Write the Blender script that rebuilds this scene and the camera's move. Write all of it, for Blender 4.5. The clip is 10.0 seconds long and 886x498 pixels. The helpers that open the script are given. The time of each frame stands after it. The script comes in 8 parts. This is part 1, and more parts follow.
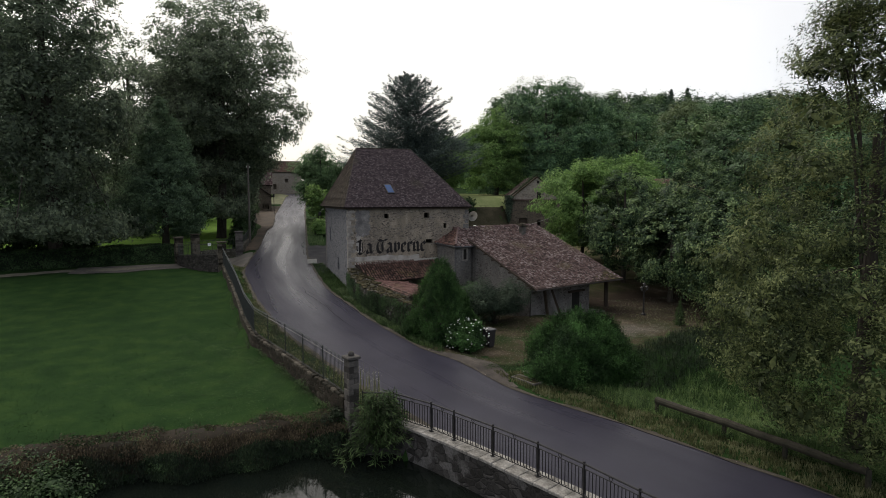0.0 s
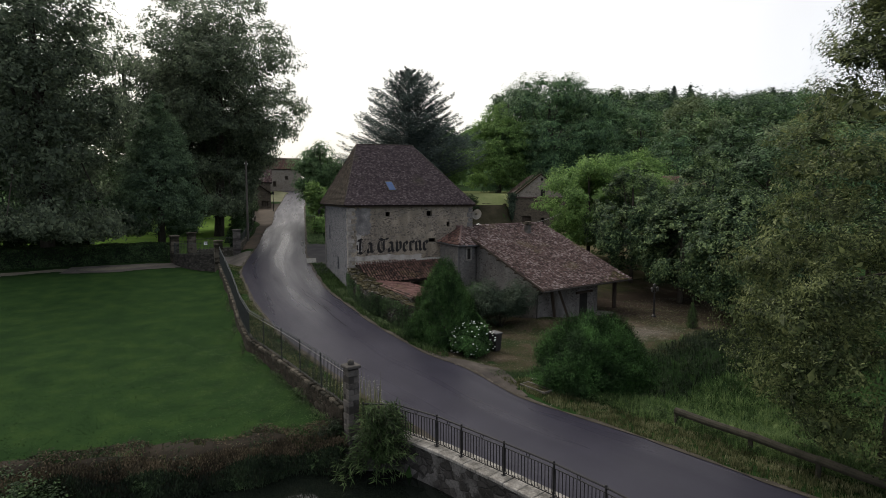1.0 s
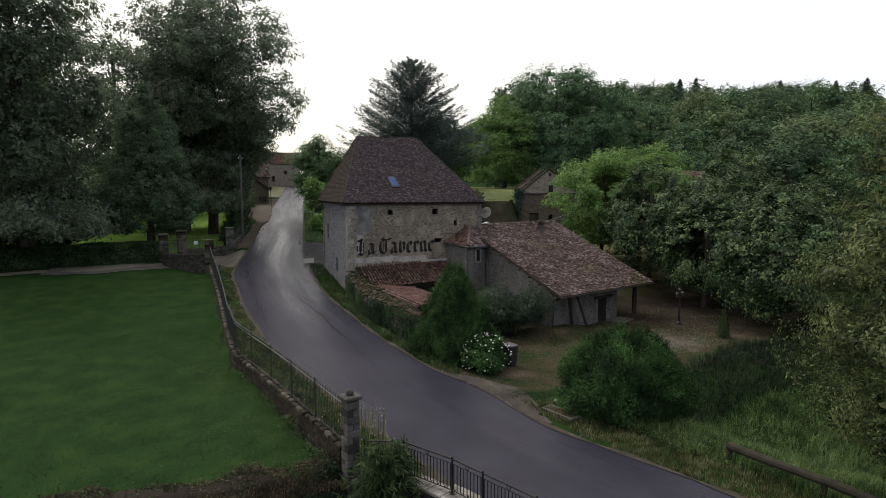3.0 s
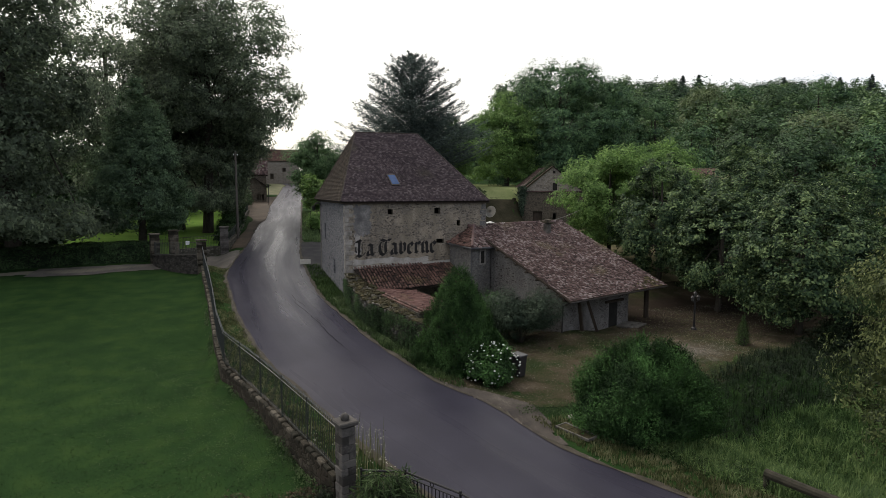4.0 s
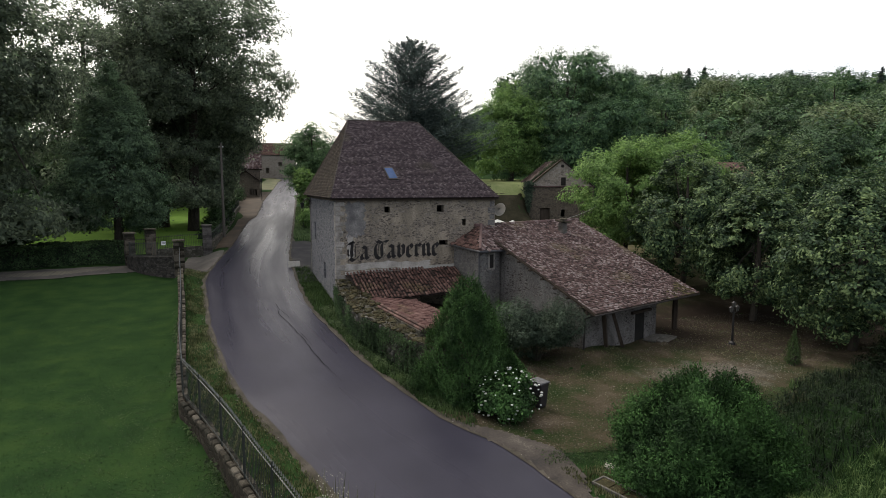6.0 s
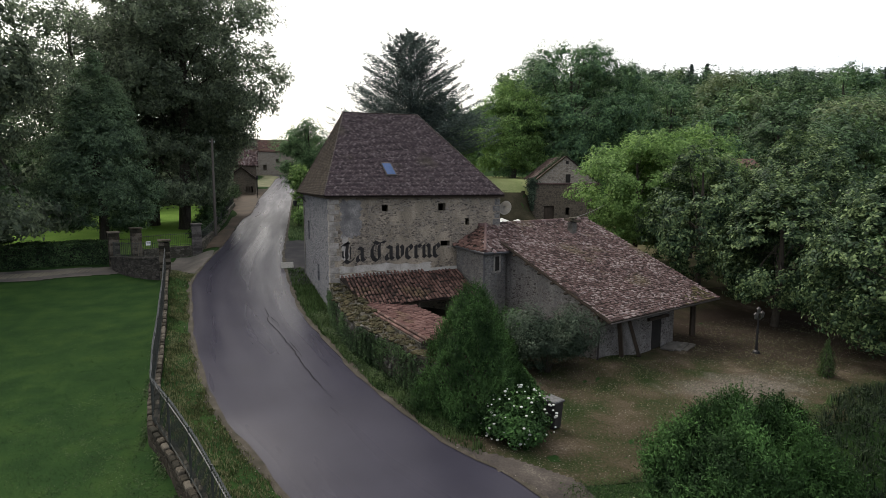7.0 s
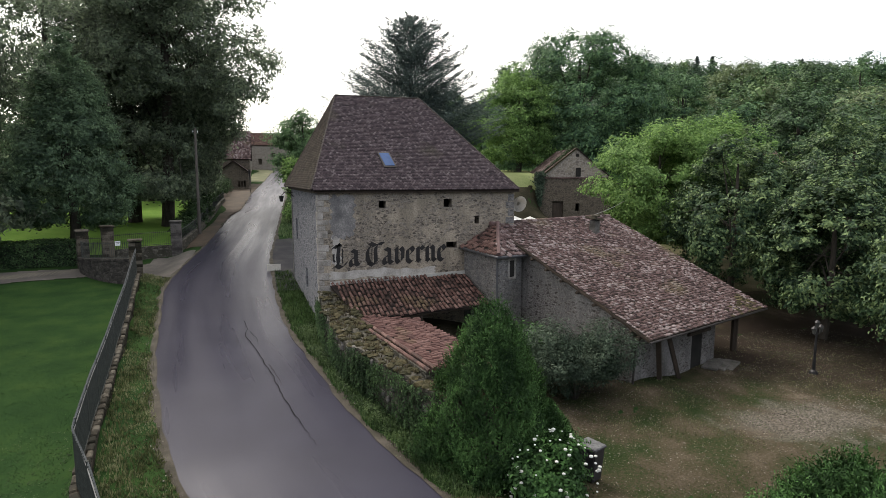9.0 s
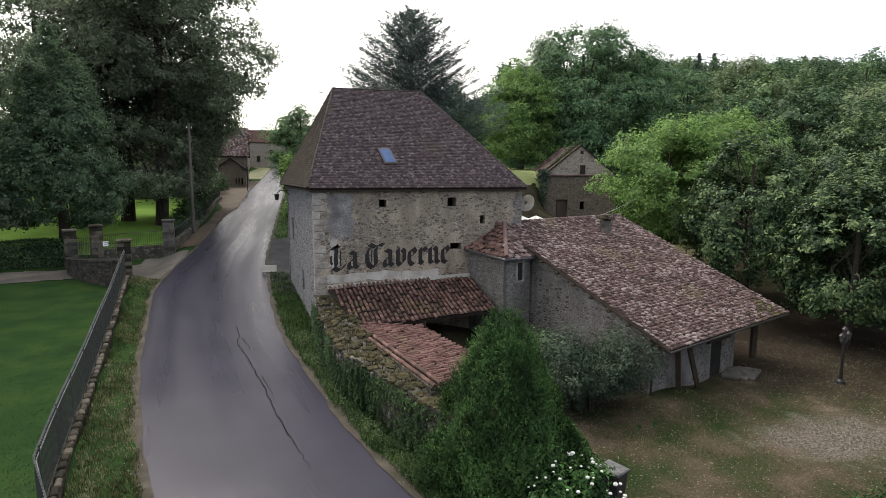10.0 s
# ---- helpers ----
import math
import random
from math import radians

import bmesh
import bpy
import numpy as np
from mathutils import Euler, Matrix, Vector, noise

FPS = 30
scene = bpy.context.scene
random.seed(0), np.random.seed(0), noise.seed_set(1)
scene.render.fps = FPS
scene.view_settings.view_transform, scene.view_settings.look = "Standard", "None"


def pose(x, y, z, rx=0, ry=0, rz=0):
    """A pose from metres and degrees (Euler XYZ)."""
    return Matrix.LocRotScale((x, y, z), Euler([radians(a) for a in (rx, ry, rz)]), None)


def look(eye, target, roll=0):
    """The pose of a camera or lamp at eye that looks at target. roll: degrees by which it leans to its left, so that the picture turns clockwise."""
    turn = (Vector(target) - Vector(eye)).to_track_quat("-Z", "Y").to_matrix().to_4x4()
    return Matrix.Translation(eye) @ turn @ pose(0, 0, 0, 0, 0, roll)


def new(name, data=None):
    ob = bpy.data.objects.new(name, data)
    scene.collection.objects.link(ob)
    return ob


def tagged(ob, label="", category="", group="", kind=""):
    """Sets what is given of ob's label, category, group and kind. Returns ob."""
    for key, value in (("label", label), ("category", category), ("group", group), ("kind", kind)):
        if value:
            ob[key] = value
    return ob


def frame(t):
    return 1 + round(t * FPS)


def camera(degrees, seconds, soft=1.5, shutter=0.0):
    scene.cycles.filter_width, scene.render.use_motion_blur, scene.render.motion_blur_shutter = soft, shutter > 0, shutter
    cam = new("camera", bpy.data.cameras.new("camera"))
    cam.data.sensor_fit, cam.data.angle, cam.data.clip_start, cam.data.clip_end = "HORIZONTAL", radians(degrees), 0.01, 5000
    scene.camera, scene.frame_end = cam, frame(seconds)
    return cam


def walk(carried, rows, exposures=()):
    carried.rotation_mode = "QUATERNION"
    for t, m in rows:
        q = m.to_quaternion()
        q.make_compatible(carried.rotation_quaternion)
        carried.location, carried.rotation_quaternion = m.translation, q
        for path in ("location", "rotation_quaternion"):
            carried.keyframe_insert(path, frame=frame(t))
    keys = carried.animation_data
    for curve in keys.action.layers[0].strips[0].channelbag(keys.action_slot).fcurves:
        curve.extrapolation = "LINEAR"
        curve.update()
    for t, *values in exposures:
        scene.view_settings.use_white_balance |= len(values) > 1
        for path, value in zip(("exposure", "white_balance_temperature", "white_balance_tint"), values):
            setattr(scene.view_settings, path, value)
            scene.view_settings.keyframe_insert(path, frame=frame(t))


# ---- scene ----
PATH = [
    (0.0, (-6.322, 1.251, 7.538), (-3.405, 10.776, 6.666), -0.13),
    (0.5, (-6.186, 2.016, 7.536), (-3.275, 11.541, 6.642), -0.12),
    (1.0, (-6.074, 2.790, 7.552), (-3.166, 12.314, 6.636), -0.10),
    (1.5, (-5.966, 3.588, 7.580), (-3.061, 13.111, 6.643), -0.09),
    (2.0, (-5.848, 4.422, 7.616), (-2.946, 13.943, 6.657), -0.07),
    (2.5, (-5.711, 5.302, 7.655), (-2.809, 14.821, 6.673), -0.06),
    (3.0, (-5.548, 6.232, 7.692), (-2.646, 15.749, 6.688), -0.05),
    (3.5, (-5.355, 7.216, 7.724), (-2.454, 16.730, 6.698), -0.03),
    (4.0, (-5.134, 8.252, 7.749), (-2.231, 17.764, 6.701), -0.02),
    (4.5, (-4.885, 9.338, 7.764), (-1.981, 18.847, 6.695), -0.00),
    (5.0, (-4.615, 10.468, 7.769), (-1.708, 19.974, 6.678), 0.01),
    (5.5, (-4.327, 11.633, 7.764), (-1.418, 21.136, 6.651), 0.02),
    (6.0, (-4.031, 12.822, 7.748), (-1.118, 22.321, 6.613), 0.04),
    (6.5, (-3.732, 14.022, 7.723), (-0.816, 23.517, 6.566), 0.05),
    (7.0, (-3.441, 15.217, 7.690), (-0.520, 24.708, 6.512), 0.07),
    (7.5, (-3.165, 16.390, 7.652), (-0.240, 25.877, 6.453), 0.08),
    (8.0, (-2.911, 17.521, 7.612), (0.019, 27.004, 6.392), 0.10),
    (8.5, (-2.686, 18.589, 7.574), (0.248, 28.068, 6.334), 0.11),
    (9.0, (-2.496, 19.571, 7.544), (0.443, 29.046, 6.282), 0.12),
    (9.5, (-2.344, 20.442, 7.525), (0.600, 29.913, 6.243), 0.14),
    (10.0, (-2.232, 21.177, 7.524), (0.718, 30.644, 6.223), 0.15),
]
cam = camera(74.9, 10.0, soft=0.8)
walk(cam, [(t, look(e, g, r)) for t, e, g, r in PATH],
     exposures=[(0.0, -0.34), (2.5, -0.27), (5.0, -0.11), (7.5, 0.25), (10.0, 0.56)])

# ---- sky and sun: bright overcast, sun low behind thin cloud ahead ----
SUN = Vector((-0.22, 0.58, 0.80)).normalized()
world = bpy.data.worlds.new("overcast_sky")
scene.world = world
world.use_nodes = True
wn, wl = world.node_tree.nodes, world.node_tree.links
wn.clear()
w_out, w_bg = wn.new("ShaderNodeOutputWorld"), wn.new("ShaderNodeBackground")
w_sky = wn.new("ShaderNodeTexSky")
w_sky.sky_type, w_sky.sun_disc = "NISHITA", False
w_sky.sun_elevation, w_sky.sun_rotation = math.asin(SUN.z), math.atan2(SUN.x, SUN.y)
w_sky.air_density, w_sky.dust_density = 1.0, 4.0
w_co, w_dot = wn.new("ShaderNodeTexCoord"), wn.new("ShaderNodeVectorMath")
w_dot.operation = "DOT_PRODUCT"
w_dot.inputs[1].default_value = SUN
w_ramp = wn.new("ShaderNodeMapRange")
w_ramp.interpolation_type = "SMOOTHSTEP"
for k, v in (("From Min", -0.7), ("From Max", 0.75), ("To Min", 0.66), ("To Max", 1.25)):
    w_ramp.inputs[k].default_value = v
w_cloud = wn.new("ShaderNodeTexNoise")
w_cloud.inputs["Scale"].default_value, w_cloud.inputs["Detail"].default_value = 2.2, 4
w_cr = wn.new("ShaderNodeMapRange")
for k, v in (("From Min", 0.3), ("From Max", 0.7), ("To Min", 0.86), ("To Max", 1.1)):
    w_cr.inputs[k].default_value = v
w_mul = wn.new("ShaderNodeMath")
w_mul.operation = "MULTIPLY"
w_tint = wn.new("ShaderNodeVectorMath")
w_tint.operation = "SCALE"
w_hue = wn.new("ShaderNodeMix")
w_hue.data_type = "RGBA"
w_hue.inputs[6].default_value = (0.91, 0.97, 1.12, 1)
w_hue.inputs[7].default_value = (1.03, 0.98, 0.89, 1)
w_fac = wn.new("ShaderNodeMapRange")
w_fac.inputs["From Min"].default_value, w_fac.inputs["From Max"].default_value = 0.0, 0.6
w_scale = wn.new("ShaderNodeVectorMath")
w_scale.operation = "SCALE"
w_scale.inputs["Scale"].default_value = 0.05
w_add = wn.new("ShaderNodeVectorMath")
wl.new(w_co.outputs["Generated"], w_dot.inputs[0])
wl.new(w_co.outputs["Generated"], w_cloud.inputs["Vector"])
wl.new(w_dot.outputs["Value"], w_ramp.inputs["Value"])
wl.new(w_cloud.outputs["Fac"], w_cr.inputs["Value"])
wl.new(w_ramp.outputs[0], w_mul.inputs[0])
wl.new(w_cr.outputs[0], w_mul.inputs[1])
wl.new(w_mul.outputs[0], w_tint.inputs["Scale"])
wl.new(w_dot.outputs["Value"], w_fac.inputs["Value"])
wl.new(w_fac.outputs[0], w_hue.inputs[0])
wl.new(w_hue.outputs[2], w_tint.inputs[0])
wl.new(w_sky.outputs[0], w_scale.inputs[0])
wl.new(w_tint.outputs[0], w_add.inputs[0])
wl.new(w_scale.outputs[0], w_add.inputs[1])
wl.new(w_add.outputs[0], w_bg.inputs["Color"])
w_bg.inputs["Strength"].default_value = 1.0
wl.new(w_bg.outputs[0], w_out.inputs["Surface"])
sun = new("sun", bpy.data.lights.new("sun", "SUN"))
sun.data.energy, sun.data.angle, sun.data.color = 2.3, radians(25), (1.0, 0.95, 0.88)
sun.matrix_world = look(SUN * 100, (0, 0, 0))

# ---- materials ----
rng = np.random.default_rng(7)


def mat(name, cols, scale=2.0, rough=0.85, bump=0.3, fine=30.0, metal=0.0, spread=0.0, stops=(0.35, 0.65),
        leafy=0.0, spec=0.3, stretch=(1, 1, 1), bump_scale=None, dist=0.02, pieces=False, lichen=None):
    """Two-scale noise between colours, with relief; spread varies it from piece to piece; leafy lets light through."""
    m = bpy.data.materials.new(name)
    m.use_nodes = True
    n, l = m.node_tree.nodes, m.node_tree.links
    b, out = n["Principled BSDF"], n["Material Output"]
    b.inputs["Roughness"].default_value, b.inputs["Metallic"].default_value = rough, metal
    b.inputs["Specular IOR Level"].default_value = spec
    geo, mp = n.new("ShaderNodeNewGeometry"), n.new("ShaderNodeMapping")
    mp.inputs["Scale"].default_value = stretch
    l.new(geo.outputs["Position"], mp.inputs["Vector"])
    big, small = n.new("ShaderNodeTexNoise"), n.new("ShaderNodeTexNoise")
    for t, s, d in ((big, scale, 5), (small, fine, 3)):
        t.inputs["Scale"].default_value, t.inputs["Detail"].default_value = s, d
        l.new(mp.outputs[0], t.inputs["Vector"])
    mixv = n.new("ShaderNodeMath")
    mixv.operation = "MULTIPLY_ADD"
    mixv.inputs[1].default_value = 0.62
    l.new(big.outputs["Fac"], mixv.inputs[0])
    sm = n.new("ShaderNodeMath")
    sm.operation = "MULTIPLY"
    sm.inputs[1].default_value = 0.38
    l.new(small.outputs["Fac"], sm.inputs[0])
    l.new(sm.outputs[0], mixv.inputs[2])
    value = mixv.outputs[0]
    if spread:
        rnd = n.new("ShaderNodeMath")
        rnd.operation = "MULTIPLY_ADD"
        rnd.inputs[1].default_value = spread
        if pieces:
            l.new(n.new("ShaderNodeObjectInfo").outputs["Random"], rnd.inputs[0])
        else:
            l.new(geo.outputs["Random Per Island"], rnd.inputs[0])
        sub = n.new("ShaderNodeMath")
        sub.operation = "SUBTRACT"
        sub.inputs[1].default_value = spread / 2
        l.new(value, sub.inputs[0])
        l.new(sub.outputs[0], rnd.inputs[2])
        value = rnd.outputs[0]
    ramp = n.new("ShaderNodeValToRGB")
    e = ramp.color_ramp.elements
    while len(e) < len(cols):
        e.new(0.5)
    for i, c in enumerate(cols):
        e[i].position = stops[0] + (stops[1] - stops[0]) * i / max(1, len(cols) - 1)
        e[i].color = (*c, 1)
    l.new(value, ramp.inputs["Fac"])
    if lichen:
        ln, lr, lm = n.new("ShaderNodeTexNoise"), n.new("ShaderNodeMapRange"), n.new("ShaderNodeMix")
        ln.inputs["Scale"].default_value, ln.inputs["Detail"].default_value = 0.45, 8
        lr.inputs["From Min"].default_value, lr.inputs["From Max"].default_value, lr.inputs["To Max"].default_value = 0.60, 0.74, 0.6
        lm.data_type = "RGBA"
        lm.inputs[7].default_value = (*lichen, 1)
        l.new(geo.outputs["Position"], ln.inputs["Vector"])
        l.new(ln.outputs["Fac"], lr.inputs["Value"])
        l.new(lr.outputs[0], lm.inputs[0])
        l.new(ramp.outputs["Color"], lm.inputs[6])
        l.new(lm.outputs[2], b.inputs["Base Color"])
    else:
        l.new(ramp.outputs["Color"], b.inputs["Base Color"])
    if bump:
        bp = n.new("ShaderNodeBump")
        bp.inputs["Strength"].default_value, bp.inputs["Distance"].default_value = bump, dist
        src = value
        if bump_scale:
            t = n.new("ShaderNodeTexNoise")
            t.inputs["Scale"].default_value, t.inputs["Detail"].default_value = bump_scale, 4
            l.new(mp.outputs[0], t.inputs["Vector"])
            src = t.outputs["Fac"]
        l.new(src, bp.inputs["Height"])
        l.new(bp.outputs[0], b.inputs["Normal"])
    if leafy:
        tr, mx = n.new("ShaderNodeBsdfTranslucent"), n.new("ShaderNodeMixShader")
        l.new(ramp.outputs["Color"], tr.inputs["Color"])
        mx.inputs[0].default_value = leafy
        l.new(b.outputs[0], mx.inputs[1])
        l.new(tr.outputs[0], mx.inputs[2])
        l.new(mx.outputs[0], out.inputs["Surface"])
    return m


def stone_mat(name, stone_cols, mortar, cell=3.5, width=0.08, cover=None, cover_at=(0.48, 0.56), bump=0.6, stretch=(1, 1, 1.5)):
    """Rubble stones in mortar; cover is a plaster coat that hides them in large worn patches."""
    m = bpy.data.materials.new(name)
    m.use_nodes = True
    n, l = m.node_tree.nodes, m.node_tree.links
    b = n["Principled BSDF"]
    b.inputs["Roughness"].default_value, b.inputs["Specular IOR Level"].default_value = 0.92, 0.2
    geo, mp = n.new("ShaderNodeNewGeometry"), n.new("ShaderNodeMapping")
    mp.inputs["Scale"].default_value = stretch
    l.new(geo.outputs["Position"], mp.inputs["Vector"])
    warp, wadd = n.new("ShaderNodeTexNoise"), n.new("ShaderNodeVectorMath")
    warp.inputs["Scale"].default_value = 2.5
    wadd.operation = "MULTIPLY_ADD"
    wadd.inputs[1].default_value = (0.25, 0.25, 0.25)
    l.new(mp.outputs[0], warp.inputs["Vector"])
    l.new(warp.outputs["Color"], wadd.inputs[0])
    l.new(mp.outputs[0], wadd.inputs[2])
    edge, cellv = n.new("ShaderNodeTexVoronoi"), n.new("ShaderNodeTexVoronoi")
    edge.feature = "DISTANCE_TO_EDGE"
    for t in (edge, cellv):
        t.inputs["Scale"].default_value = cell
        l.new(wadd.outputs[0], t.inputs["Vector"])
    sep = n.new("ShaderNodeSeparateColor")
    l.new(cellv.outputs["Color"], sep.inputs[0])
    ramp = n.new("ShaderNodeValToRGB")
    e = ramp.color_ramp.elements
    while len(e) < len(stone_cols):
        e.new(0.5)
    for i, c in enumerate(stone_cols):
        e[i].position, e[i].color = i / max(1, len(stone_cols) - 1), (*c, 1)
    l.new(sep.outputs[0], ramp.inputs["Fac"])
    grain = n.new("ShaderNodeTexNoise")
    grain.inputs["Scale"].default_value, grain.inputs["Detail"].default_value = 14, 6
    l.new(geo.outputs["Position"], grain.inputs["Vector"])
    gr = n.new("ShaderNodeMapRange")
    for k, v in (("From Min", 0.3), ("From Max", 0.7), ("To Min", 0.65), ("To Max", 1.25)):
        gr.inputs[k].default_value = v
    l.new(grain.outputs["Fac"], gr.inputs["Value"])
    joint = n.new("ShaderNodeMapRange")
    joint.inputs["From Max"].default_value = width
    l.new(edge.outputs["Distance"], joint.inputs["Value"])
    mx = n.new("ShaderNodeMix")
    mx.data_type = "RGBA"
    mx.inputs[6].default_value = (*mortar, 1)
    l.new(joint.outputs[0], mx.inputs[0])
    l.new(ramp.outputs[0], mx.inputs[7])
    col, height = mx.outputs[2], joint.outputs[0]
    if cover:
        patch = n.new("ShaderNodeTexNoise")
        patch.inputs["Scale"].default_value, patch.inputs["Detail"].default_value, patch.inputs["Roughness"].default_value = 0.7, 9, 0.66
        l.new(geo.outputs["Position"], patch.inputs["Vector"])
        pr = n.new("ShaderNodeMapRange")
        pr.inputs["From Min"].default_value, pr.inputs["From Max"].default_value = cover_at
        mixp = n.new("ShaderNodeMath")
        mixp.operation = "MULTIPLY_ADD"
        mixp.inputs[1].default_value = 0.24
        l.new(sep.outputs[1], mixp.inputs[0])
        pm = n.new("ShaderNodeMath")
        pm.operation = "MULTIPLY"
        pm.inputs[1].default_value = 1.15
        l.new(patch.outputs["Fac"], pm.inputs[0])
        l.new(pm.outputs[0], mixp.inputs[2])
        l.new(mixp.outputs[0], pr.inputs["Value"])
        stain = n.new("ShaderNodeTexNoise")
        stain.inputs["Scale"].default_value, stain.inputs["Detail"].default_value = 1.7, 7
        smp = n.new("ShaderNodeMapping")
        smp.inputs["Scale"].default_value = (1, 1, 0.35)
        l.new(geo.outputs["Position"], smp.inputs["Vector"])
        l.new(smp.outputs[0], stain.inputs["Vector"])
        sr = n.new("ShaderNodeValToRGB")
        se = sr.color_ramp.elements
        se[0].position, se[0].color = 0.36, (*[v * 0.62 for v in cover], 1)
        se[1].position, se[1].color = 0.62, (*cover, 1)
        l.new(stain.outputs["Fac"], sr.inputs["Fac"])
        cm = n.new("ShaderNodeMix")
        cm.data_type = "RGBA"
        l.new(pr.outputs[0], cm.inputs[0])
        l.new(sr.outputs[0], cm.inputs[6])
        l.new(col, cm.inputs[7])
        col = cm.outputs[2]
        hm = n.new("ShaderNodeMath")
        hm.operation = "MULTIPLY"
        l.new(pr.outputs[0], hm.inputs[0])
        inv = n.new("ShaderNodeMath")
        inv.operation = "SUBTRACT"
        inv.inputs[0].default_value = 1.15
        l.new(joint.outputs[0], inv.inputs[1])
        l.new(inv.outputs[0], hm.inputs[1])
        neg = n.new("ShaderNodeMath")
        neg.operation = "SUBTRACT"
        neg.inputs[0].default_value = 1.0
        l.new(hm.outputs[0], neg.inputs[1])
        height = neg.outputs[0]
    mul = n.new("ShaderNodeVectorMath")
    mul.operation = "SCALE"
    l.new(col, mul.inputs[0])
    l.new(gr.outputs[0], mul.inputs["Scale"])
    l.new(mul.outputs[0], b.inputs["Base Color"])
    hadd = n.new("ShaderNodeMath")
    hadd.operation = "MULTIPLY_ADD"
    hadd.inputs[1].default_value = 0.35
    l.new(grain.outputs["Fac"], hadd.inputs[0])
    l.new(height, hadd.inputs[2])
    bp = n.new("ShaderNodeBump")
    bp.inputs["Strength"].default_value, bp.inputs["Distance"].default_value = bump, 0.05
    l.new(hadd.outputs[0], bp.inputs["Height"])
    l.new(bp.outputs[0], b.inputs["Normal"])
    return m


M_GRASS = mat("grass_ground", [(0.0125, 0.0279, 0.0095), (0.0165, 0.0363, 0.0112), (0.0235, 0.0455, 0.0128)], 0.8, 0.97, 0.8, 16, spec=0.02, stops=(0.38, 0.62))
# meadow and bank colours are lifted to carry the sunlight on them
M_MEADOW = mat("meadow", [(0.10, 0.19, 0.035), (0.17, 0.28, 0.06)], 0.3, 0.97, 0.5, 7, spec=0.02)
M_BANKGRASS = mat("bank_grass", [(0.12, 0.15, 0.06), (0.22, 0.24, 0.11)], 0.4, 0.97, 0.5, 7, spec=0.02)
M_STRAW = mat("straw_ground", [(0.05, 0.055, 0.026), (0.085, 0.078, 0.045), (0.13, 0.11, 0.07)], 0.5, 0.97, 0.5, 9, spec=0.02)
M_BARNLOW = stone_mat("brown_barn_stone", [(0.06, 0.05, 0.038), (0.10, 0.082, 0.062)], (0.125, 0.105, 0.08), 2.6, 0.12)
# earth colour deepened for the shade below the bank's overhang
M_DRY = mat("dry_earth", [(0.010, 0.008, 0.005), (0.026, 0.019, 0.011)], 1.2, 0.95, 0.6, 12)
M_ROAD = mat("damp_asphalt", [(0.0228, 0.0220, 0.0320), (0.0312, 0.0300, 0.0428)], 0.55, 0.62, 0.4, 42, spec=0.075, bump_scale=55, dist=0.008)
n_, l_ = M_ROAD.node_tree.nodes, M_ROAD.node_tree.links
r_geo, r_map, r_tex, r_rng = [n_.new("ShaderNode" + k) for k in ("UVMap", "Mapping", "TexNoise", "MapRange")]
r_map.inputs["Scale"].default_value = (5.0, 0.05, 1.0)
r_tex.inputs["Scale"].default_value, r_tex.inputs["Detail"].default_value = 0.9, 3
for k, v in (("From Min", 0.38), ("From Max", 0.62), ("To Min", 0.25), ("To Max", 0.40)):
    r_rng.inputs[k].default_value = v
l_.new(r_geo.outputs["UV"], r_map.inputs["Vector"])
l_.new(r_map.outputs[0], r_tex.inputs["Vector"])
l_.new(r_tex.outputs["Fac"], r_rng.inputs["Value"])
l_.new(r_rng.outputs[0], n_["Principled BSDF"].inputs["Roughness"])
M_CRACK = mat("tar_seam", [(0.005, 0.005, 0.005), (0.010, 0.010, 0.010)], 4, 0.95, 0.1, spec=0.05)
M_GRAVEL = mat("gravel_yard", [(0.013, 0.024, 0.007), (0.024, 0.031, 0.012), (0.045, 0.038, 0.023), (0.070, 0.055, 0.039), (0.120, 0.100, 0.078)], 0.55, 0.95, 1.0, 13, stops=(0.34, 0.70), spec=0.05, bump_scale=24, dist=0.03)
# a worn oval of paler gravel in the middle of the yard
g_n, g_l = M_GRAVEL.node_tree.nodes, M_GRAVEL.node_tree.links
g_pos, g_map, g_len, g_noise, g_sum, g_rng, g_mix = [g_n.new("ShaderNode" + k) for k in ("NewGeometry", "Mapping", "VectorMath", "TexNoise", "Math", "MapRange", "Mix")]
g_map.vector_type = "TEXTURE"
g_map.inputs["Location"].default_value, g_map.inputs["Scale"].default_value = (16.6, 35.3, -1.6), (3.0, 1.7, 50.0)
g_len.operation, g_sum.operation, g_mix.data_type = "LENGTH", "MULTIPLY_ADD", "RGBA"
g_noise.inputs["Scale"].default_value, g_noise.inputs["Detail"].default_value = 1.1, 9
g_sum.inputs[1].default_value = 2.2
for k, v in (("From Min", 2.35), ("From Max", 1.65), ("To Min", 0.0), ("To Max", 0.8)):
    g_rng.inputs[k].default_value = v
g_ramp = [q for q in g_n if q.type == "VALTORGB"][0]
g_pale = g_n.new("ShaderNodeValToRGB")
g_pale.color_ramp.elements[0].position, g_pale.color_ramp.elements[0].color = 0.35, (0.045, 0.04, 0.031, 1)
g_pale.color_ramp.elements[1].position, g_pale.color_ramp.elements[1].color = 0.68, (0.17, 0.148, 0.128, 1)
g_grit = g_n.new("ShaderNodeTexNoise")
g_grit.inputs["Scale"].default_value, g_grit.inputs["Detail"].default_value = 12, 3
g_l.new(g_pos.outputs["Position"], g_map.inputs["Vector"])
g_l.new(g_pos.outputs["Position"], g_noise.inputs["Vector"])
g_l.new(g_pos.outputs["Position"], g_grit.inputs["Vector"])
g_l.new(g_grit.outputs["Fac"], g_pale.inputs["Fac"])
g_l.new(g_map.outputs[0], g_len.inputs[0])
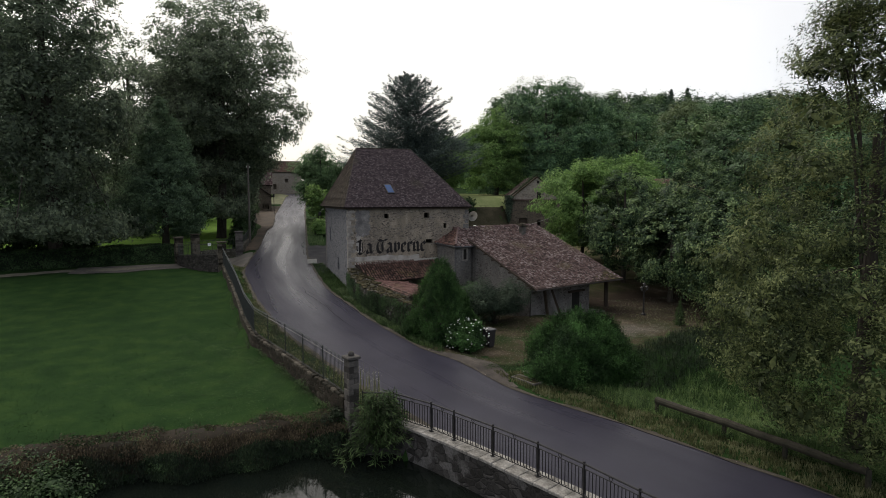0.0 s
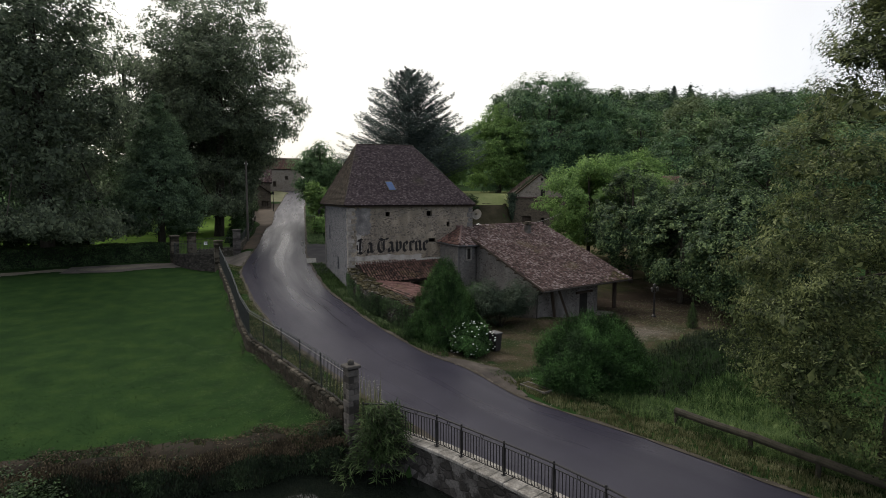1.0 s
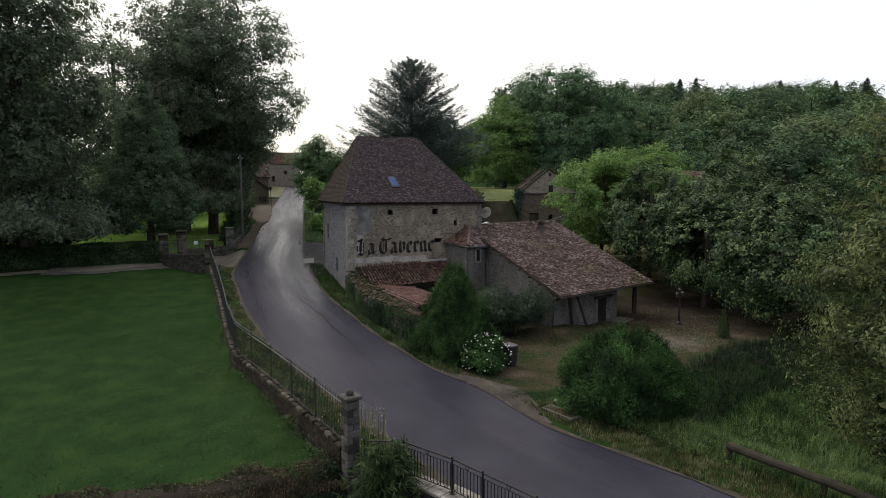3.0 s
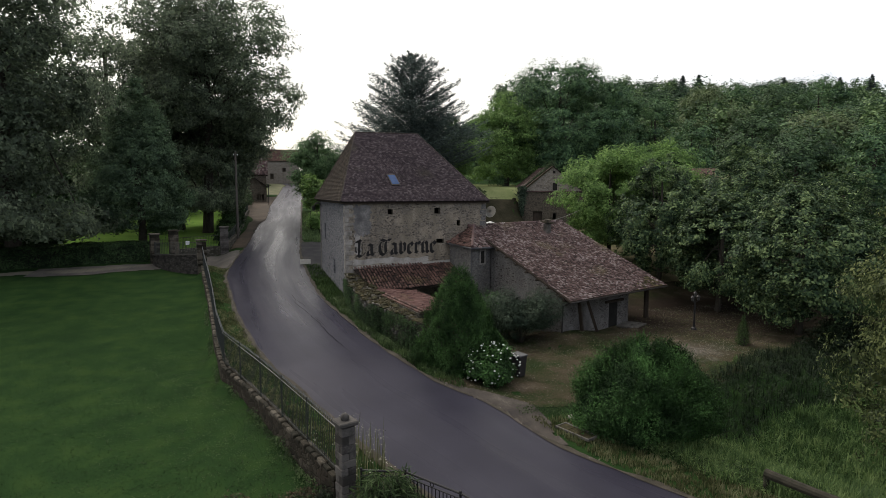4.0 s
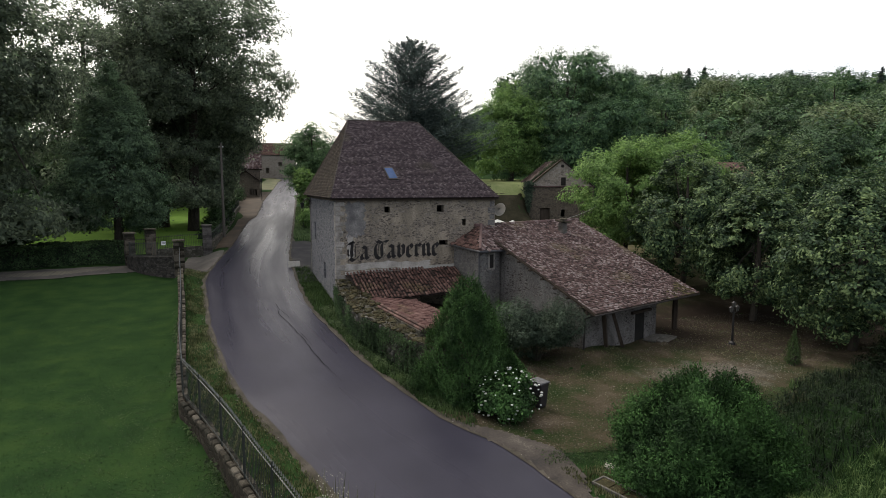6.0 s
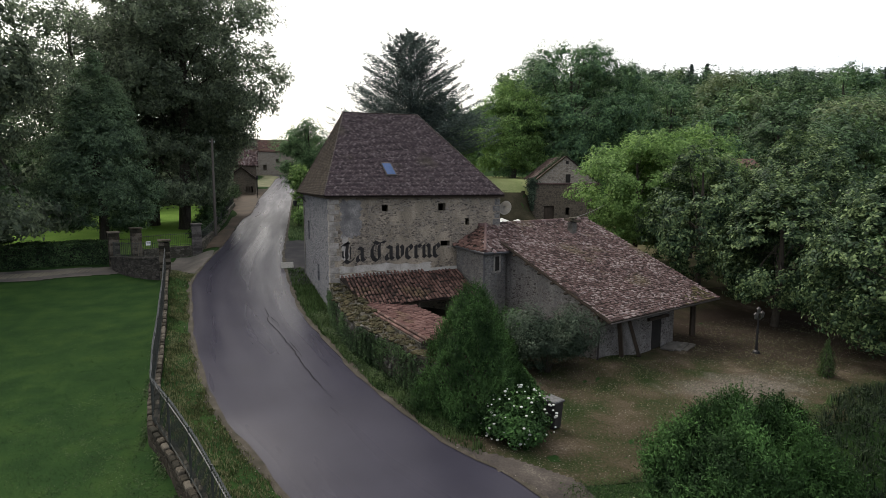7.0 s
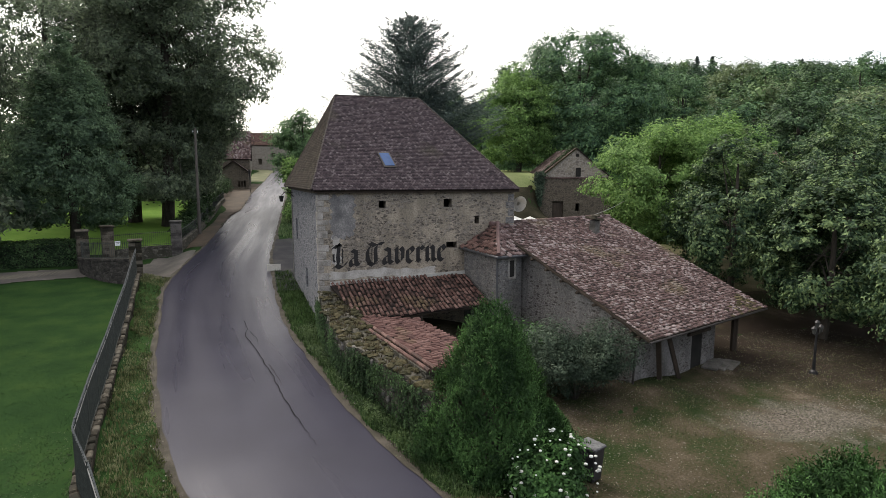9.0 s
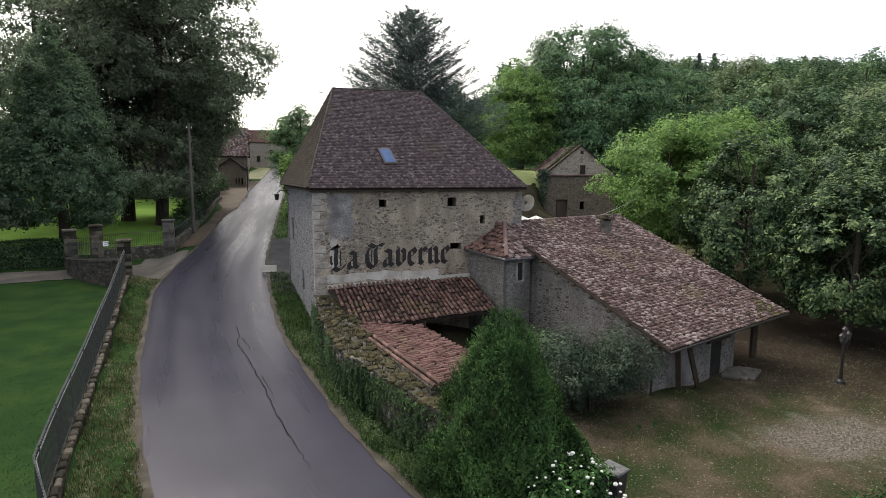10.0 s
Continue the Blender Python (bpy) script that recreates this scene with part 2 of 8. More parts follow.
g_l.new(g_noise.outputs["Fac"], g_sum.inputs[0])
g_l.new(g_len.outputs["Value"], g_sum.inputs[2])
g_l.new(g_sum.outputs[0], g_rng.inputs["Value"])
g_l.new(g_rng.outputs[0], g_mix.inputs[0])
g_l.new(g_ramp.outputs[0], g_mix.inputs[6])
g_l.new(g_pale.outputs[0], g_mix.inputs[7])
# browner, darker ground in an oval under the yard trees
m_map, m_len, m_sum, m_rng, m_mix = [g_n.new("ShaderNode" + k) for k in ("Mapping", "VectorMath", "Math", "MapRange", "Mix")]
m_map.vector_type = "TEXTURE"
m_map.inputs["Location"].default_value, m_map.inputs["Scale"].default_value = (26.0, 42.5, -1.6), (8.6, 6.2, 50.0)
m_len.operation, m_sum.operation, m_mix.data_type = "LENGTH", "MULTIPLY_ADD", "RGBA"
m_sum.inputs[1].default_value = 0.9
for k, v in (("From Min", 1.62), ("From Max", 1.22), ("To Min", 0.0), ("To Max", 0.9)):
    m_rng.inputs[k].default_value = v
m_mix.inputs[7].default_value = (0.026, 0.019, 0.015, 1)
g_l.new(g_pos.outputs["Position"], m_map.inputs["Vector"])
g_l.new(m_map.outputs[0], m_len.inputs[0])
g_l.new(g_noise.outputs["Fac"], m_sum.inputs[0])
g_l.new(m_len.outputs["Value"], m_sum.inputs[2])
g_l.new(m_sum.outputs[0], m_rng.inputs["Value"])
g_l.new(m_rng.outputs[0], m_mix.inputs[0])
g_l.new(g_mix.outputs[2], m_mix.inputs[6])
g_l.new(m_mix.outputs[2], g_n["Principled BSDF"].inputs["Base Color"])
M_MOUTH = mat("trodden_grit", [(0.022, 0.019, 0.018), (0.036, 0.030, 0.026), (0.052, 0.044, 0.037), (0.10, 0.087, 0.073)], 1.1, 0.95, 0.8, 17)
M_VERGE = mat("road_edge_grit", [(0.0201, 0.0184, 0.0114), (0.0379, 0.0323, 0.0233), (0.067, 0.0576, 0.0467)], 2.0, 0.95, 0.5, 25)
M_LANEEDGE = mat("worn_lane_edge", [(0.035, 0.046, 0.014), (0.062, 0.066, 0.026), (0.12, 0.112, 0.06)], 0.4, 0.95, 0.4, 9)
M_PATH = mat("earth_path", [(0.105, 0.095, 0.07), (0.16, 0.145, 0.11)], 1.5, 0.95, 0.4, 20)
M_WATER = mat("pond_water", [(0.004, 0.006, 0.005), (0.006, 0.008, 0.006)], 1, 0.04, 0.06, 6, spec=0.5, dist=0.01)
M_PLASTER = stone_mat("worn_plaster", [(0.07, 0.06, 0.05), (0.14, 0.12, 0.10), (0.24, 0.21, 0.175)], (0.245, 0.210, 0.168), 6.5, 0.14,
                      cover=(0.295, 0.250, 0.192), cover_at=(0.66, 0.73), stretch=(1, 1, 2.0))
M_GATEWALL = stone_mat("dark_gate_stone", [(0.018, 0.017, 0.015), (0.038, 0.034, 0.029), (0.066, 0.06, 0.052)], (0.024, 0.022, 0.018), 3.6, 0.12)
M_RUBBLE = stone_mat("rubble_wall", [(0.075, 0.069, 0.064), (0.125, 0.116, 0.107), (0.185, 0.174, 0.16)], (0.16, 0.15, 0.14), 5.5, 0.2, cover=(0.155, 0.150, 0.147), cover_at=(0.60, 0.72), stretch=(1, 1, 2.0))
M_SIDESTONE = stone_mat("bluish_rubble", [(0.075, 0.076, 0.084), (0.12, 0.12, 0.128), (0.17, 0.168, 0.172)], (0.185, 0.185, 0.195), 2.7, 0.2, stretch=(1, 1, 1.9))
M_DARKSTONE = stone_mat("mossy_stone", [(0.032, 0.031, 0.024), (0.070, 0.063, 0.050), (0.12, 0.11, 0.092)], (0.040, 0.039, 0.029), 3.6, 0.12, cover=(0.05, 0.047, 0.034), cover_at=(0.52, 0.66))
M_FENCEWALL = stone_mat("earthy_wall_stone", [(0.016, 0.013, 0.009), (0.036, 0.028, 0.020), (0.066, 0.055, 0.043)], (0.022, 0.019, 0.011), 3.4, 0.12, cover=(0.024, 0.024, 0.010), cover_at=(0.50, 0.60), bump=0.8)
M_BRIDGE = stone_mat("bridge_stone", [(0.018, 0.017, 0.015), (0.032, 0.030, 0.028), (0.060, 0.056, 0.053)], (0.030, 0.028, 0.026), 2.6, 0.10, cover=(0.105, 0.10, 0.096), cover_at=(0.575, 0.66), bump=0.8)
M_COPING = mat("weathered_coping", [(0.080, 0.075, 0.066), (0.175, 0.165, 0.149), (0.31, 0.295, 0.272)], 2.4, 0.92, 0.5, 16)
M_SHEDWALL = stone_mat("shed_stone", [(0.045, 0.038, 0.034), (0.085, 0.074, 0.066), (0.135, 0.122, 0.11)], (0.185, 0.172, 0.16), 5.2, 0.2, cover=(0.19, 0.178, 0.166), cover_at=(0.66, 0.76), stretch=(1, 1, 1.9))
M_QUOIN = mat("pale_dressed_stone", [(0.13, 0.118, 0.104), (0.24, 0.22, 0.195), (0.34, 0.315, 0.285)], 2.6, 0.9, 0.4, 18)
M_GREYSTONE = mat("grey_stone", [(0.045, 0.042, 0.036), (0.085, 0.079, 0.069), (0.135, 0.127, 0.114)], 2.2, 0.92, 0.6, 16, spread=0.25)
M_MOSS = mat("moss_and_earth", [(0.014, 0.014, 0.0056), (0.030, 0.027, 0.010), (0.060, 0.048, 0.022)], 2.2, 0.97, 0.8, 14)
M_TILE = mat("brown_plain_tile", [(0.030, 0.022, 0.024), (0.062, 0.043, 0.046), (0.090, 0.066, 0.068), (0.20, 0.168, 0.162)], 9.0, 0.75, 0.3, 26, lichen=(0.080, 0.070, 0.042), spread=0.56, stops=(0.20, 0.90))
TILE_COLS = dict(canal=[(0.028, 0.019, 0.018), (0.084, 0.050, 0.046), (0.128, 0.087, 0.082), (0.26, 0.215, 0.205)], red=[(0.030, 0.018, 0.015), (0.076, 0.039, 0.031), (0.135, 0.080, 0.066)],
                 pink=[(0.058, 0.028, 0.024), (0.098, 0.047, 0.039), (0.145, 0.082, 0.070)])
M_CANAL, M_REDTILE, M_PINKTILE = [mat(k + "_tile", TILE_COLS[k], 0.9, 0.85, 0.4, 18, spread=0.46, stops=(0.24, 0.76), lichen=(0.10, 0.085, 0.035)) for k in ("canal", "red", "pink")]
M_CANAL_P, M_REDTILE_P, M_PINKTILE_P = [mat(k + "_tile_piece", TILE_COLS[k], 0.9, 0.85, 0.4, 18, spread=0.46, stops=(0.24, 0.76), pieces=True, lichen=(0.10, 0.085, 0.035)) for k in ("canal", "red", "pink")]
M_MOSSTILE = mat("lichened_tile", [(0.030, 0.026, 0.012), (0.060, 0.049, 0.023), (0.10, 0.082, 0.042)], 2.5, 0.95, 0.5, 20, spread=0.4, pieces=True)
M_PEBBLE = mat("pebbles", [(0.03, 0.027, 0.02), (0.08, 0.07, 0.056), (0.20, 0.18, 0.155)], 1.5, 0.95, 0.2, 10, spread=0.6, stops=(0.25, 0.75))
M_WALLCAP_ = mat("mossy_cap_slab", [(0.03, 0.028, 0.018), (0.065, 0.055, 0.038), (0.10, 0.088, 0.066)], 3, 0.95, 0.6, 16)
# bed darkened so that gaps between tiles look shaded
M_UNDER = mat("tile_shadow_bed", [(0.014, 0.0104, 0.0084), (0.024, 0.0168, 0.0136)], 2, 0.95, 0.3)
M_UNDER2 = mat("weathered_ridge_tile", [(0.030, 0.024, 0.022), (0.055, 0.043, 0.039), (0.085, 0.072, 0.055)], 2.0, 0.9, 0.4, 20)
M_TILEMOSS = mat("mossy_plain_tile", [(0.032, 0.025, 0.022), (0.064, 0.049, 0.042), (0.096, 0.076, 0.058), (0.16, 0.134, 0.098)], 2.5, 0.85, 0.3, 24, spread=0.44, stops=(0.28, 0.78))
M_WOOD = mat("dark_timber", [(0.022, 0.016, 0.011), (0.055, 0.040, 0.028)], 3, 0.8, 0.4, 30, stretch=(1, 1, 0.2))
M_POLEWOOD = mat("grey_pole_wood", [(0.045, 0.04, 0.034), (0.09, 0.08, 0.068)], 3, 0.85, 0.3, 30, stretch=(1, 1, 0.1))
M_LOG = mat("mossy_log", [(0.016, 0.016, 0.010), (0.042, 0.037, 0.026)], 3, 0.9, 0.5, 20)
M_IRON = mat("black_iron", [(0.012, 0.012, 0.013), (0.028, 0.026, 0.025)], 5, 0.5, 0.1, 40, metal=0.2)
M_RUSTGREEN = mat("dull_green_iron", [(0.020, 0.024, 0.021), (0.04, 0.042, 0.036)], 5, 0.6, 0.1, 40)
# pale colour stands for light caught on the fence tips
M_TIP = mat("highlight_iron", [(0.10, 0.10, 0.095), (0.22, 0.22, 0.21)], 5, 0.5, 0.1, 40, metal=0.2)
M_BLACK = mat("black_sign_paint", [(0.010, 0.009, 0.009), (0.022, 0.020, 0.019)], 3, 0.8, 0.1, 30)
# near-black that puts the shade of interiors and openings into the colour
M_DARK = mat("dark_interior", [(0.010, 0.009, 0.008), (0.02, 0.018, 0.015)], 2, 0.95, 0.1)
M_WHITE = mat("white_paint", [(0.62, 0.62, 0.60), (0.78, 0.78, 0.76)], 3, 0.6, 0.05)
M_CLOTH = mat("white_canvas", [(0.70, 0.70, 0.68), (0.80, 0.80, 0.78)], 3, 0.9, 0.1)
M_CONCRETE = mat("pale_concrete", [(0.26, 0.25, 0.225), (0.40, 0.385, 0.35)], 2, 0.9, 0.3, 25)
M_PLASTIC = mat("dark_plastic", [(0.020, 0.018, 0.020), (0.035, 0.032, 0.034)], 3, 0.45, 0.05, 40)
M_GUTTER = mat("dull_gutter", [(0.03, 0.026, 0.024), (0.06, 0.053, 0.05)], 3, 0.5, 0.05, 30, metal=0.4)
M_ZINC = mat("zinc", [(0.077, 0.077, 0.0825), (0.121, 0.121, 0.1265)], 3, 0.45, 0.05, 30, metal=0.6)
M_BARK = mat("bark", [(0.022, 0.018, 0.014), (0.07, 0.06, 0.048)], 3, 0.95, 0.8, 14, stretch=(1, 1, 0.3))
M_FARWALL = stone_mat("old_farm_wall", [(0.14, 0.12, 0.10), (0.24, 0.21, 0.17)], (0.26, 0.235, 0.20), 2.4, 0.12)
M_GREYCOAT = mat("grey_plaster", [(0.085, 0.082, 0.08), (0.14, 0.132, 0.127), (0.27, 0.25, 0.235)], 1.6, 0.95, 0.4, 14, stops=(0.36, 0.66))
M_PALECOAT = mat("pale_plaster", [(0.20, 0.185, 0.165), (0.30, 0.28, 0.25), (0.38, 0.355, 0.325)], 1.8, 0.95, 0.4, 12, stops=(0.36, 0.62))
M_GLASS = mat("window_glass", [(0.03, 0.06, 0.14), (0.05, 0.09, 0.20)], 1, 0.25, 0.0, spec=0.2)


def leaf_mat(name, dark, mid, light, through_=0.32, rough=0.58, spread=0.22, stops=(0.36, 0.64)):
    dull = (1.0, 1.0, 1.12)
    tones = [[v * k * q for v, q in zip(c, dull)] for c, k in ((dark, 0.70), (mid, 0.97), (light, 1.28))]
    return mat(name, tones, 0.9, rough, 0, 3.0, spread=spread, stops=stops, leafy=through_, spec=0.14)


# plane and linden leaves are paled to stand in for haze
L_PLANE = leaf_mat("plane_leaves", (0.100, 0.125, 0.082), (0.130, 0.167, 0.102), (0.179, 0.219, 0.126), 0.68)
L_LINDEN = leaf_mat("linden_leaves", (0.078, 0.122, 0.072), (0.105, 0.162, 0.085), (0.150, 0.218, 0.108), 0.55)
L_OAK = leaf_mat("oak_leaves", (0.040, 0.086, 0.044), (0.070, 0.134, 0.056), (0.130, 0.215, 0.082), 0.25)
L_WALNUT = leaf_mat("walnut_leaves", (0.097, 0.173, 0.050), (0.146, 0.253, 0.067), (0.212, 0.322, 0.092), 0.5)
L_LIME = leaf_mat("lime_leaves", (0.019, 0.041, 0.020), (0.047, 0.086, 0.036), (0.155, 0.212, 0.080), 0.26)
L_ASH = leaf_mat("near_tree_leaves", (0.024, 0.037, 0.014), (0.068, 0.092, 0.033), (0.165, 0.190, 0.070), 0.4, 0.5)
L_FIR = leaf_mat("fir_needles", (0.054, 0.075, 0.066), (0.073, 0.099, 0.082), (0.104, 0.133, 0.105), 0.4)
L_CYPRESS = leaf_mat("cypress_foliage", (0.013, 0.034, 0.010), (0.030, 0.068, 0.017), (0.066, 0.130, 0.034), 0.25, 0.75, 0.14)
L_BUSH = leaf_mat("evergreen_bush", (0.012, 0.032, 0.009), (0.027, 0.064, 0.016), (0.060, 0.130, 0.032), 0.15, 0.7, 0.14)
L_GREY = leaf_mat("grey_green_leaves", (0.018, 0.032, 0.018), (0.034, 0.055, 0.030), (0.066, 0.090, 0.053), 0.2)
L_HEDGE = leaf_mat("hedge_leaves", (0.017, 0.035, 0.013), (0.030, 0.056, 0.020), (0.054, 0.092, 0.031), 0.25)
L_WOODS = leaf_mat("wood_leaves", (0.032, 0.060, 0.030), (0.054, 0.098, 0.042), (0.100, 0.160, 0.066), 0.24)
L_OLIVE = leaf_mat("olive_green_leaves", (0.085, 0.118, 0.052), (0.118, 0.157, 0.066), (0.165, 0.208, 0.090), 0.25)
L_LANE = leaf_mat("lane_tree_leaves", (0.066, 0.120, 0.056), (0.098, 0.172, 0.074), (0.150, 0.235, 0.098), 0.5)
L_GRASS = leaf_mat("grass_blades", (0.050, 0.084, 0.030), (0.088, 0.140, 0.050), (0.149, 0.196, 0.080), 0.32)
L_RANK = leaf_mat("rank_hollow_grass", (0.046, 0.088, 0.026), (0.086, 0.148, 0.043), (0.150, 0.206, 0.070), 0.32)
L_VERGE = leaf_mat("verge_blades", (0.021, 0.040, 0.012), (0.038, 0.068, 0.019), (0.068, 0.10, 0.034))
L_ROADSIDE = leaf_mat("roadside_blades", (0.030, 0.044, 0.014), (0.055, 0.075, 0.024), (0.095, 0.112, 0.044))
L_LAWN = leaf_mat("lawn_blades", (0.012, 0.026, 0.008), (0.024, 0.048, 0.014), (0.050, 0.086, 0.026), 0.32)
L_DRYGRASS = leaf_mat("dry_grass_blades", (0.067, 0.079, 0.029), (0.114, 0.121, 0.050), (0.180, 0.179, 0.089), 0.32)
L_DRYHERB = leaf_mat("dry_herbs", (0.026, 0.022, 0.011), (0.050, 0.039, 0.020), (0.088, 0.068, 0.037), 0.2)
# leaf colour darkened to carry the shade under trees and down the pond bank
L_SHADE = leaf_mat("shade_darkened_growth", (0.006, 0.012, 0.005), (0.011, 0.021, 0.008), (0.022, 0.037, 0.014), 0.2)
M_ROSE = mat("white_petals", [(0.52, 0.52, 0.49), (0.74, 0.74, 0.70)], 5, 0.7, 0, leafy=0.2)


# ---- building helpers ----
def quadmesh(name, verts, quads):
    verts, quads = np.asarray(verts, np.float32).reshape(-1, 3), np.asarray(quads, np.int32).reshape(-1, 4)
    me = bpy.data.meshes.new(name)
    me.vertices.add(len(verts))
    me.vertices.foreach_set("co", verts.ravel())
    me.loops.add(quads.size)
    me.loops.foreach_set("vertex_index", quads.ravel())
    me.polygons.add(len(quads))
    me.polygons.foreach_set("loop_start", np.arange(0, quads.size, 4, dtype=np.int32))
    me.update(calc_edges=True)
    return me


def thing(name, at, label="", category="", group="", kind=""):
    ob = new(name)
    ob.location = at
    ob.empty_display_size = 0.2
    return tagged(ob, label, category, group, kind)


def origin_of(ob):
    p = Vector(ob.location)
    while ob.parent:
        ob = ob.parent
        p += Vector(ob.location)
    return p


def part(name, me, material, parent=None, label="", smooth=False, local=False):
    """Link a mesh or bmesh, given in world coordinates, as one object under its thing."""
    if isinstance(me, bmesh.types.BMesh):
        bm, me = me, bpy.data.meshes.new(name)
        bm.to_mesh(me)
        bm.free()
    me.materials.clear()
    me.materials.append(material)
    if smooth:
        me.polygons.foreach_set("use_smooth", [True] * len(me.polygons))
    if parent is not None and not local:
        me.transform(Matrix.Translation(-origin_of(parent)))
    ob = new(name, me)
    ob.parent = parent
    return tagged(ob, label)


def solid(name, me, material, label="", category="", group="", kind="", smooth=False):
    """A top-level thing of one mesh."""
    return tagged(part(name, me, material, None, "", smooth), label, category, group, kind)


BOXF = [(0, 3, 2, 1), (4, 5, 6, 7), (0, 1, 5, 4), (1, 2, 6, 5), (2, 3, 7, 6), (3, 0, 4, 7)]


def add_box(bm, m, sx, sy, sz, bevel=0.0):
    """A box of that size, its base centred at m's origin."""
    r = bmesh.ops.create_cube(bm, size=1, matrix=m @ Matrix.Translation((0, 0, sz / 2)) @ Matrix.Diagonal((sx, sy, sz, 1)))
    if bevel:
        edges = list({e for v in r["verts"] for e in v.link_edges})
        bmesh.ops.bevel(bm, geom=edges, offset=bevel, segments=1, affect="EDGES")
    return bm


def box(m, sx, sy, sz, bevel=0.0):
    return add_box(bmesh.new(), m, sx, sy, sz, bevel)


def add_tube(bm, pts, radii, seg=8):
    """A tube along points."""
    rings = []
    pts = [Vector(p) for p in pts]
    for i, p in enumerate(pts):
        d = (pts[min(i + 1, len(pts) - 1)] - pts[max(i - 1, 0)]).normalized()
        a = d.cross(Vector((0, 0, 1)) if abs(d.z) < 0.9 else Vector((1, 0, 0))).normalized()
        b = d.cross(a)
        r = radii[i] if isinstance(radii, (list, tuple)) else radii
        rings.append([bm.verts.new(p + (a * math.cos(k * math.tau / seg) + b * math.sin(k * math.tau / seg)) * r) for k in range(seg)])
    for r0, r1 in zip(rings, rings[1:]):
        for k in range(seg):
            bm.faces.new((r0[k], r0[(k + 1) % seg], r1[(k + 1) % seg], r1[k]))
    bm.faces.new(rings[0][::-1])
    bm.faces.new(rings[-1])
    return bm


def tube(pts, radii, seg=8):
    return add_tube(bmesh.new(), pts, radii, seg)


def prism(outline, z0, z1):
    """An upright prism over a ground outline."""
    bm = bmesh.new()
    lo = [bm.verts.new((x, y, z0)) for x, y in outline]
    hi = [bm.verts.new((x, y, z1)) for x, y in outline]
    n = len(lo)
    for i in range(n):
        bm.faces.new((lo[i], lo[(i + 1) % n], hi[(i + 1) % n], hi[i]))
    bm.faces.new(lo[::-1])
    bm.faces.new(hi)
    bmesh.ops.recalc_face_normals(bm, faces=bm.faces)
    return bm


def slab(corners, thick):
    """A plate whose upper face has these corners."""
    bm = bmesh.new()
    c = [Vector(p) for p in corners]
    nrm = (c[1] - c[0]).cross(c[2] - c[0]).normalized()
    if nrm.z < 0:
        nrm = -nrm
    hi = [bm.verts.new(p) for p in c]
    lo = [bm.verts.new(p - nrm * thick) for p in c]
    n = len(c)
    for i in range(n):
        bm.faces.new((lo[i], lo[(i + 1) % n], hi[(i + 1) % n], hi[i]))
    bm.faces.new(lo[::-1])
    bm.faces.new(hi)
    bmesh.ops.recalc_face_normals(bm, faces=bm.faces)
    return bm


def ribbon_wall(line, thick, bottom, top):
    """A wall along a ground line; bottom and top are functions of (x, y) or numbers."""
    pts = [Vector((x, y)) for x, y in line]
    bm = bmesh.new()
    rows = []
    for i, p in enumerate(pts):
        d = (pts[min(i + 1, len(pts) - 1)] - pts[max(i - 1, 0)]).normalized()
        nrm = Vector((-d.y, d.x)) * thick / 2
        zb = bottom(*p) if callable(bottom) else bottom
        zt = top(*p) if callable(top) else top
        a, b = p - nrm, p + nrm
        rows.append([bm.verts.new((*q, z)) for q, z in ((a, zb), (a, zt), (b, zt), (b, zb))])
    for r0, r1 in zip(rows, rows[1:]):
        for k in range(4):
            bm.faces.new((r0[k], r0[(k + 1) % 4], r1[(k + 1) % 4], r1[k]))
    bm.faces.new(rows[0])
    bm.faces.new(rows[-1][::-1])
    bmesh.ops.recalc_face_normals(bm, faces=bm.faces)
    return bm


def resample(line, step):
    p = np.array(line, float)
    s = np.r_[0, np.cumsum(np.linalg.norm(np.diff(p, axis=0), axis=1))]
    n = max(2, int(round(s[-1] / step)) + 1)
    q = np.linspace(0, s[-1], n)
    return np.stack([np.interp(q, s, p[:, i]) for i in range(p.shape[1])], 1)


def smooth_line(line, step):
    """A curve through the points."""
    p = np.array(line, float)
    out = []
    for i in range(len(p) - 1):
        a, b, c, d = p[max(i - 1, 0)], p[i], p[i + 1], p[min(i + 2, len(p) - 1)]
        for t in np.linspace(0, 1, 10, endpoint=False):
            out.append(0.5 * (2 * b + (c - a) * t + (2 * a - 5 * b + 4 * c - d) * t * t + (3 * b - 3 * c + d - a) * t ** 3))
    return resample(out + [p[-1]], step)


# ---- the lie of the land ----
ROAD_Y = [0, 15, 22, 28, 32, 36, 42, 50, 60, 70, 80, 95, 130, 160, 180, 230, 400]
ROAD_Z = [-1.85, -1.85, -1.8, -1.6, -1.2, -0.6, -0.1, 0.3, 0.95, 1.55, 2.15, 3.0, 4.6, 6.2, 7.8, 10.0, 12.0]
EDGE_L = [(12.6, -6), (6.5, 7), (3.5, 14), (2.2, 17.3), (0.6, 21.2), (-0.65, 24.7), (-1.3, 26.5), (-2.65, 30.0), (-3.95, 33.4), (-4.75, 35.1), (-5.2, 36.3), (-5.68, 38.1),
          (-6.15, 40.3), (-6.72, 43.4), (-7.15, 46.1), (-7.75, 51.4), (-8.35, 57.3), (-8.0, 64), (-7.2, 73), (-6.2, 91), (-5.2, 99), (-4.4, 124), (-2.6, 151), (-0.5, 180), (1.0, 200), (-3, 222)]
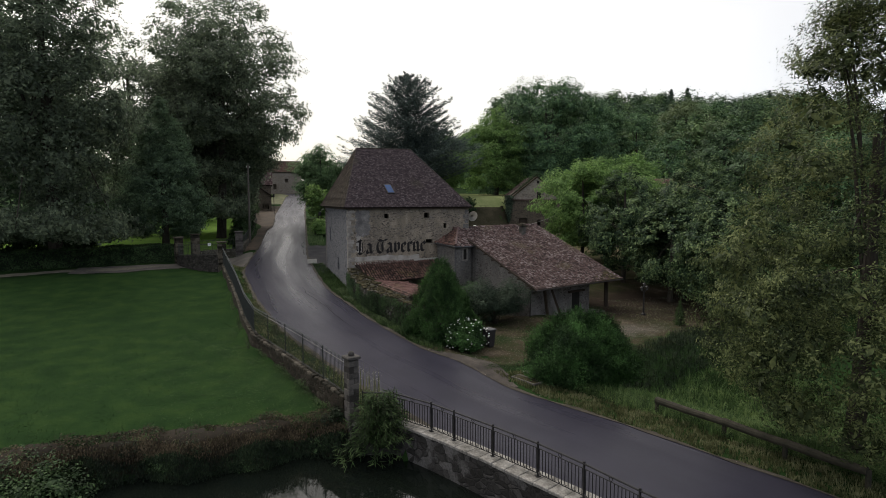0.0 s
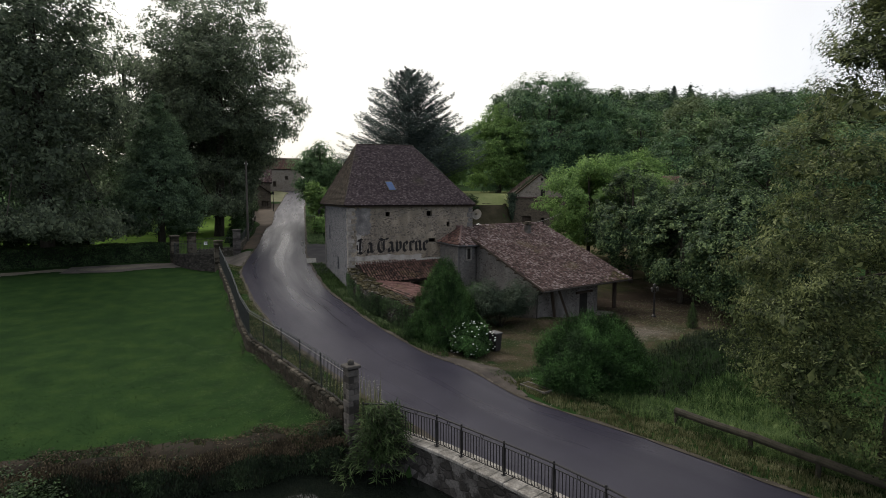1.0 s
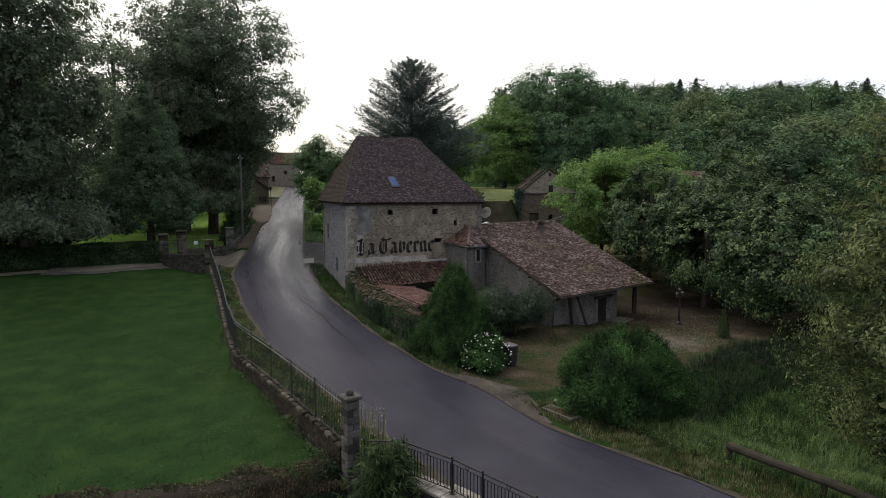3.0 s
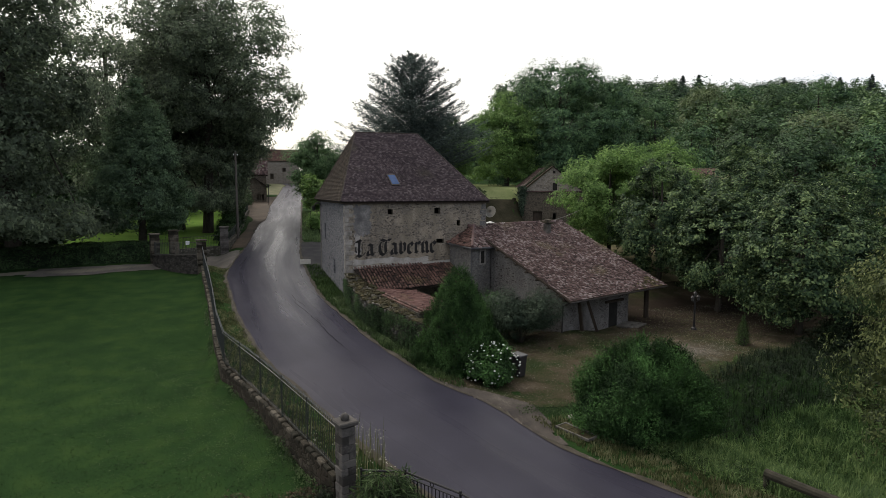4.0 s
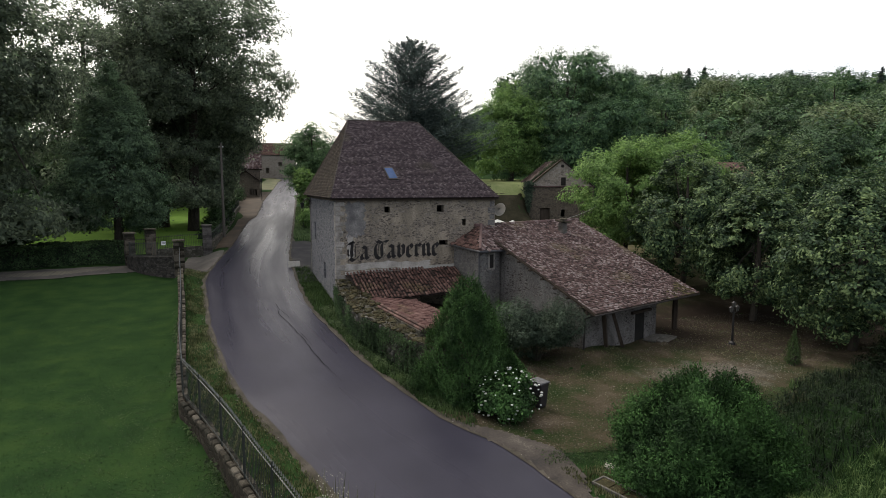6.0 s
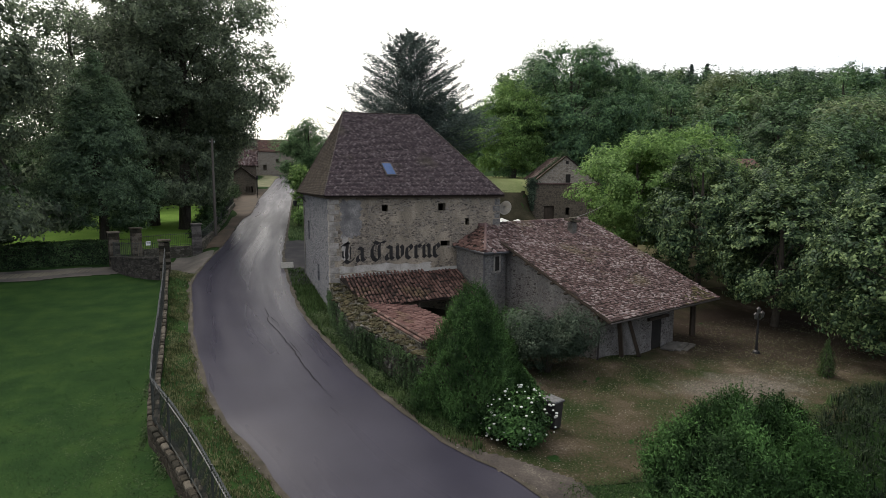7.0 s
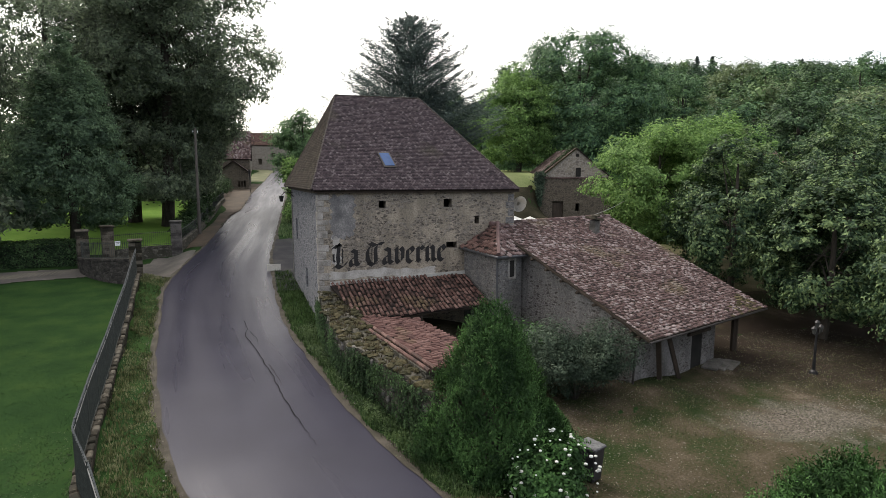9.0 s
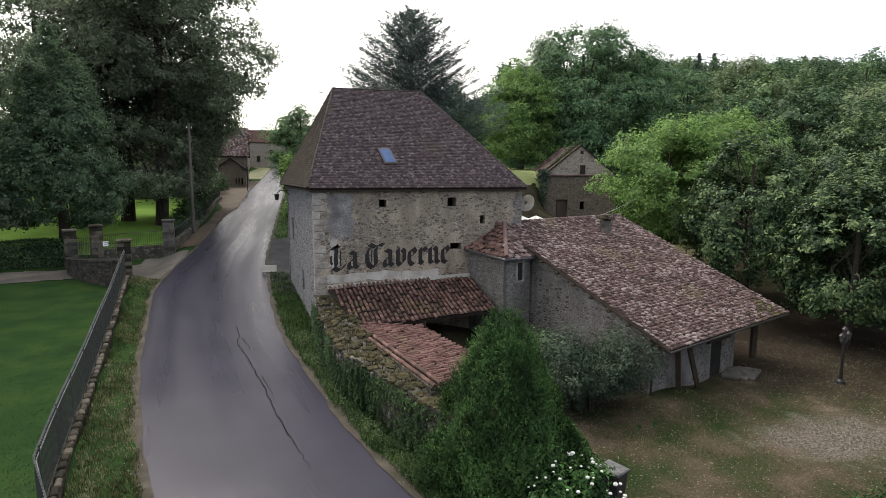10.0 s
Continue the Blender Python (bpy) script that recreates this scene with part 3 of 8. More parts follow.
EDGE_R = [(17.5, -4), (12.4, 9), (10.2, 15.2), (9.35, 17.1), (8.55, 19.1), (7.6, 21.3), (6.7, 23.0), (5.4, 25.2), (4.55, 27.3), (3.85, 30.0), (2.1, 32.9), (1.5, 34.2), (0.95, 35.6), (0.4, 37.2), (-0.17, 39.5),
          (-0.72, 42.5), (-1.35, 46.2), (-1.75, 50), (-2.0, 56), (-2.1, 65), (-1.7, 72), (-0.6, 90), (-0.1, 98), (1.4, 124), (3.3, 151), (5.5, 178), (7.4, 198), (8, 225)]
PARAPET = [(12.2, -6), (6.0, 7), (4.2, 11), (3.07, 14.0), (2.5, 15.9), (1.75, 17.5), (0.95, 19.2), (0.1, 20.95), (-0.45, 22.0), (-1.5, 23.75), (-3.2, 24.05)]
FENCE = [(-3.2, 24.05), (-4.35, 27.4), (-5.3, 30.4), (-6.25, 33.0), (-7.1, 34.9), (-7.7, 39), (-8.15, 43), (-9.0, 50), (-9.75, 55.5), (-10.35, 60.2)]


def road_z(y):
    return np.interp(y, ROAD_Y, ROAD_Z)


def by_y(line, y):
    p = np.array(sorted(line, key=lambda q: q[1]))
    return np.interp(y, p[:, 1], p[:, 0])


def sstep(a, b, v):
    t = np.clip((np.asarray(v, float) - a) / (b - a), 0, 1)
    return t * t * (3 - 2 * t)


def ground_z(x, y):
    x, y = np.asarray(x, float), np.asarray(y, float)
    zr = road_z(y)
    xl, xr = by_y(EDGE_L, y), by_y(EDGE_R, y)
    # lawn and meadow beside the fence
    lawn = np.interp(y, [0, 26, 28, 31, 35, 45, 60, 75, 100, 150, 300], [-1.3, -1.3, -1.15, -1.0, -0.8, -0.42, 0.45, 1.3, 3.0, 6.0, 16])
    lawn = lawn + 0.06 * np.sin(x * 0.7) * np.cos(y * 0.5)
    xf = by_y(FENCE, np.clip(y, 24.05, 60.2))
    wl = sstep(0.15, -0.25, x - xf) * sstep(23.6, 24.6, y)
    shoulder = 0.30 * sstep(0.3, 1.6, xl - x) * sstep(26, 33, y)
    left = np.where(y < 60, (zr + shoulder) * (1 - wl) + lawn * wl, lawn + (zr - lawn) * sstep(-10, -8, x))
    # pond below the parapet
    xw = by_y(PARAPET, np.clip(y, -6, 24.05))
    rim = 24.2 + 0.3 * np.sin(x * 0.9) + 0.2 * np.sin(x * 2.3 + 1)
    bank = np.interp(y - rim, [-0.7, -0.2, 0.0, 0.2, 0.7, 3.8], [-4.2, -3.2, -2.4, -1.75, -1.5, -1.05])
    inpond = (x < xw - 0.05) & (y < 28.4)
    left = np.where(inpond, np.minimum(left, bank), left)
    # yard, hollow and hillside on the other side
    d = x - xr
    yard = np.interp(y, [0, 24, 30, 33, 38, 46, 60, 75, 81, 112, 200], [-2.0, -1.9, -1.65, -1.55, -1.62, -1.62, 0.4, 2.2, 2.6, 3.4, 9])
    yard = yard + 0.05 * np.sin(x * 1.3 + y) * np.cos(y * 0.9) + 0.42 * np.exp(-((x - 12.7) ** 2 + (y - 39.9) ** 2) / 4.0)
    hollow = -1.9 * sstep(3.0, 10.0, d) * sstep(33, 26, y + 0.35 * (x - 14))
    mound = 5.0 * sstep(76, 86, y) * sstep(4, 12, x) * sstep(29.5, 26.5, x - 0.9 * np.clip(y - 81, 0, 30))
    depth = 0.29 * (x + 6) + 0.957 * y
    hill = np.clip(0.162 * depth - 12.0, 0, 36) * sstep(34, 75, x - 0.12 * y + 0.02 * depth)
    right = zr + (yard - zr) * sstep(0.3, 3.2, d) * sstep(47, 44, y) + np.where(y > 44, (yard - zr) * sstep(6, 14, d) * sstep(44, 47, y), 0) + hollow + mound + hill
    mid = zr - 0.12
    z = np.where(x < xl, left, np.where(x > xr, right, mid))
    z = np.where((x < xl) & (y >= 60), z + 9 * sstep(-40, -120, x) * sstep(80, 200, y), z)
    return z


def gz(x, y):
    return float(ground_z(x, y))


def graded(a, b, step, far):
    core = np.arange(a, b + step, step)
    up, dn, s = [core[-1]], [core[0]], step
    while up[-1] < far:
        s *= 1.16
        up.append(up[-1] + s)
        dn.append(dn[-1] - s)
    return np.r_[dn[:0:-1], core, up[1:]]


def draped(name, xs, ys, lift, material, kind="structure", label="", category="", keep=None):
    X, Y = np.meshgrid(xs, ys)
    Z = ground_z(X, Y) + lift
    n, m = X.shape
    idx = np.arange(n * m).reshape(n, m)
    q = np.stack([idx[:-1, :-1], idx[:-1, 1:], idx[1:, 1:], idx[1:, :-1]], -1).reshape(-1, 4)
    if keep is not None:
        cx, cy = (X[:-1, :-1] + X[1:, 1:]) / 2, (Y[:-1, :-1] + Y[1:, 1:]) / 2
        q = q[keep(cx, cy).ravel()]
    used, inv = np.unique(q, return_inverse=True)
    v = np.stack([X, Y, Z], -1).reshape(-1, 3)[used]
    return solid(name, quadmesh(name, v, inv.reshape(-1, 4)), material, label, category, "", kind, True)


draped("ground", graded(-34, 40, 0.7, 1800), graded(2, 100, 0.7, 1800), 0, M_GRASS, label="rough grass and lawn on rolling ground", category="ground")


def wob(x, y, s=1.0, k=0.0):
    return np.sin(x * 1.7 * s + k) * 0.5 + np.sin(y * 1.3 * s + 2 * k) * 0.5 + np.sin((x + y) * 3.1 * s) * 0.3


# road between its two edges
def road_strip(name, left, right, lift, material, label, category, cols=9):
    l, r = np.array(left), np.array(right)
    V, Q = [], []
    for i in range(len(l)):
        for j in range(cols):
            u = j / (cols - 1)
            p = l[i] * (1 - u) + r[i] * u
            V.append((p[0], p[1], road_z(p[1]) + lift + 0.05 * (1 - (2 * u - 1) ** 2)))
    for i in range(len(l) - 1):
        for j in range(cols - 1):
            a = i * cols + j
            Q.append((a, a + 1, a + cols + 1, a + cols))
    me = quadmesh(name, V, Q)
    uv = me.uv_layers.new(name="lane")
    vi = np.zeros(len(me.loops), np.int32)
    me.loops.foreach_get("vertex_index", vi)
    run = np.r_[0, np.cumsum(np.linalg.norm(np.diff((l + r) / 2, axis=0), axis=1))]
    uv.data.foreach_set("uv", np.stack([(vi % cols) / (cols - 1), run[vi // cols]], 1).astype(np.float32).ravel())
    return solid(name, me, material, label, category, "", "structure", True)


edge_l, edge_r = smooth_line(EDGE_L, 0.8), smooth_line(EDGE_R, 0.8)
n_road = 320
edge_l, edge_r = [np.stack([np.interp(np.linspace(0, 1, n_road), np.linspace(0, 1, len(e)), e[:, i]) for i in (0, 1)], 1) for e in (edge_l, edge_r)]
road_strip("road", edge_l, edge_r, 0.02, M_ROAD, "damp grey asphalt lane bending past the tavern", "road")


# gritty margins along both road edges
def margin(name, edge, sign, width, material, label):
    e = np.array(edge)
    d = np.gradient(e, axis=0)
    nrm = np.stack([d[:, 1], -d[:, 0]], 1) / np.linalg.norm(d, axis=1)[:, None] * sign
    V, Q = [], []
    for i, p in enumerate(e):
        w = width * (0.75 + 0.35 * math.sin(i * 1.3) + 0.2 * math.sin(i * 3.7))
        for u in (-0.35, 0.3, 1.0):
            q = p + nrm[i] * w * u
            V.append((q[0], q[1], road_z(q[1]) + (0.045 if u < 0.9 else -0.02)))
    for i in range(len(e) - 1):
        for j in range(2):
            a = i * 3 + j
            Q.append((a, a + 1, a + 4, a + 3))
    return solid(name, quadmesh(name, V, Q), material, label, "road edge", "", "structure", True)


def band(name, edge, y0, y1, near, far, lift, material, label, category):
    """A strip of ground along a road edge between y0 and y1, from near to far(y) metres east of it, with a wavering border."""
    e = resample([p for p in edge if y0 <= p[1] <= y1], 0.4)
    V, Q, cols = [], [], 6
    for k, (x, y) in enumerate(e):
        a, b = near + 0.10 * math.sin(y * 0.35) + 0.05 * math.sin(y * 1.1) + rng.normal(0, 0.02), float(far(y)) + 0.2 * math.sin(y * 0.3 + 1) + rng.normal(0, 0.03)
        for u in np.linspace(a, b, cols):
            zz = float(road_z(y)) + 0.045 if u > -0.1 else float(ground_z(x + u, y))
            V.append((x + u, y, max(zz, float(ground_z(x + u, y))) + lift))
    for i in range(len(e) - 1):
        for j in range(cols - 1):
            c = i * cols + j
            Q.append((c, c + 1, c + cols + 1, c + cols))
    return solid(name, quadmesh(name, V, Q), material, label, category, "", "structure", True)


margin("verge_west", edge_l, -1, 0.28, M_VERGE, "pale grit and dry leaves along the asphalt")
margin("verge_east", edge_r, 1, 0.34, M_VERGE, "pale grit and dry leaves along the asphalt")

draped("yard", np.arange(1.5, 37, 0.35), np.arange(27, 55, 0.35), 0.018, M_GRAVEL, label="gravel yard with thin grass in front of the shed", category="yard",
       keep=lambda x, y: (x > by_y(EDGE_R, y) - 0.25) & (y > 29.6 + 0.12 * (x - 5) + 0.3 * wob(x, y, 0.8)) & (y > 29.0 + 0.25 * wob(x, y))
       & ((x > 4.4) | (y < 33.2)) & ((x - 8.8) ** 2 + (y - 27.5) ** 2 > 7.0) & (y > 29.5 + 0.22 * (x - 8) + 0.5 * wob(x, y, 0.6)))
draped("yard_mouth", np.arange(1.0, 9.0, 0.15), np.arange(25, 34, 0.15), 0.06, M_MOUTH, label="bare gravelly shoulder where the yard meets the lane", category="road edge",
       keep=lambda x, y: (x > by_y(EDGE_R, y) + 0.05 - 0.16 * wob(x, y, 1.6) - 0.5 * np.exp(-((y - 29.0) / 1.8) ** 2)) & (x < by_y(EDGE_R, y) + 0.05 + 0.25 * wob(x, y, 1.1) + 1.7 * np.exp(-((y - 29.6) / 2.0) ** 2)))
draped("corner_apron", np.arange(-3.5, 1.6, 0.2), np.arange(55, 75, 0.2), 0.05, mat("gritty_apron", [(0.016, 0.017, 0.020), (0.026, 0.026, 0.030), (0.05, 0.047, 0.045)], 0.7, 0.85, 0.3, 24, spec=0.1), label="gritty paved strip between lane and tavern wall", category="road edge",
       keep=lambda x, y: (x > by_y(EDGE_R, y) - 0.15) & (y < 73.6 + 0.5 * wob(x, y)))
draped("gate_drive", np.arange(-24, -7.6, 0.2), np.arange(59.5, 71, 0.2), 0.04, mat("earth_drive", [(0.045, 0.041, 0.038), (0.075, 0.068, 0.06), (0.115, 0.10, 0.088)], 0.8, 0.9, 0.4, 20), label="earth drive through the gateway", category="drive",
       keep=lambda x, y: np.where(x > -10.9, (y > 60.6 + 0.25 * wob(x, y) - 0.8 * (x + 9.5)) & (y < 69.4 + 0.25 * (x + 9) + 0.15 * wob(x, y, 1.5)) & (x < by_y(EDGE_L, y) + 0.3),
                                 (y > 63.6 + 0.10 * (x + 10) + 0.2 * wob(x, y)) & (y < 67.2 + 0.1 * (x + 10) + 0.2 * wob(x, y))))
draped("far_path", np.arange(-60, -15.6, 0.3), np.arange(54, 68, 0.2), 0.04, M_PATH, label="narrow earth path along the hedge", category="path",
       keep=lambda x, y: (y > 65.0 + 0.17 * (x + 17) - 0.75) & (y < 65.0 + 0.17 * (x + 17) + 0.75 + 0.15 * wob(x, y)))
draped("meadow", np.arange(-60, -9, 0.8), np.arange(71, 118, 0.8), 0.05, M_MEADOW, label="mown meadow behind the hedge, sunlight in its colour", category="meadow",
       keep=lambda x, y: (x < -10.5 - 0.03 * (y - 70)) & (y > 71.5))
# slope colour darkened to stand for the trees' shadow on it
draped("bank_slope", np.arange(5, 29.6, 0.7), np.arange(75.5, 83.0, 0.6), 0.04, mat("shade_darkened_slope", [(0.018, 0.018, 0.011), (0.030, 0.028, 0.018), (0.048, 0.042, 0.028)], 0.6, 0.97, 0.5, 8, spec=0.02), label="rough grass below the bank, tree shade put into its colour", category="bank")
draped("hill_meadow", np.arange(5, 40, 0.8), np.arange(82.4, 112, 0.8), 0.05, M_BANKGRASS, label="grass bank above the barn, sunlight in its colour", category="meadow",
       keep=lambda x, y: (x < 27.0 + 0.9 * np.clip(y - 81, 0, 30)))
draped("barn_green", np.arange(11, 46, 0.8), np.arange(52, 77, 0.8), 0.05, M_STRAW, label="dry straw-coloured grass between shed and barn", category="meadow")
draped("lane_gravel", np.arange(-12, 6, 0.5), np.arange(157, 212, 1.0), 0.06, M_LANEEDGE, label="bare gravelly margin of the lane by the cottage", category="road edge",
       keep=lambda x, y: (x < by_y(EDGE_L, y) + 0.1) & (x > by_y(EDGE_L, y) - 4.2))
draped("bank_edge", np.arange(-34, -2, 0.4), np.arange(22.6, 26.0, 0.2), 0.13, M_DRY, label="bare earth and dry growth on the pond bank", category="bank",
       keep=lambda x, y: (y < 24.75 + 0.25 * wob(x, y)) & (x < by_y(PARAPET, np.clip(y, -6, 24.05)) - 0.5))

bm = bmesh.new()
bmesh.ops.create_grid(bm, x_segments=2, y_segments=2, size=1, matrix=Matrix.Translation((-28, 2, -2.78)) @ Matrix.Diagonal((40, 26, 1, 1)))
solid("pond", bm, M_WATER, "dark still pond water below the bridge", "pond", "", "structure")


# ---- roofs ----
def face_frame(corners):
    """Origin, unit along the eave, unit up the slope and normal of a roof face; corners start with the eave's two ends."""
    c = [np.array(p, float) for p in corners]
    u = (c[1] - c[0]) / np.linalg.norm(c[1] - c[0])
    w = c[2] - c[0]
    nrm = np.cross(u, w)
    nrm /= np.linalg.norm(nrm)
    if nrm[2] < 0:
        nrm = -nrm
    v = np.cross(nrm, u)
    if v[2] < 0:
        v = -v
    return c[0], u, v, nrm, np.array([((p - c[0]) @ u, (p - c[0]) @ v) for p in c])


def inside(poly, x, y):
    n, hit = len(poly), False
    for i in range(n):
        (x0, y0), (x1, y1) = poly[i], poly[(i + 1) % n]
        if (y0 > y) != (y1 > y) and x < (x1 - x0) * (y - y0) / (y1 - y0) + x0:
            hit = not hit
    return hit


def plain_tiles(corners, tw=0.15, course=0.11, thick=0.016):
    """Flat clay tiles in courses over one roof face."""
    o, u, v, nrm, poly = face_frame(corners)
    lo, hi = poly.min(0), poly.max(0)
    V, Q = [], []
    row, y = 0, 0.0
    while y < hi[1]:
        x = lo[0] - (tw / 2 if row % 2 else 0)
        while x < hi[0] + tw:
            if inside(poly, x, y + course * 0.45):
                j, k = rng.normal(0, 0.006), rng.normal(0, 0.005)
                h = abs(rng.normal(0.006, 0.006))
                x0, x1, y0, y1 = x - tw / 2 + 0.008, x + tw / 2 - 0.008, y - 0.01 + j, y + course + 0.005
                b = len(V)
                for xx, yy, zz in ((x0, y0, 0.03 + thick + h), (x1, y0, 0.03 + thick + h + k), (x1, y1, 0.016), (x0, y1, 0.016),
                                   (x0, y0, 0.0), (x1, y0, 0.0)):
                    V.append(o + u * xx + v * yy + nrm * zz)
                Q += [(b, b + 1, b + 2, b + 3), (b + 4, b + 5, b + 1, b), (b + 5, b + 5, b + 2, b + 1)][:2]
            x += tw
        y += course
        row += 1
    return quadmesh("tiles", V, Q)


def canal_tile_verts(o, u, v, nrm, x, y, r, length, lift):
    """One half-round tile, laid along the slope."""
    V = []
    for yy, rr, zz in ((y, r, lift + 0.03), (y + length, r * 0.82, lift)):
        for k in range(5):
            a = math.pi * k / 4
            V.append(o + u * (x - rr * math.cos(a)) + v * yy + nrm * (zz + rr * 1.15 * math.sin(a)))
    return V


CANAL_Q = [(0, 1, 6, 5), (1, 2, 7, 6), (2, 3, 8, 7), (3, 4, 9, 8), (0, 4, 3, 1)]


def canal_roof(corners, parent, material, pitch=0.215, course=0.34, near=None, eave_row=True, name="tiles"):
    """Half-round tiles in courses; those within near(x, y) are single pieces, the rest one mesh."""
    o, u, v, nrm, poly = face_frame(corners)
    hi, lo = poly.max(0), poly.min(0)
    V, Q, single = [], [], []
    x = lo[0] + pitch / 2
    while x < hi[0]:
        sway = rng.normal(0, 0.008)
        y = -0.06
        while y < hi[1]:
            if inside(poly, x, y + course * 0.5):
                vv = canal_tile_verts(o, u, v, nrm, x + sway + rng.normal(0, 0.009), y + rng.normal(0, 0.16 * course), pitch * 0.36 * (1 + rng.normal(0, 0.08)),
                                      course * rng.uniform(0.78, 1.0), 0.015 + abs(rng.normal(0, 0.016)))
                c = np.mean(vv, 0)
                if near and near(x, y) and len(single) < 300:
                    single.append((vv, x))
                else:
                    b = len(V)
                    V += vv
                    Q += [tuple(b + i for i in q) for q in CANAL_Q]
            y += course
        x += pitch
    ob = part("tile_field", quadmesh(name, V, Q), material, parent, smooth=False)
    tagged(ob, kind="stuff")
    for vv, x in single:
        mossy = material is M_CANAL and hi[0] > 9 and x > 6.5 and rng.random() < (x - 6.0) / 4.5
        part("tile", quadmesh("tile", vv, CANAL_Q), M_MOSSTILE if mossy else {M_CANAL: M_CANAL_P, M_REDTILE: M_REDTILE_P, M_PINKTILE: M_PINKTILE_P}[material], parent)
    return ob


# ---- the tavern ----
HZ = 6.85
FL, FR, BR, BL = (0, 48), (10.3, 48), (10.5, 58.6), (-0.75, 58.6)
RIDGE_L, RIDGE_R = (1.55, 53.15, 11.97), (6.42, 53.15, 11.97)
house = thing("tavern", (5, 53, 0), "tall stone tavern with steep brown tiled roof and worn plaster", "house")


def wall_with_holes(p0, p1, z0, z1, thick, holes):
    """A wall from p0 to p1 with rectangular openings (from, to, low, high) that go through; the outside is on the right of p0 to p1."""
    a, b = np.array(p0, float), np.array(p1, float)
    ln = np.linalg.norm(b - a)
    d = (b - a) / ln
    inn = np.array((-d[1], d[0])) * thick
    xs = sorted({0, ln, *[h[0] for h in holes], *[h[1] for h in holes]})
    zs = sorted({z0, z1, *[h[2] for h in holes], *[h[3] for h in holes]})
    bm = bmesh.new()
    cache = {}

    def vert(i, k, j):
        if (i, k, j) not in cache:
            q = a + d * xs[i] + inn * j
            cache[i, k, j] = bm.verts.new((q[0], q[1], zs[k]))
        return cache[i, k, j]

    def solid_at(i, k):
        if not (0 <= i < len(xs) - 1 and 0 <= k < len(zs) - 1):
            return False
        cx, cz = (xs[i] + xs[i + 1]) / 2, (zs[k] + zs[k + 1]) / 2
        return not any(h[0] < cx < h[1] and h[2] < cz < h[3] for h in holes)

    for i in range(len(xs) - 1):
        for k in range(len(zs) - 1):
            if not solid_at(i, k):
                continue
            bm.faces.new([vert(*t, 0) for t in ((i, k), (i + 1, k), (i + 1, k + 1), (i, k + 1))])
            bm.faces.new([vert(*t, 1) for t in ((i, k + 1), (i + 1, k + 1), (i + 1, k), (i, k))])
            for di, dk, e in ((-1, 0, ((i, k), (i, k + 1))), (1, 0, ((i + 1, k), (i + 1, k + 1))), (0, -1, ((i, k), (i + 1, k))), (0, 1, ((i, k + 1), (i + 1, k + 1)))):
                if not solid_at(i + di, k + dk):
                    bm.faces.new((vert(*e[0], 0), vert(*e[1], 0), vert(*e[1], 1), vert(*e[0], 1)))
    bmesh.ops.recalc_face_normals(bm, faces=bm.faces)
    return bm


part("front_wall", wall_with_holes(FL, FR, -1.6, HZ, 0.6, [(6.35, 6.80, 5.92, 6.35), (8.05, 8.32, 5.03, 5.45), (6.50, 7.08, 3.80, 4.12), (2.98, 3.34, 5.92, 6.28)]), M_PLASTER, house,
     "cream plaster flaking off rubble stone")
part("side_wall", wall_with_holes(BL, FL, -1.0, HZ, 0.6, [(2.2, 2.9, 3.6, 4.9), (6.0, 6.7, 1.3, 2.4)]), M_SIDESTONE, house, "bare grey rubble stone")
part("side_wall", wall_with_holes(FR, BR, -1.6, HZ, 0.6, []), M_RUBBLE, house)
part("back_wall", wall_with_holes(BR, BL, -1.0, HZ, 0.6, []), M_RUBBLE, house)
# added block, so that the wall openings look unlit
part("dark_core", box(pose(5, 53.2, -1), 8.0, 8.0, 7.4), M_DARK, house, "near-black block standing for the unlit inside")

EV = 6.84
e_fl, e_fr, e_br, e_bl = (-0.32, 47.66, EV), (10.42, 47.66, EV), (10.7, 59.0, EV), (-1.15, 59.0, EV)
faces = [(e_fl, e_fr, RIDGE_R, RIDGE_L), (e_fr, e_br, RIDGE_R), (e_br, e_bl, RIDGE_L, RIDGE_R), (e_bl, e_fl, RIDGE_L)]
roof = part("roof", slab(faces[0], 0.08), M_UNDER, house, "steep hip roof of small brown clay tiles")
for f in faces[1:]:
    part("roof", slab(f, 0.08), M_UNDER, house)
for f in faces:
    tagged(part("tile_field", plain_tiles(f), M_TILEMOSS if f is faces[3] else M_TILE, house), kind="stuff")
ridge_bm = bmesh.new()
for p, q, n_t in ((RIDGE_L, RIDGE_R, 14), (e_fl, RIDGE_L, 20), (e_fr, RIDGE_R, 22), (e_bl, RIDGE_L, 20), (e_br, RIDGE_R, 22)):
    p, q = Vector(p), Vector(q)
    for i in range(n_t):
        a, b = p.lerp(q, i / n_t), p.lerp(q, (i + 1.12) / n_t)
        lift = Vector((0, 0, 0.02))
        add_tube(ridge_bm, [a + lift * 2.5, b + lift], [0.046, 0.036], 6)
part("ridge_tile", ridge_bm, M_UNDER2, house, "mossy rounded ridge and hip tiles")
part("eave_board", ribbon_wall([(-0.2, 47.84), (10.5, 47.84)], 0.07, EV - 0.16, EV - 0.06), M_WOOD, house)
part("eave_board", ribbon_wall([(-0.9, 58.8), (-0.16, 47.84)], 0.07, EV - 0.16, EV - 0.06), M_WOOD, house)
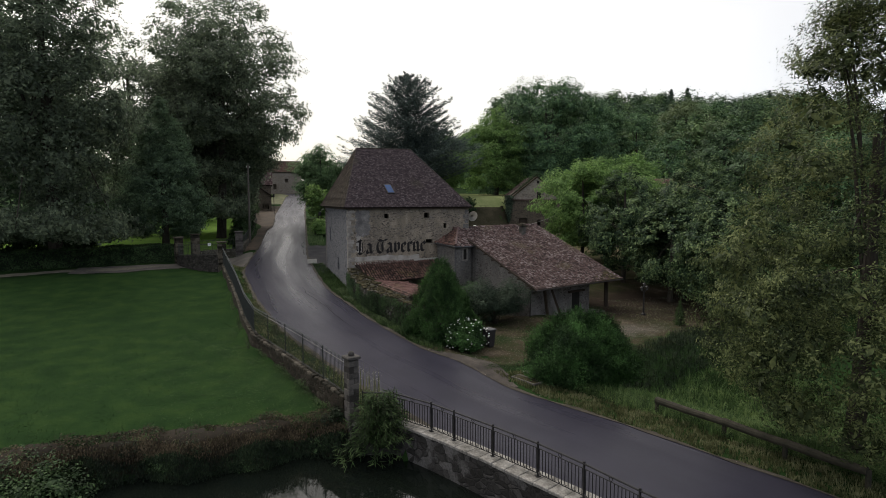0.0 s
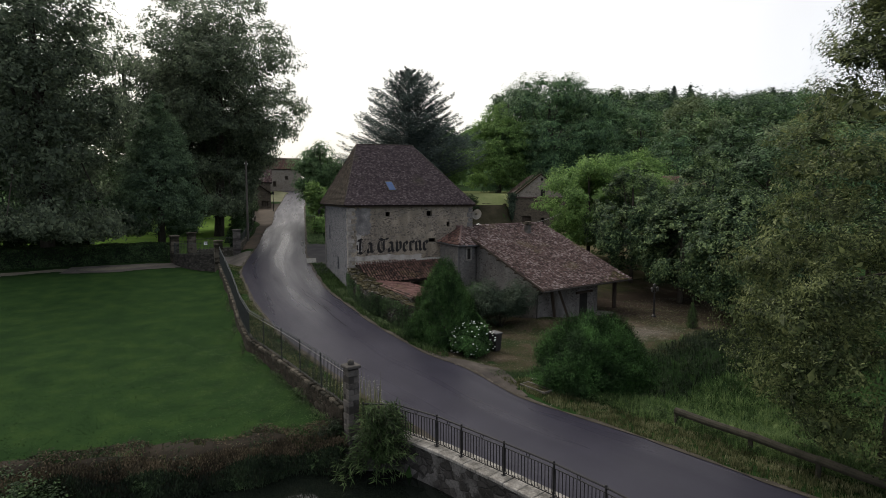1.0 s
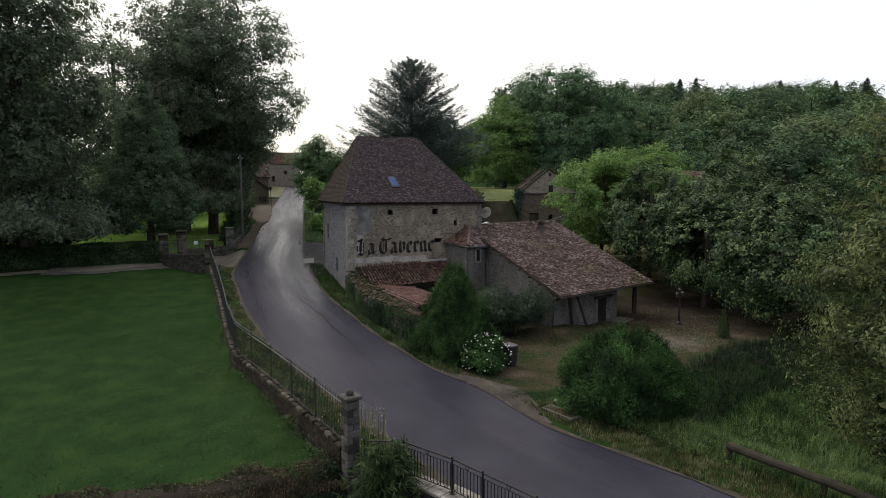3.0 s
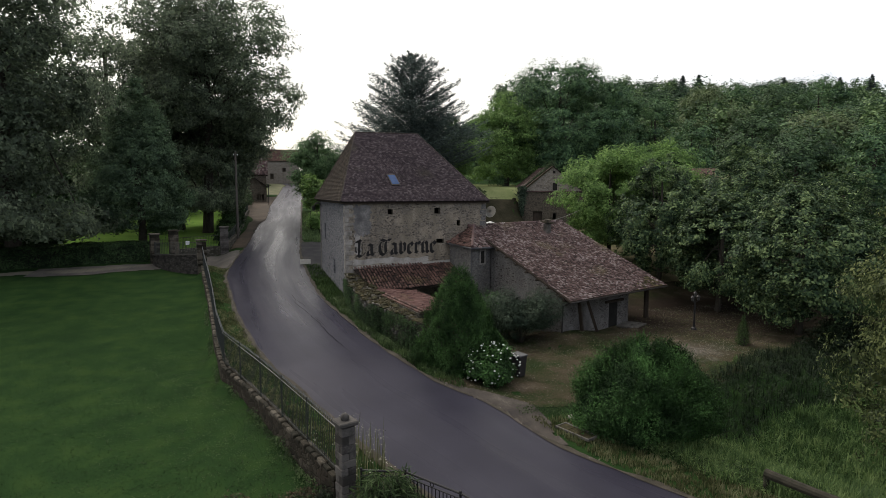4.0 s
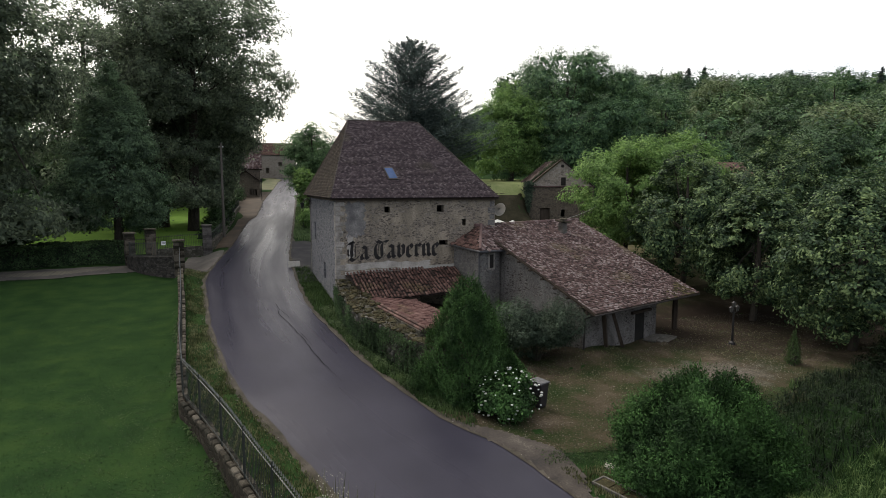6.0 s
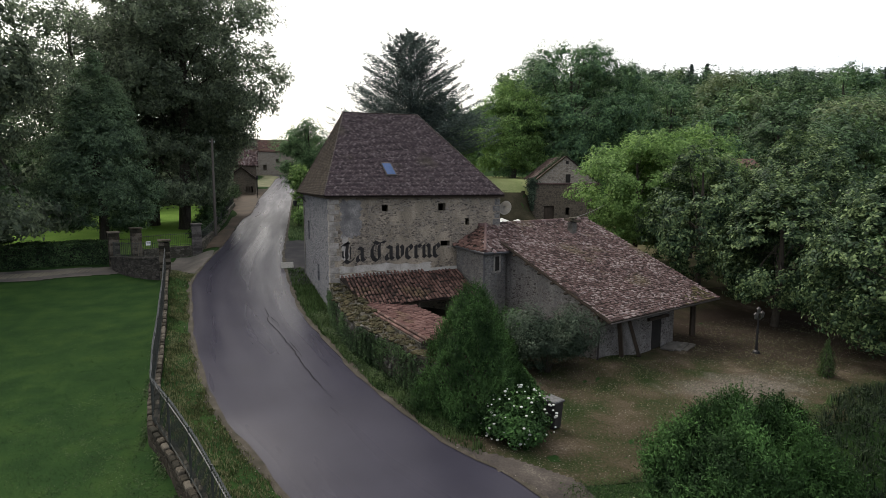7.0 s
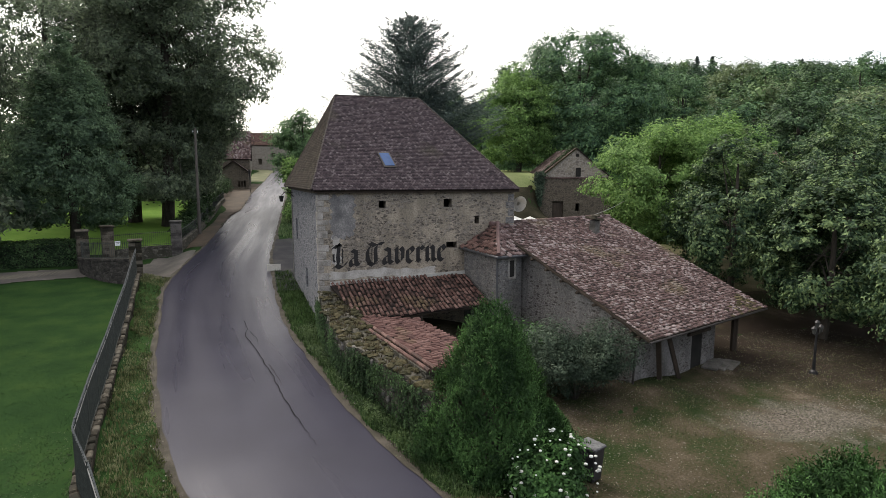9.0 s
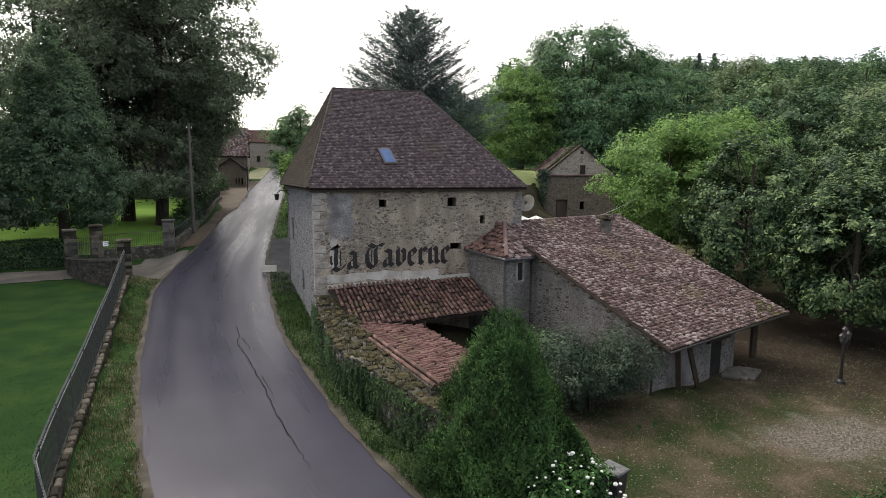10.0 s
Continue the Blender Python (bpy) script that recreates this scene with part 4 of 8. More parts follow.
# corner stones
z = -0.7
i = 0
while z < 6.55:
    hh = rng.uniform(0.24, 0.40)
    long = i % 2 == 0
    lx = rng.uniform(0.40, 0.62) if long else rng.uniform(0.24, 0.38)
    ly = rng.uniform(0.24, 0.36) if long else rng.uniform(0.42, 0.6)
    part("quoin", box(pose(lx / 2 - 0.018, 48.1, z), lx, 0.22 + rng.uniform(0, 0.02), hh - 0.012, 0.02), M_QUOIN, house)
    part("quoin", box(pose(-0.022, 48.01 + ly / 2, z), 0.07 + rng.uniform(0, 0.02), ly, hh - 0.012, 0.02), M_QUOIN, house)
    z += hh
    i += 1
for i in range(18):
    z = -0.6 + i * 0.40
    part("quoin", box(pose(10.1 if i % 2 else 10.05, 48.1, z), 0.36 if i % 2 else 0.50, 0.22, 0.37, 0.02), M_RUBBLE, house)


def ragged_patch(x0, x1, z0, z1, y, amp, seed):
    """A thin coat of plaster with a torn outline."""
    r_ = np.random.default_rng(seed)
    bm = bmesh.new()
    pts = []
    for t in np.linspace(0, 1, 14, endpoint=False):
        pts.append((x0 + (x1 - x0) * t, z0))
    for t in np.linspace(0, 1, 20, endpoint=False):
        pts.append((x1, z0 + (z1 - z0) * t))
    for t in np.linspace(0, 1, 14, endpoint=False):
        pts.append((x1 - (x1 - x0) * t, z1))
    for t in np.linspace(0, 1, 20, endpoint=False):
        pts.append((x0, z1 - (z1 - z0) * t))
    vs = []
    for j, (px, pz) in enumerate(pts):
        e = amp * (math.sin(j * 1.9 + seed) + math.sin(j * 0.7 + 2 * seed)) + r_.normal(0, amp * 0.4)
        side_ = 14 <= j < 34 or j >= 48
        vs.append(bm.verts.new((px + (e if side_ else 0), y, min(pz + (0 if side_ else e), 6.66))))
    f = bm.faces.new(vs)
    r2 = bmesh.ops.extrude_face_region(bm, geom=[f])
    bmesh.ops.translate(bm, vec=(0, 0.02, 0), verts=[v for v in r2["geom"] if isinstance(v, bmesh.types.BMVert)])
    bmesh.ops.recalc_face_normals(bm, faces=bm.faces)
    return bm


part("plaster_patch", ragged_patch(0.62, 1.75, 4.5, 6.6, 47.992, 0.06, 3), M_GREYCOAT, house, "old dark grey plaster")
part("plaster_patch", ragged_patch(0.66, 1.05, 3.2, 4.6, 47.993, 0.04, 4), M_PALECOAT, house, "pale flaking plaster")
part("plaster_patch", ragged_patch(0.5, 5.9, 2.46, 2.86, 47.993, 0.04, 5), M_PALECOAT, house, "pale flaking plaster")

# skylight on the front slope
so, su, sv, sn, _ = face_frame(faces[0])


def on_front_slope(x, s, h):
    return Vector(so + su * (x - so[0]) + sv * s + sn * h)


def slope_box(x, s, sx, ss, h0, h1):
    bm = bmesh.new()
    vs = [bm.verts.new(on_front_slope(x + a * sx / 2 - 0.10 * b, s + b * ss / 2, h)) for h in (h0, h1) for a, b in ((-1, -1), (1, -1), (1, 1), (-1, 1))]
    for f in BOXF:
        bm.faces.new([vs[i] for i in f])
    bmesh.ops.recalc_face_normals(bm, faces=bm.faces)
    return bm


SKX, SKS = 3.64, 2.1
sky_win = part("skylight", slope_box(SKX, SKS, 0.64, 1.12, 0.0, 0.12), M_GUTTER, house, "closed roof window with dark frame")
part("pane", slope_box(SKX, SKS, 0.50, 0.94, 0.12, 0.135), M_GLASS, sky_win)


# ---- painted lettering, drawn with a broad pen held at a slant ----
def pen_stroke(bm, pts, w, angle=40, heavy=1.16):
    w = w * heavy
    n = Vector((math.cos(radians(angle)), math.sin(radians(angle)))) * w / 2
    prev = None
    for p in pts:
        p = Vector(p)
        cur = (bm.verts.new((p.x - n.x, 0, p.y - n.y)), bm.verts.new((p.x + n.x, 0, p.y + n.y)))
        if prev:
            bm.faces.new((prev[0], prev[1], cur[1], cur[0]))
        prev = cur


GLYPHS = {
    "L": (0.92, [[(0.34, 1.42), (0.36, 1.15), (0.30, 0.65), (0.34, 0.28), (0.22, 0.06)], [(0.02, 1.12), (0.10, 1.28), (0.30, 1.22)], [(0.06, 0.80), (0.05, 0.42), (0.12, 0.30), 0.12],
                 [(0.02, -0.02), (0.24, 0.08), (0.46, -0.06), (0.68, 0.06), (0.84, 0.30)], [(0.58, 1.12), (0.57, 0.20), 0.07], [(0.34, 1.40), (0.52, 1.30), (0.66, 1.40), 0.16]]),
    "a": (0.72, [[(0.08, 0.85), (0.22, 0.98), (0.46, 0.86)], [(0.46, 0.9), (0.46, 0.16), (0.62, 0.03)], [(0.46, 0.55), (0.2, 0.45), (0.12, 0.3), (0.14, 0.1)], [(0.1, 0.12), (0.26, 0.0), (0.46, 0.2)]]),
    "T": (0.98, [[(0.06, 1.20), (0.24, 1.36), (0.56, 1.20), (0.86, 1.34), (1.06, 1.30)], [(0.26, 1.18), (0.10, 0.86), (0.08, 0.42), (0.22, 0.12)], [(0.16, 0.14), (0.44, -0.03), (0.84, 0.24)],
                 [(0.62, 1.16), (0.58, 0.80), (0.60, 0.14)], [(0.37, 1.02), (0.36, 0.26), 0.07]]),
    "v": (0.74, [[(0.04, 0.88), (0.18, 0.98), (0.2, 0.8), (0.18, 0.2), (0.32, 0.02)], [(0.18, 0.75), (0.45, 0.98), (0.58, 0.8), (0.56, 0.25), (0.32, 0.0)]]),
    "e": (0.62, [[(0.16, 0.85), (0.12, 0.5), (0.14, 0.16), (0.28, 0.02)], [(0.14, 0.8), (0.36, 0.99), (0.50, 0.78), (0.42, 0.62), (0.16, 0.46)], [(0.24, 0.04), (0.38, 0.0), (0.55, 0.16)]]),
    "r": (0.60, [[(0.05, 0.86), (0.18, 0.95), (0.18, 0.15), (0.30, 0.02)], [(0.05, 0.08), (0.18, 0.12)], [(0.18, 0.75), (0.36, 0.98), (0.54, 0.82)]]),
    "n": (0.80, [[(0.04, 0.86), (0.17, 0.95), (0.17, 0.15), (0.29, 0.02)], [(0.05, 0.08), (0.17, 0.12)], [(0.17, 0.76), (0.42, 0.98), (0.55, 0.84), (0.55, 0.15), (0.70, 0.02)], [(0.43, 0.08), (0.55, 0.12)]]),
}
TEXT_X, TEXT_Z, TEXT_END = 0.66, 3.06, 6.50
word = "La Taverne"
total = sum(0.34 if c == " " else GLYPHS[c][0] for c in word)
kx, kz = (TEXT_END - TEXT_X) / total, 0.80
sign = thing("painted_sign", (TEXT_X, 47.99, TEXT_Z), "black gothic letters La Taverne painted on the plaster", "sign")
cx = TEXT_X
for c in word:
    if c == " ":
        cx += 0.34 * kx
        continue
    wd, strokes = GLYPHS[c]
    bm = bmesh.new()
    for k, st in enumerate(strokes):
        wide = st[-1] if isinstance(st[-1], float) else 0.26
        pen_stroke(bm, [p for p in st if not isinstance(p, float)], wide)
    bmesh.ops.transform(bm, matrix=Matrix.Diagonal((kx, 1, kz, 1)), verts=bm.verts)
    bmesh.ops.solidify(bm, geom=bm.faces, thickness=0.006)
    bmesh.ops.transform(bm, matrix=Matrix.Translation((cx, 47.99, TEXT_Z + 0.13 * (cx - TEXT_X) / 5.9)), verts=bm.verts)
    part("letter", bm, M_BLACK, sign)
    cx += wd * kx

# ---- shed with the broad canal-tile roof, set askew to the tavern ----
U, W = Vector((0.939, 0.343, 0)), Vector((-0.343, 0.939, 0))
SO = Vector((12.2, 38.75, 0))


def sp(u, w, z=0.0):
    p = SO + U * u + W * w
    return Vector((p.x, p.y, z))


SE, SR, RL = 0.95, 4.98, 9.7
shed = thing("shed", sp(5, 5, -1.5), "low stone shed with a broad weathered canal-tile roof on timber posts", "shed")
roof_front = [sp(0, 0, SE), sp(10.05, 0, SE), sp(10.05, RL, SR), sp(0, RL, SR)]
part("roof_deck", slab([p - Vector((0, 0, 0.02)) for p in roof_front], 0.10), M_WOOD, shed, "dark boarding under the tiles")
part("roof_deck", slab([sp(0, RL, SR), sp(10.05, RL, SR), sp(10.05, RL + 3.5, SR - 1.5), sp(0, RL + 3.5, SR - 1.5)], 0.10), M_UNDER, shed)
canal_roof(roof_front, shed, M_CANAL, 0.142, 0.175, near=lambda x, y: y < 0.52 + 0.9 * max(0.0, x - 7.5) / 2.5)
ridge_bm = bmesh.new()
for i in range(26):
    a, b = sp(i * 10.05 / 26, RL, SR + 0.06), sp((i + 1.1) * 10.05 / 26, RL, SR + 0.04)
    add_tube(ridge_bm, [a, b], [0.12, 0.10], 7)
part("ridge_tile", ridge_bm, M_CANAL, shed, "row of pale ridge tiles")
FW = 1.05
part("front_wall", wall_with_holes(sp(0.35, FW)[:2], sp(7.25, FW)[:2], -2.0, 1.30, 0.5, [(4.75, 5.7, -2.0, 0.12)]), M_SHEDWALL, shed, "pale mortared rubble wall")
for i in range(12):
    w0, w1 = FW + 0.5 + i * 0.58, FW + 0.5 + (i + 1) * 0.58
    part("side_wall", ribbon_wall([sp(0.6, w0)[:2], sp(0.6, w1)[:2]], 0.5, -2.0, SE - 0.16 + (SR - SE) * w0 / RL), M_SHEDWALL, shed)
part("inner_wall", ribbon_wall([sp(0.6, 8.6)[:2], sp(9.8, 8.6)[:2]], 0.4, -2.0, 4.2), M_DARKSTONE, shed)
part("inner_wall", ribbon_wall([sp(7.0, 1.7)[:2], sp(7.0, 8.4)[:2]], 0.4, -2.0, 1.5), M_SHEDWALL, shed)
# door colour is the near-black one, with the shade painted in
door = part("door", box(Matrix.Translation(sp(5.57, FW + 0.05, -1.75)) @ Matrix.Rotation(math.atan2(U.y, U.x), 4, "Z"), 0.94, 0.05, 1.86), M_DARK, shed, "plank door, near-black for the shade on it")
part("lintel", box(Matrix.Translation(sp(5.6, FW - 0.02, 0.12)) @ Matrix.Rotation(math.atan2(U.y, U.x), 4, "Z"), 1.9, 0.3, 0.16, 0.02), M_WOOD, shed)
part("eave_beam", tube([sp(-0.05, 0.55, 0.92), sp(10.0, 0.55, 0.92)], 0.10, 6), M_WOOD, shed)
part("downpipe", tube([sp(0.12, 0.1, SE - 0.1), sp(0.3, 0.85, 0.5), sp(0.3, 0.92, -1.6)], 0.05, 7), M_GUTTER, shed)
part("gutter", tube([sp(-0.1, -0.08, SE - 0.08), sp(10.1, -0.08, SE - 0.08)], 0.05, 8), M_GUTTER, shed, "dull brown metal gutter")
for u0, w0, u1, w1 in ((9.75, 1.3, 9.75, 1.3),):
    part("post", tube([sp(u0, w0, -1.75), sp(u1, w1, 1.3)], 0.17, 6), M_WOOD, shed)
part("post", tube([sp(9.75, 6.0, -1.75), sp(9.75, 6.0, 3.2)], 0.13, 6), M_WOOD, shed)
part("prop", tube([sp(2.1, 0.75, -1.7), sp(1.3, 0.45, 0.95)], 0.14, 4), M_WOOD, shed)
part("prop", tube([sp(3.5, 0.62, -1.8), sp(2.0, 0.45, 0.92)], 0.12, 4), M_WOOD, shed)
for i in range(9):
    part("rafter", tube([sp(0.25, 0.9 + i * 0.95, SE + 0.9 * 0.415 + i * 0.395 - 0.2), sp(-0.12, 0.9 + i * 0.95, SE + 0.9 * 0.415 + i * 0.395 - 0.2)], 0.07, 4), M_WOOD, shed)
for i in range(3):
    solid("step", box(Matrix.Translation(sp(6.5 + 0.35 * i, FW - 0.40 - 0.2 * i, -1.66 + 0.05 * (2 - i))) @ Matrix.Rotation(math.atan2(U.y, U.x) + 0.25, 4, "Z"), 1.7, 0.7, 0.12, 0.02),
          M_GREYSTONE, "worn flat stone step before the shed door", "step", "shed steps")
# stub of a chimney on the roof
chim = thing("chimney_stub", sp(6.6, 8.1, 4.3), "short broken brick chimney stub on the tiles", "chimney")
part("stack", box(pose(*sp(6.6, 8.1, 4.0), 0, 0, 20), 0.44, 0.44, 1.02, 0.03), M_GREYSTONE, chim, "grey mortared stack")
part("cap", slab([sp(6.22, 7.75, 5.22), sp(6.98, 7.75, 5.10), sp(6.92, 8.5, 5.12), sp(6.26, 8.5, 5.26)], 0.12), M_WALLCAP_, chim, "tilted mossy cap slab")
for k in range(3):
    part("stone", box(pose(*sp(6.4 + 0.2 * k, 8.05, 5.2), rng.normal(0, 8), rng.normal(0, 8), 40 * k), 0.26, 0.22, 0.13, 0.03), M_WALLCAP_, chim)

# ---- stair turret between tavern and shed ----
TL, TC, TR = Vector((7.3, 47.98, 3.86)), Vector((7.98, 44.5, 3.78)), Vector((9.95, 45.6, 3.66))
APEX = Vector((9.25, 47.75, 5.02))
turret = thing("stair_turret", (8.6, 46.4, -1), "small angled stone turret with tiled half-hip roof and gutter", "turret")
ti = [(7.5, 48), (8.12, 44.85), (9.75, 45.75), (10.2, 46.8), (9.9, 48)]
part("wall", wall_with_holes(ti[0], ti[1], -1.6, 3.80, 0.4, []), M_RUBBLE, turret, "grey rubble stone")
part("wall", wall_with_holes(ti[1], ti[2], -1.6, 3.80, 0.4, [(0.88, 1.24, 2.60, 3.46)]), M_RUBBLE, turret)
part("wall", wall_with_holes(ti[2], ti[3], -1.6, 3.70, 0.4, []), M_RUBBLE, turret)
dT = (Vector(ti[2]) - Vector(ti[1])).normalized()
rot = math.atan2(dT.y, dT.x)
for off, sz in ((0.805, (0.13, 0.05, 0.98)), (1.315, (0.13, 0.05, 0.98))):
    q = Vector(ti[1]) + dT * off
    part("window_jamb", box(Matrix.Translation((q.x, q.y, 2.55)) @ Matrix.Rotation(rot, 4, "Z"), *sz, 0.01), M_QUOIN, turret, "pale dressed stone")
q = Vector(ti[1]) + dT * 1.06
part("window_sill", box(Matrix.Translation((q.x, q.y, 2.49)) @ Matrix.Rotation(rot, 4, "Z"), 0.55, 0.1, 0.1, 0.01), M_QUOIN, turret)
part("window_head", box(Matrix.Translation((q.x, q.y, 3.42)) @ Matrix.Rotation(rot, 4, "Z"), 0.55, 0.08, 0.16, 0.02), M_QUOIN, turret)
# panel in the slit stands for the darkness behind it
part("slit_dark_panel", box(Matrix.Translation((q.x - 0.02 * dT.y, q.y + 0.02 * dT.x, 2.59)) @ Matrix.Rotation(rot, 4, "Z"), 0.37, 0.03, 0.9), M_DARK, turret, "near-black panel for the shade in the unglazed slit")
part("dark_inside", prism([(7.95, 47.5), (8.42, 45.42), (9.55, 46.05), (9.7, 47.5)], -1.0, 3.5), M_DARK, turret)
for f in ((TL, TC, APEX), (TC, TR, APEX)):
    part("roof", slab(f, 0.07), M_UNDER, turret)
    canal_roof(f, turret, M_REDTILE if f[0] is TL else M_CANAL, 0.2, 0.3, name="turret_tiles")
part("hip_tile", tube([TC + Vector((0, 0, 0.08)), APEX + Vector((0, 0, 0.08))], 0.10, 7), M_CANAL, turret)
part("gutter", tube([TL + Vector((-0.05, -0.05, -0.06)), TC + Vector((-0.08, -0.08, -0.06)), TR + Vector((0, -0.08, -0.06))], 0.07, 8), M_ZINC, turret, "grey zinc gutter")
part("downpipe", tube([TC + Vector((0.02, 0.2, -0.1)), Vector((8.02, 44.78, 3.3)), Vector((8.02, 44.78, 0.2))], 0.05, 7), M_ZINC, turret)

# ---- lean-to roofs and courtyard wall below the lettering ----
lean = thing("lean_to", (4, 46, 0), "open lean-to with red canal-tile roof against the tavern wall", "lean-to")
lean_f = [(1.40, 44.5, 1.20), (7.7, 44.9, 1.42), (7.55, 47.97, 2.42), (0.5, 47.97, 2.16)]
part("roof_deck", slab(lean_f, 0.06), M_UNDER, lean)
canal_roof(lean_f, lean, M_REDTILE, 0.205, 0.36, near=lambda x, y: 2.2 < x < 5.8)
part("eave_beam", tube([(1.45, 44.65, 1.09), (7.5, 45.05, 1.31)], 0.08, 6), M_WOOD, lean)
for x in (4.3, 7.2):
    part("post", tube([(x, 44.85, -0.6), (x, 44.85, 1.15)], 0.08, 6), M_WOOD, lean)
part("flashing", ribbon_wall([(0.5, 47.96), (7.5, 47.96)], 0.08, lambda x, y: 2.14 + 0.037 * x, lambda x, y: 2.31 + 0.037 * x), M_CONCRETE, lean, "mortar fillet along the wall")
pink = thing("courtyard_roof", (3, 40.5, 0), "low roof of newer pink canal tiles behind the courtyard wall", "lean-to")
pink_f = [(5.25, 37.2, 0.98), (3.95, 44.5, 1.02), (1.35, 44.4, 1.34), (2.68, 36.9, 1.34)]
part("roof_deck", slab(pink_f, 0.06), M_UNDER, pink)
canal_roof(pink_f, pink, M_PINKTILE, 0.165, 0.34, near=lambda x, y: x > 1.2)
va, vb = Vector((2.62, 36.9, 1.36)), Vector((1.29, 44.4, 1.36))
for i in range(26):
    for off_ in (0.0, -0.2):
        o_ = Vector((off_, off_ * 0.18, -0.02 + off_ * 0.25))
        part("verge_tile", tube([va.lerp(vb, i / 26) + o_, va.lerp(vb, (i + 1.12) / 26) + o_ + Vector((0, 0, 0.02))], [0.078 + rng.normal(0, 0.006), 0.066], 7), M_REDTILE_P, pink)
part("mortar_bed", ribbon_wall([(va.x - 0.12, va.y), (vb.x - 0.12, vb.y)], 0.42, 0.3, 1.26), M_DARKSTONE, pink, "rough mortar under the edge tiles")
part("wall", ribbon_wall([(4.9, 37.2), (3.8, 44.4)], 0.2, -0.8, 0.95), M_RUBBLE, pink)

WALL = smooth_line([(-0.05, 47.9), (-0.08, 45.4), (0.22, 41.4), (0.95, 39.3), (1.6, 37.3), (2.35, 35.7), (3.2, 34.5)], 0.35)


def wall_top(x, y):
    return float(np.interp(y, [34.4, 35.5, 37, 41, 45, 48], [0.45, 0.85, 1.08, 1.22, 1.45, 1.9])) + 0.05 * math.sin(y * 2.7) + 0.04 * math.sin(y * 6.1)


yard_wall = thing("courtyard_wall", (0.5, 41, 0), "old rubble courtyard wall with mossy overgrown top", "wall", kind="structure")
shift = np.array((0.72, 0.16))
part("wall_body", ribbon_wall([tuple(p + shift) for p in WALL], 1.40, -2.0, wall_top), M_DARKSTONE, yard_wall)
bm = bmesh.new()
for i, p in enumerate(WALL[1:-1]):
    for k in range(5):
        q = p + shift + rng.normal(0, 0.08, 2) + np.array((k * 0.31 - 0.6, 0))
        r = bmesh.ops.create_icosphere(bm, subdivisions=2, radius=1, matrix=Matrix.LocRotScale((q[0], q[1], wall_top(*q) + 0.0), Euler((0, 0, rng.uniform(0, 6))),
                                       Vector((rng.uniform(0.13, 0.26), rng.uniform(0.10, 0.22), rng.uniform(0.04, 0.10)))))
        for v in r["verts"]:
            v.co += Vector(rng.normal(0, 0.02, 3))
part("moss_cap", bm, M_MOSS, yard_wall, "cushions of moss and dry earth")
for p in WALL[1:-1:1]:
    for k in range(2):
        q = p + np.array((0.06, 0)) + rng.normal(0, 0.02, 2)
        z = rng.uniform(gz(*p) + 0.2, wall_top(*p) - 0.15)
        part("stone", box(pose(q[0], q[1], z, rng.normal(0, 4), rng.normal(0, 4), 90 + rng.normal(0, 8)), rng.uniform(0.22, 0.42), 0.12, rng.uniform(0.12, 0.24), 0.03), M_GREYSTONE, yard_wall)


# ---- planting ----
def leaf_cards(c, nrm, size, slim=0.5, along=None, fold=0.25, jitter=0.38):
    """Many small folded leaves at centres c that face about nrm."""
    n = len(c)
    size = np.broadcast_to(np.asarray(size, float), (n,))[:, None]
    nrm = nrm + rng.normal(0, jitter, (n, 3))
    nrm /= np.linalg.norm(nrm, axis=1)[:, None] + 1e-9
    a = rng.normal(0, 1, (n, 3)) if along is None else along + rng.normal(0, 0.25, (n, 3))
    a -= nrm * np.sum(a * nrm, 1)[:, None]
    a /= np.linalg.norm(a, axis=1)[:, None] + 1e-9
    b = np.cross(nrm, a)
    V = np.stack([c - a * size, c + b * size * slim + nrm * size * fold, c + a * size, c - b * size * slim + nrm * size * fold], 1).reshape(-1, 3)
    return V, np.arange(4 * n).reshape(n, 4)


def ball_points(n):
    d = rng.normal(0, 1, (n, 3))
    return d / np.linalg.norm(d, axis=1)[:, None]


def lobes_in(centre, radii, count, lobe, squash=0.8, skin=0.55, cone=0.0):
    """Lobe centres and radii that fill a crown unevenly, most of them near its skin; cone tapers it to a point."""
    d = ball_points(count)
    r = skin + (1 - skin) * rng.random(count) ** 0.6
    c = d * r[:, None]
    if cone:
        t = (c[:, 2] + 1) / 2
        c[:, :2] *= (1 + cone * (0.35 - t))[:, None] * 1.1
    c = np.array(centre) + c * np.array(radii)
    s = lobe * rng.uniform(0.5, 1.45, count)
    if cone:
        s *= 1 - 0.35 * cone * np.clip(t, 0, 1)
    return c, np.stack([s, s, s * squash], 1)


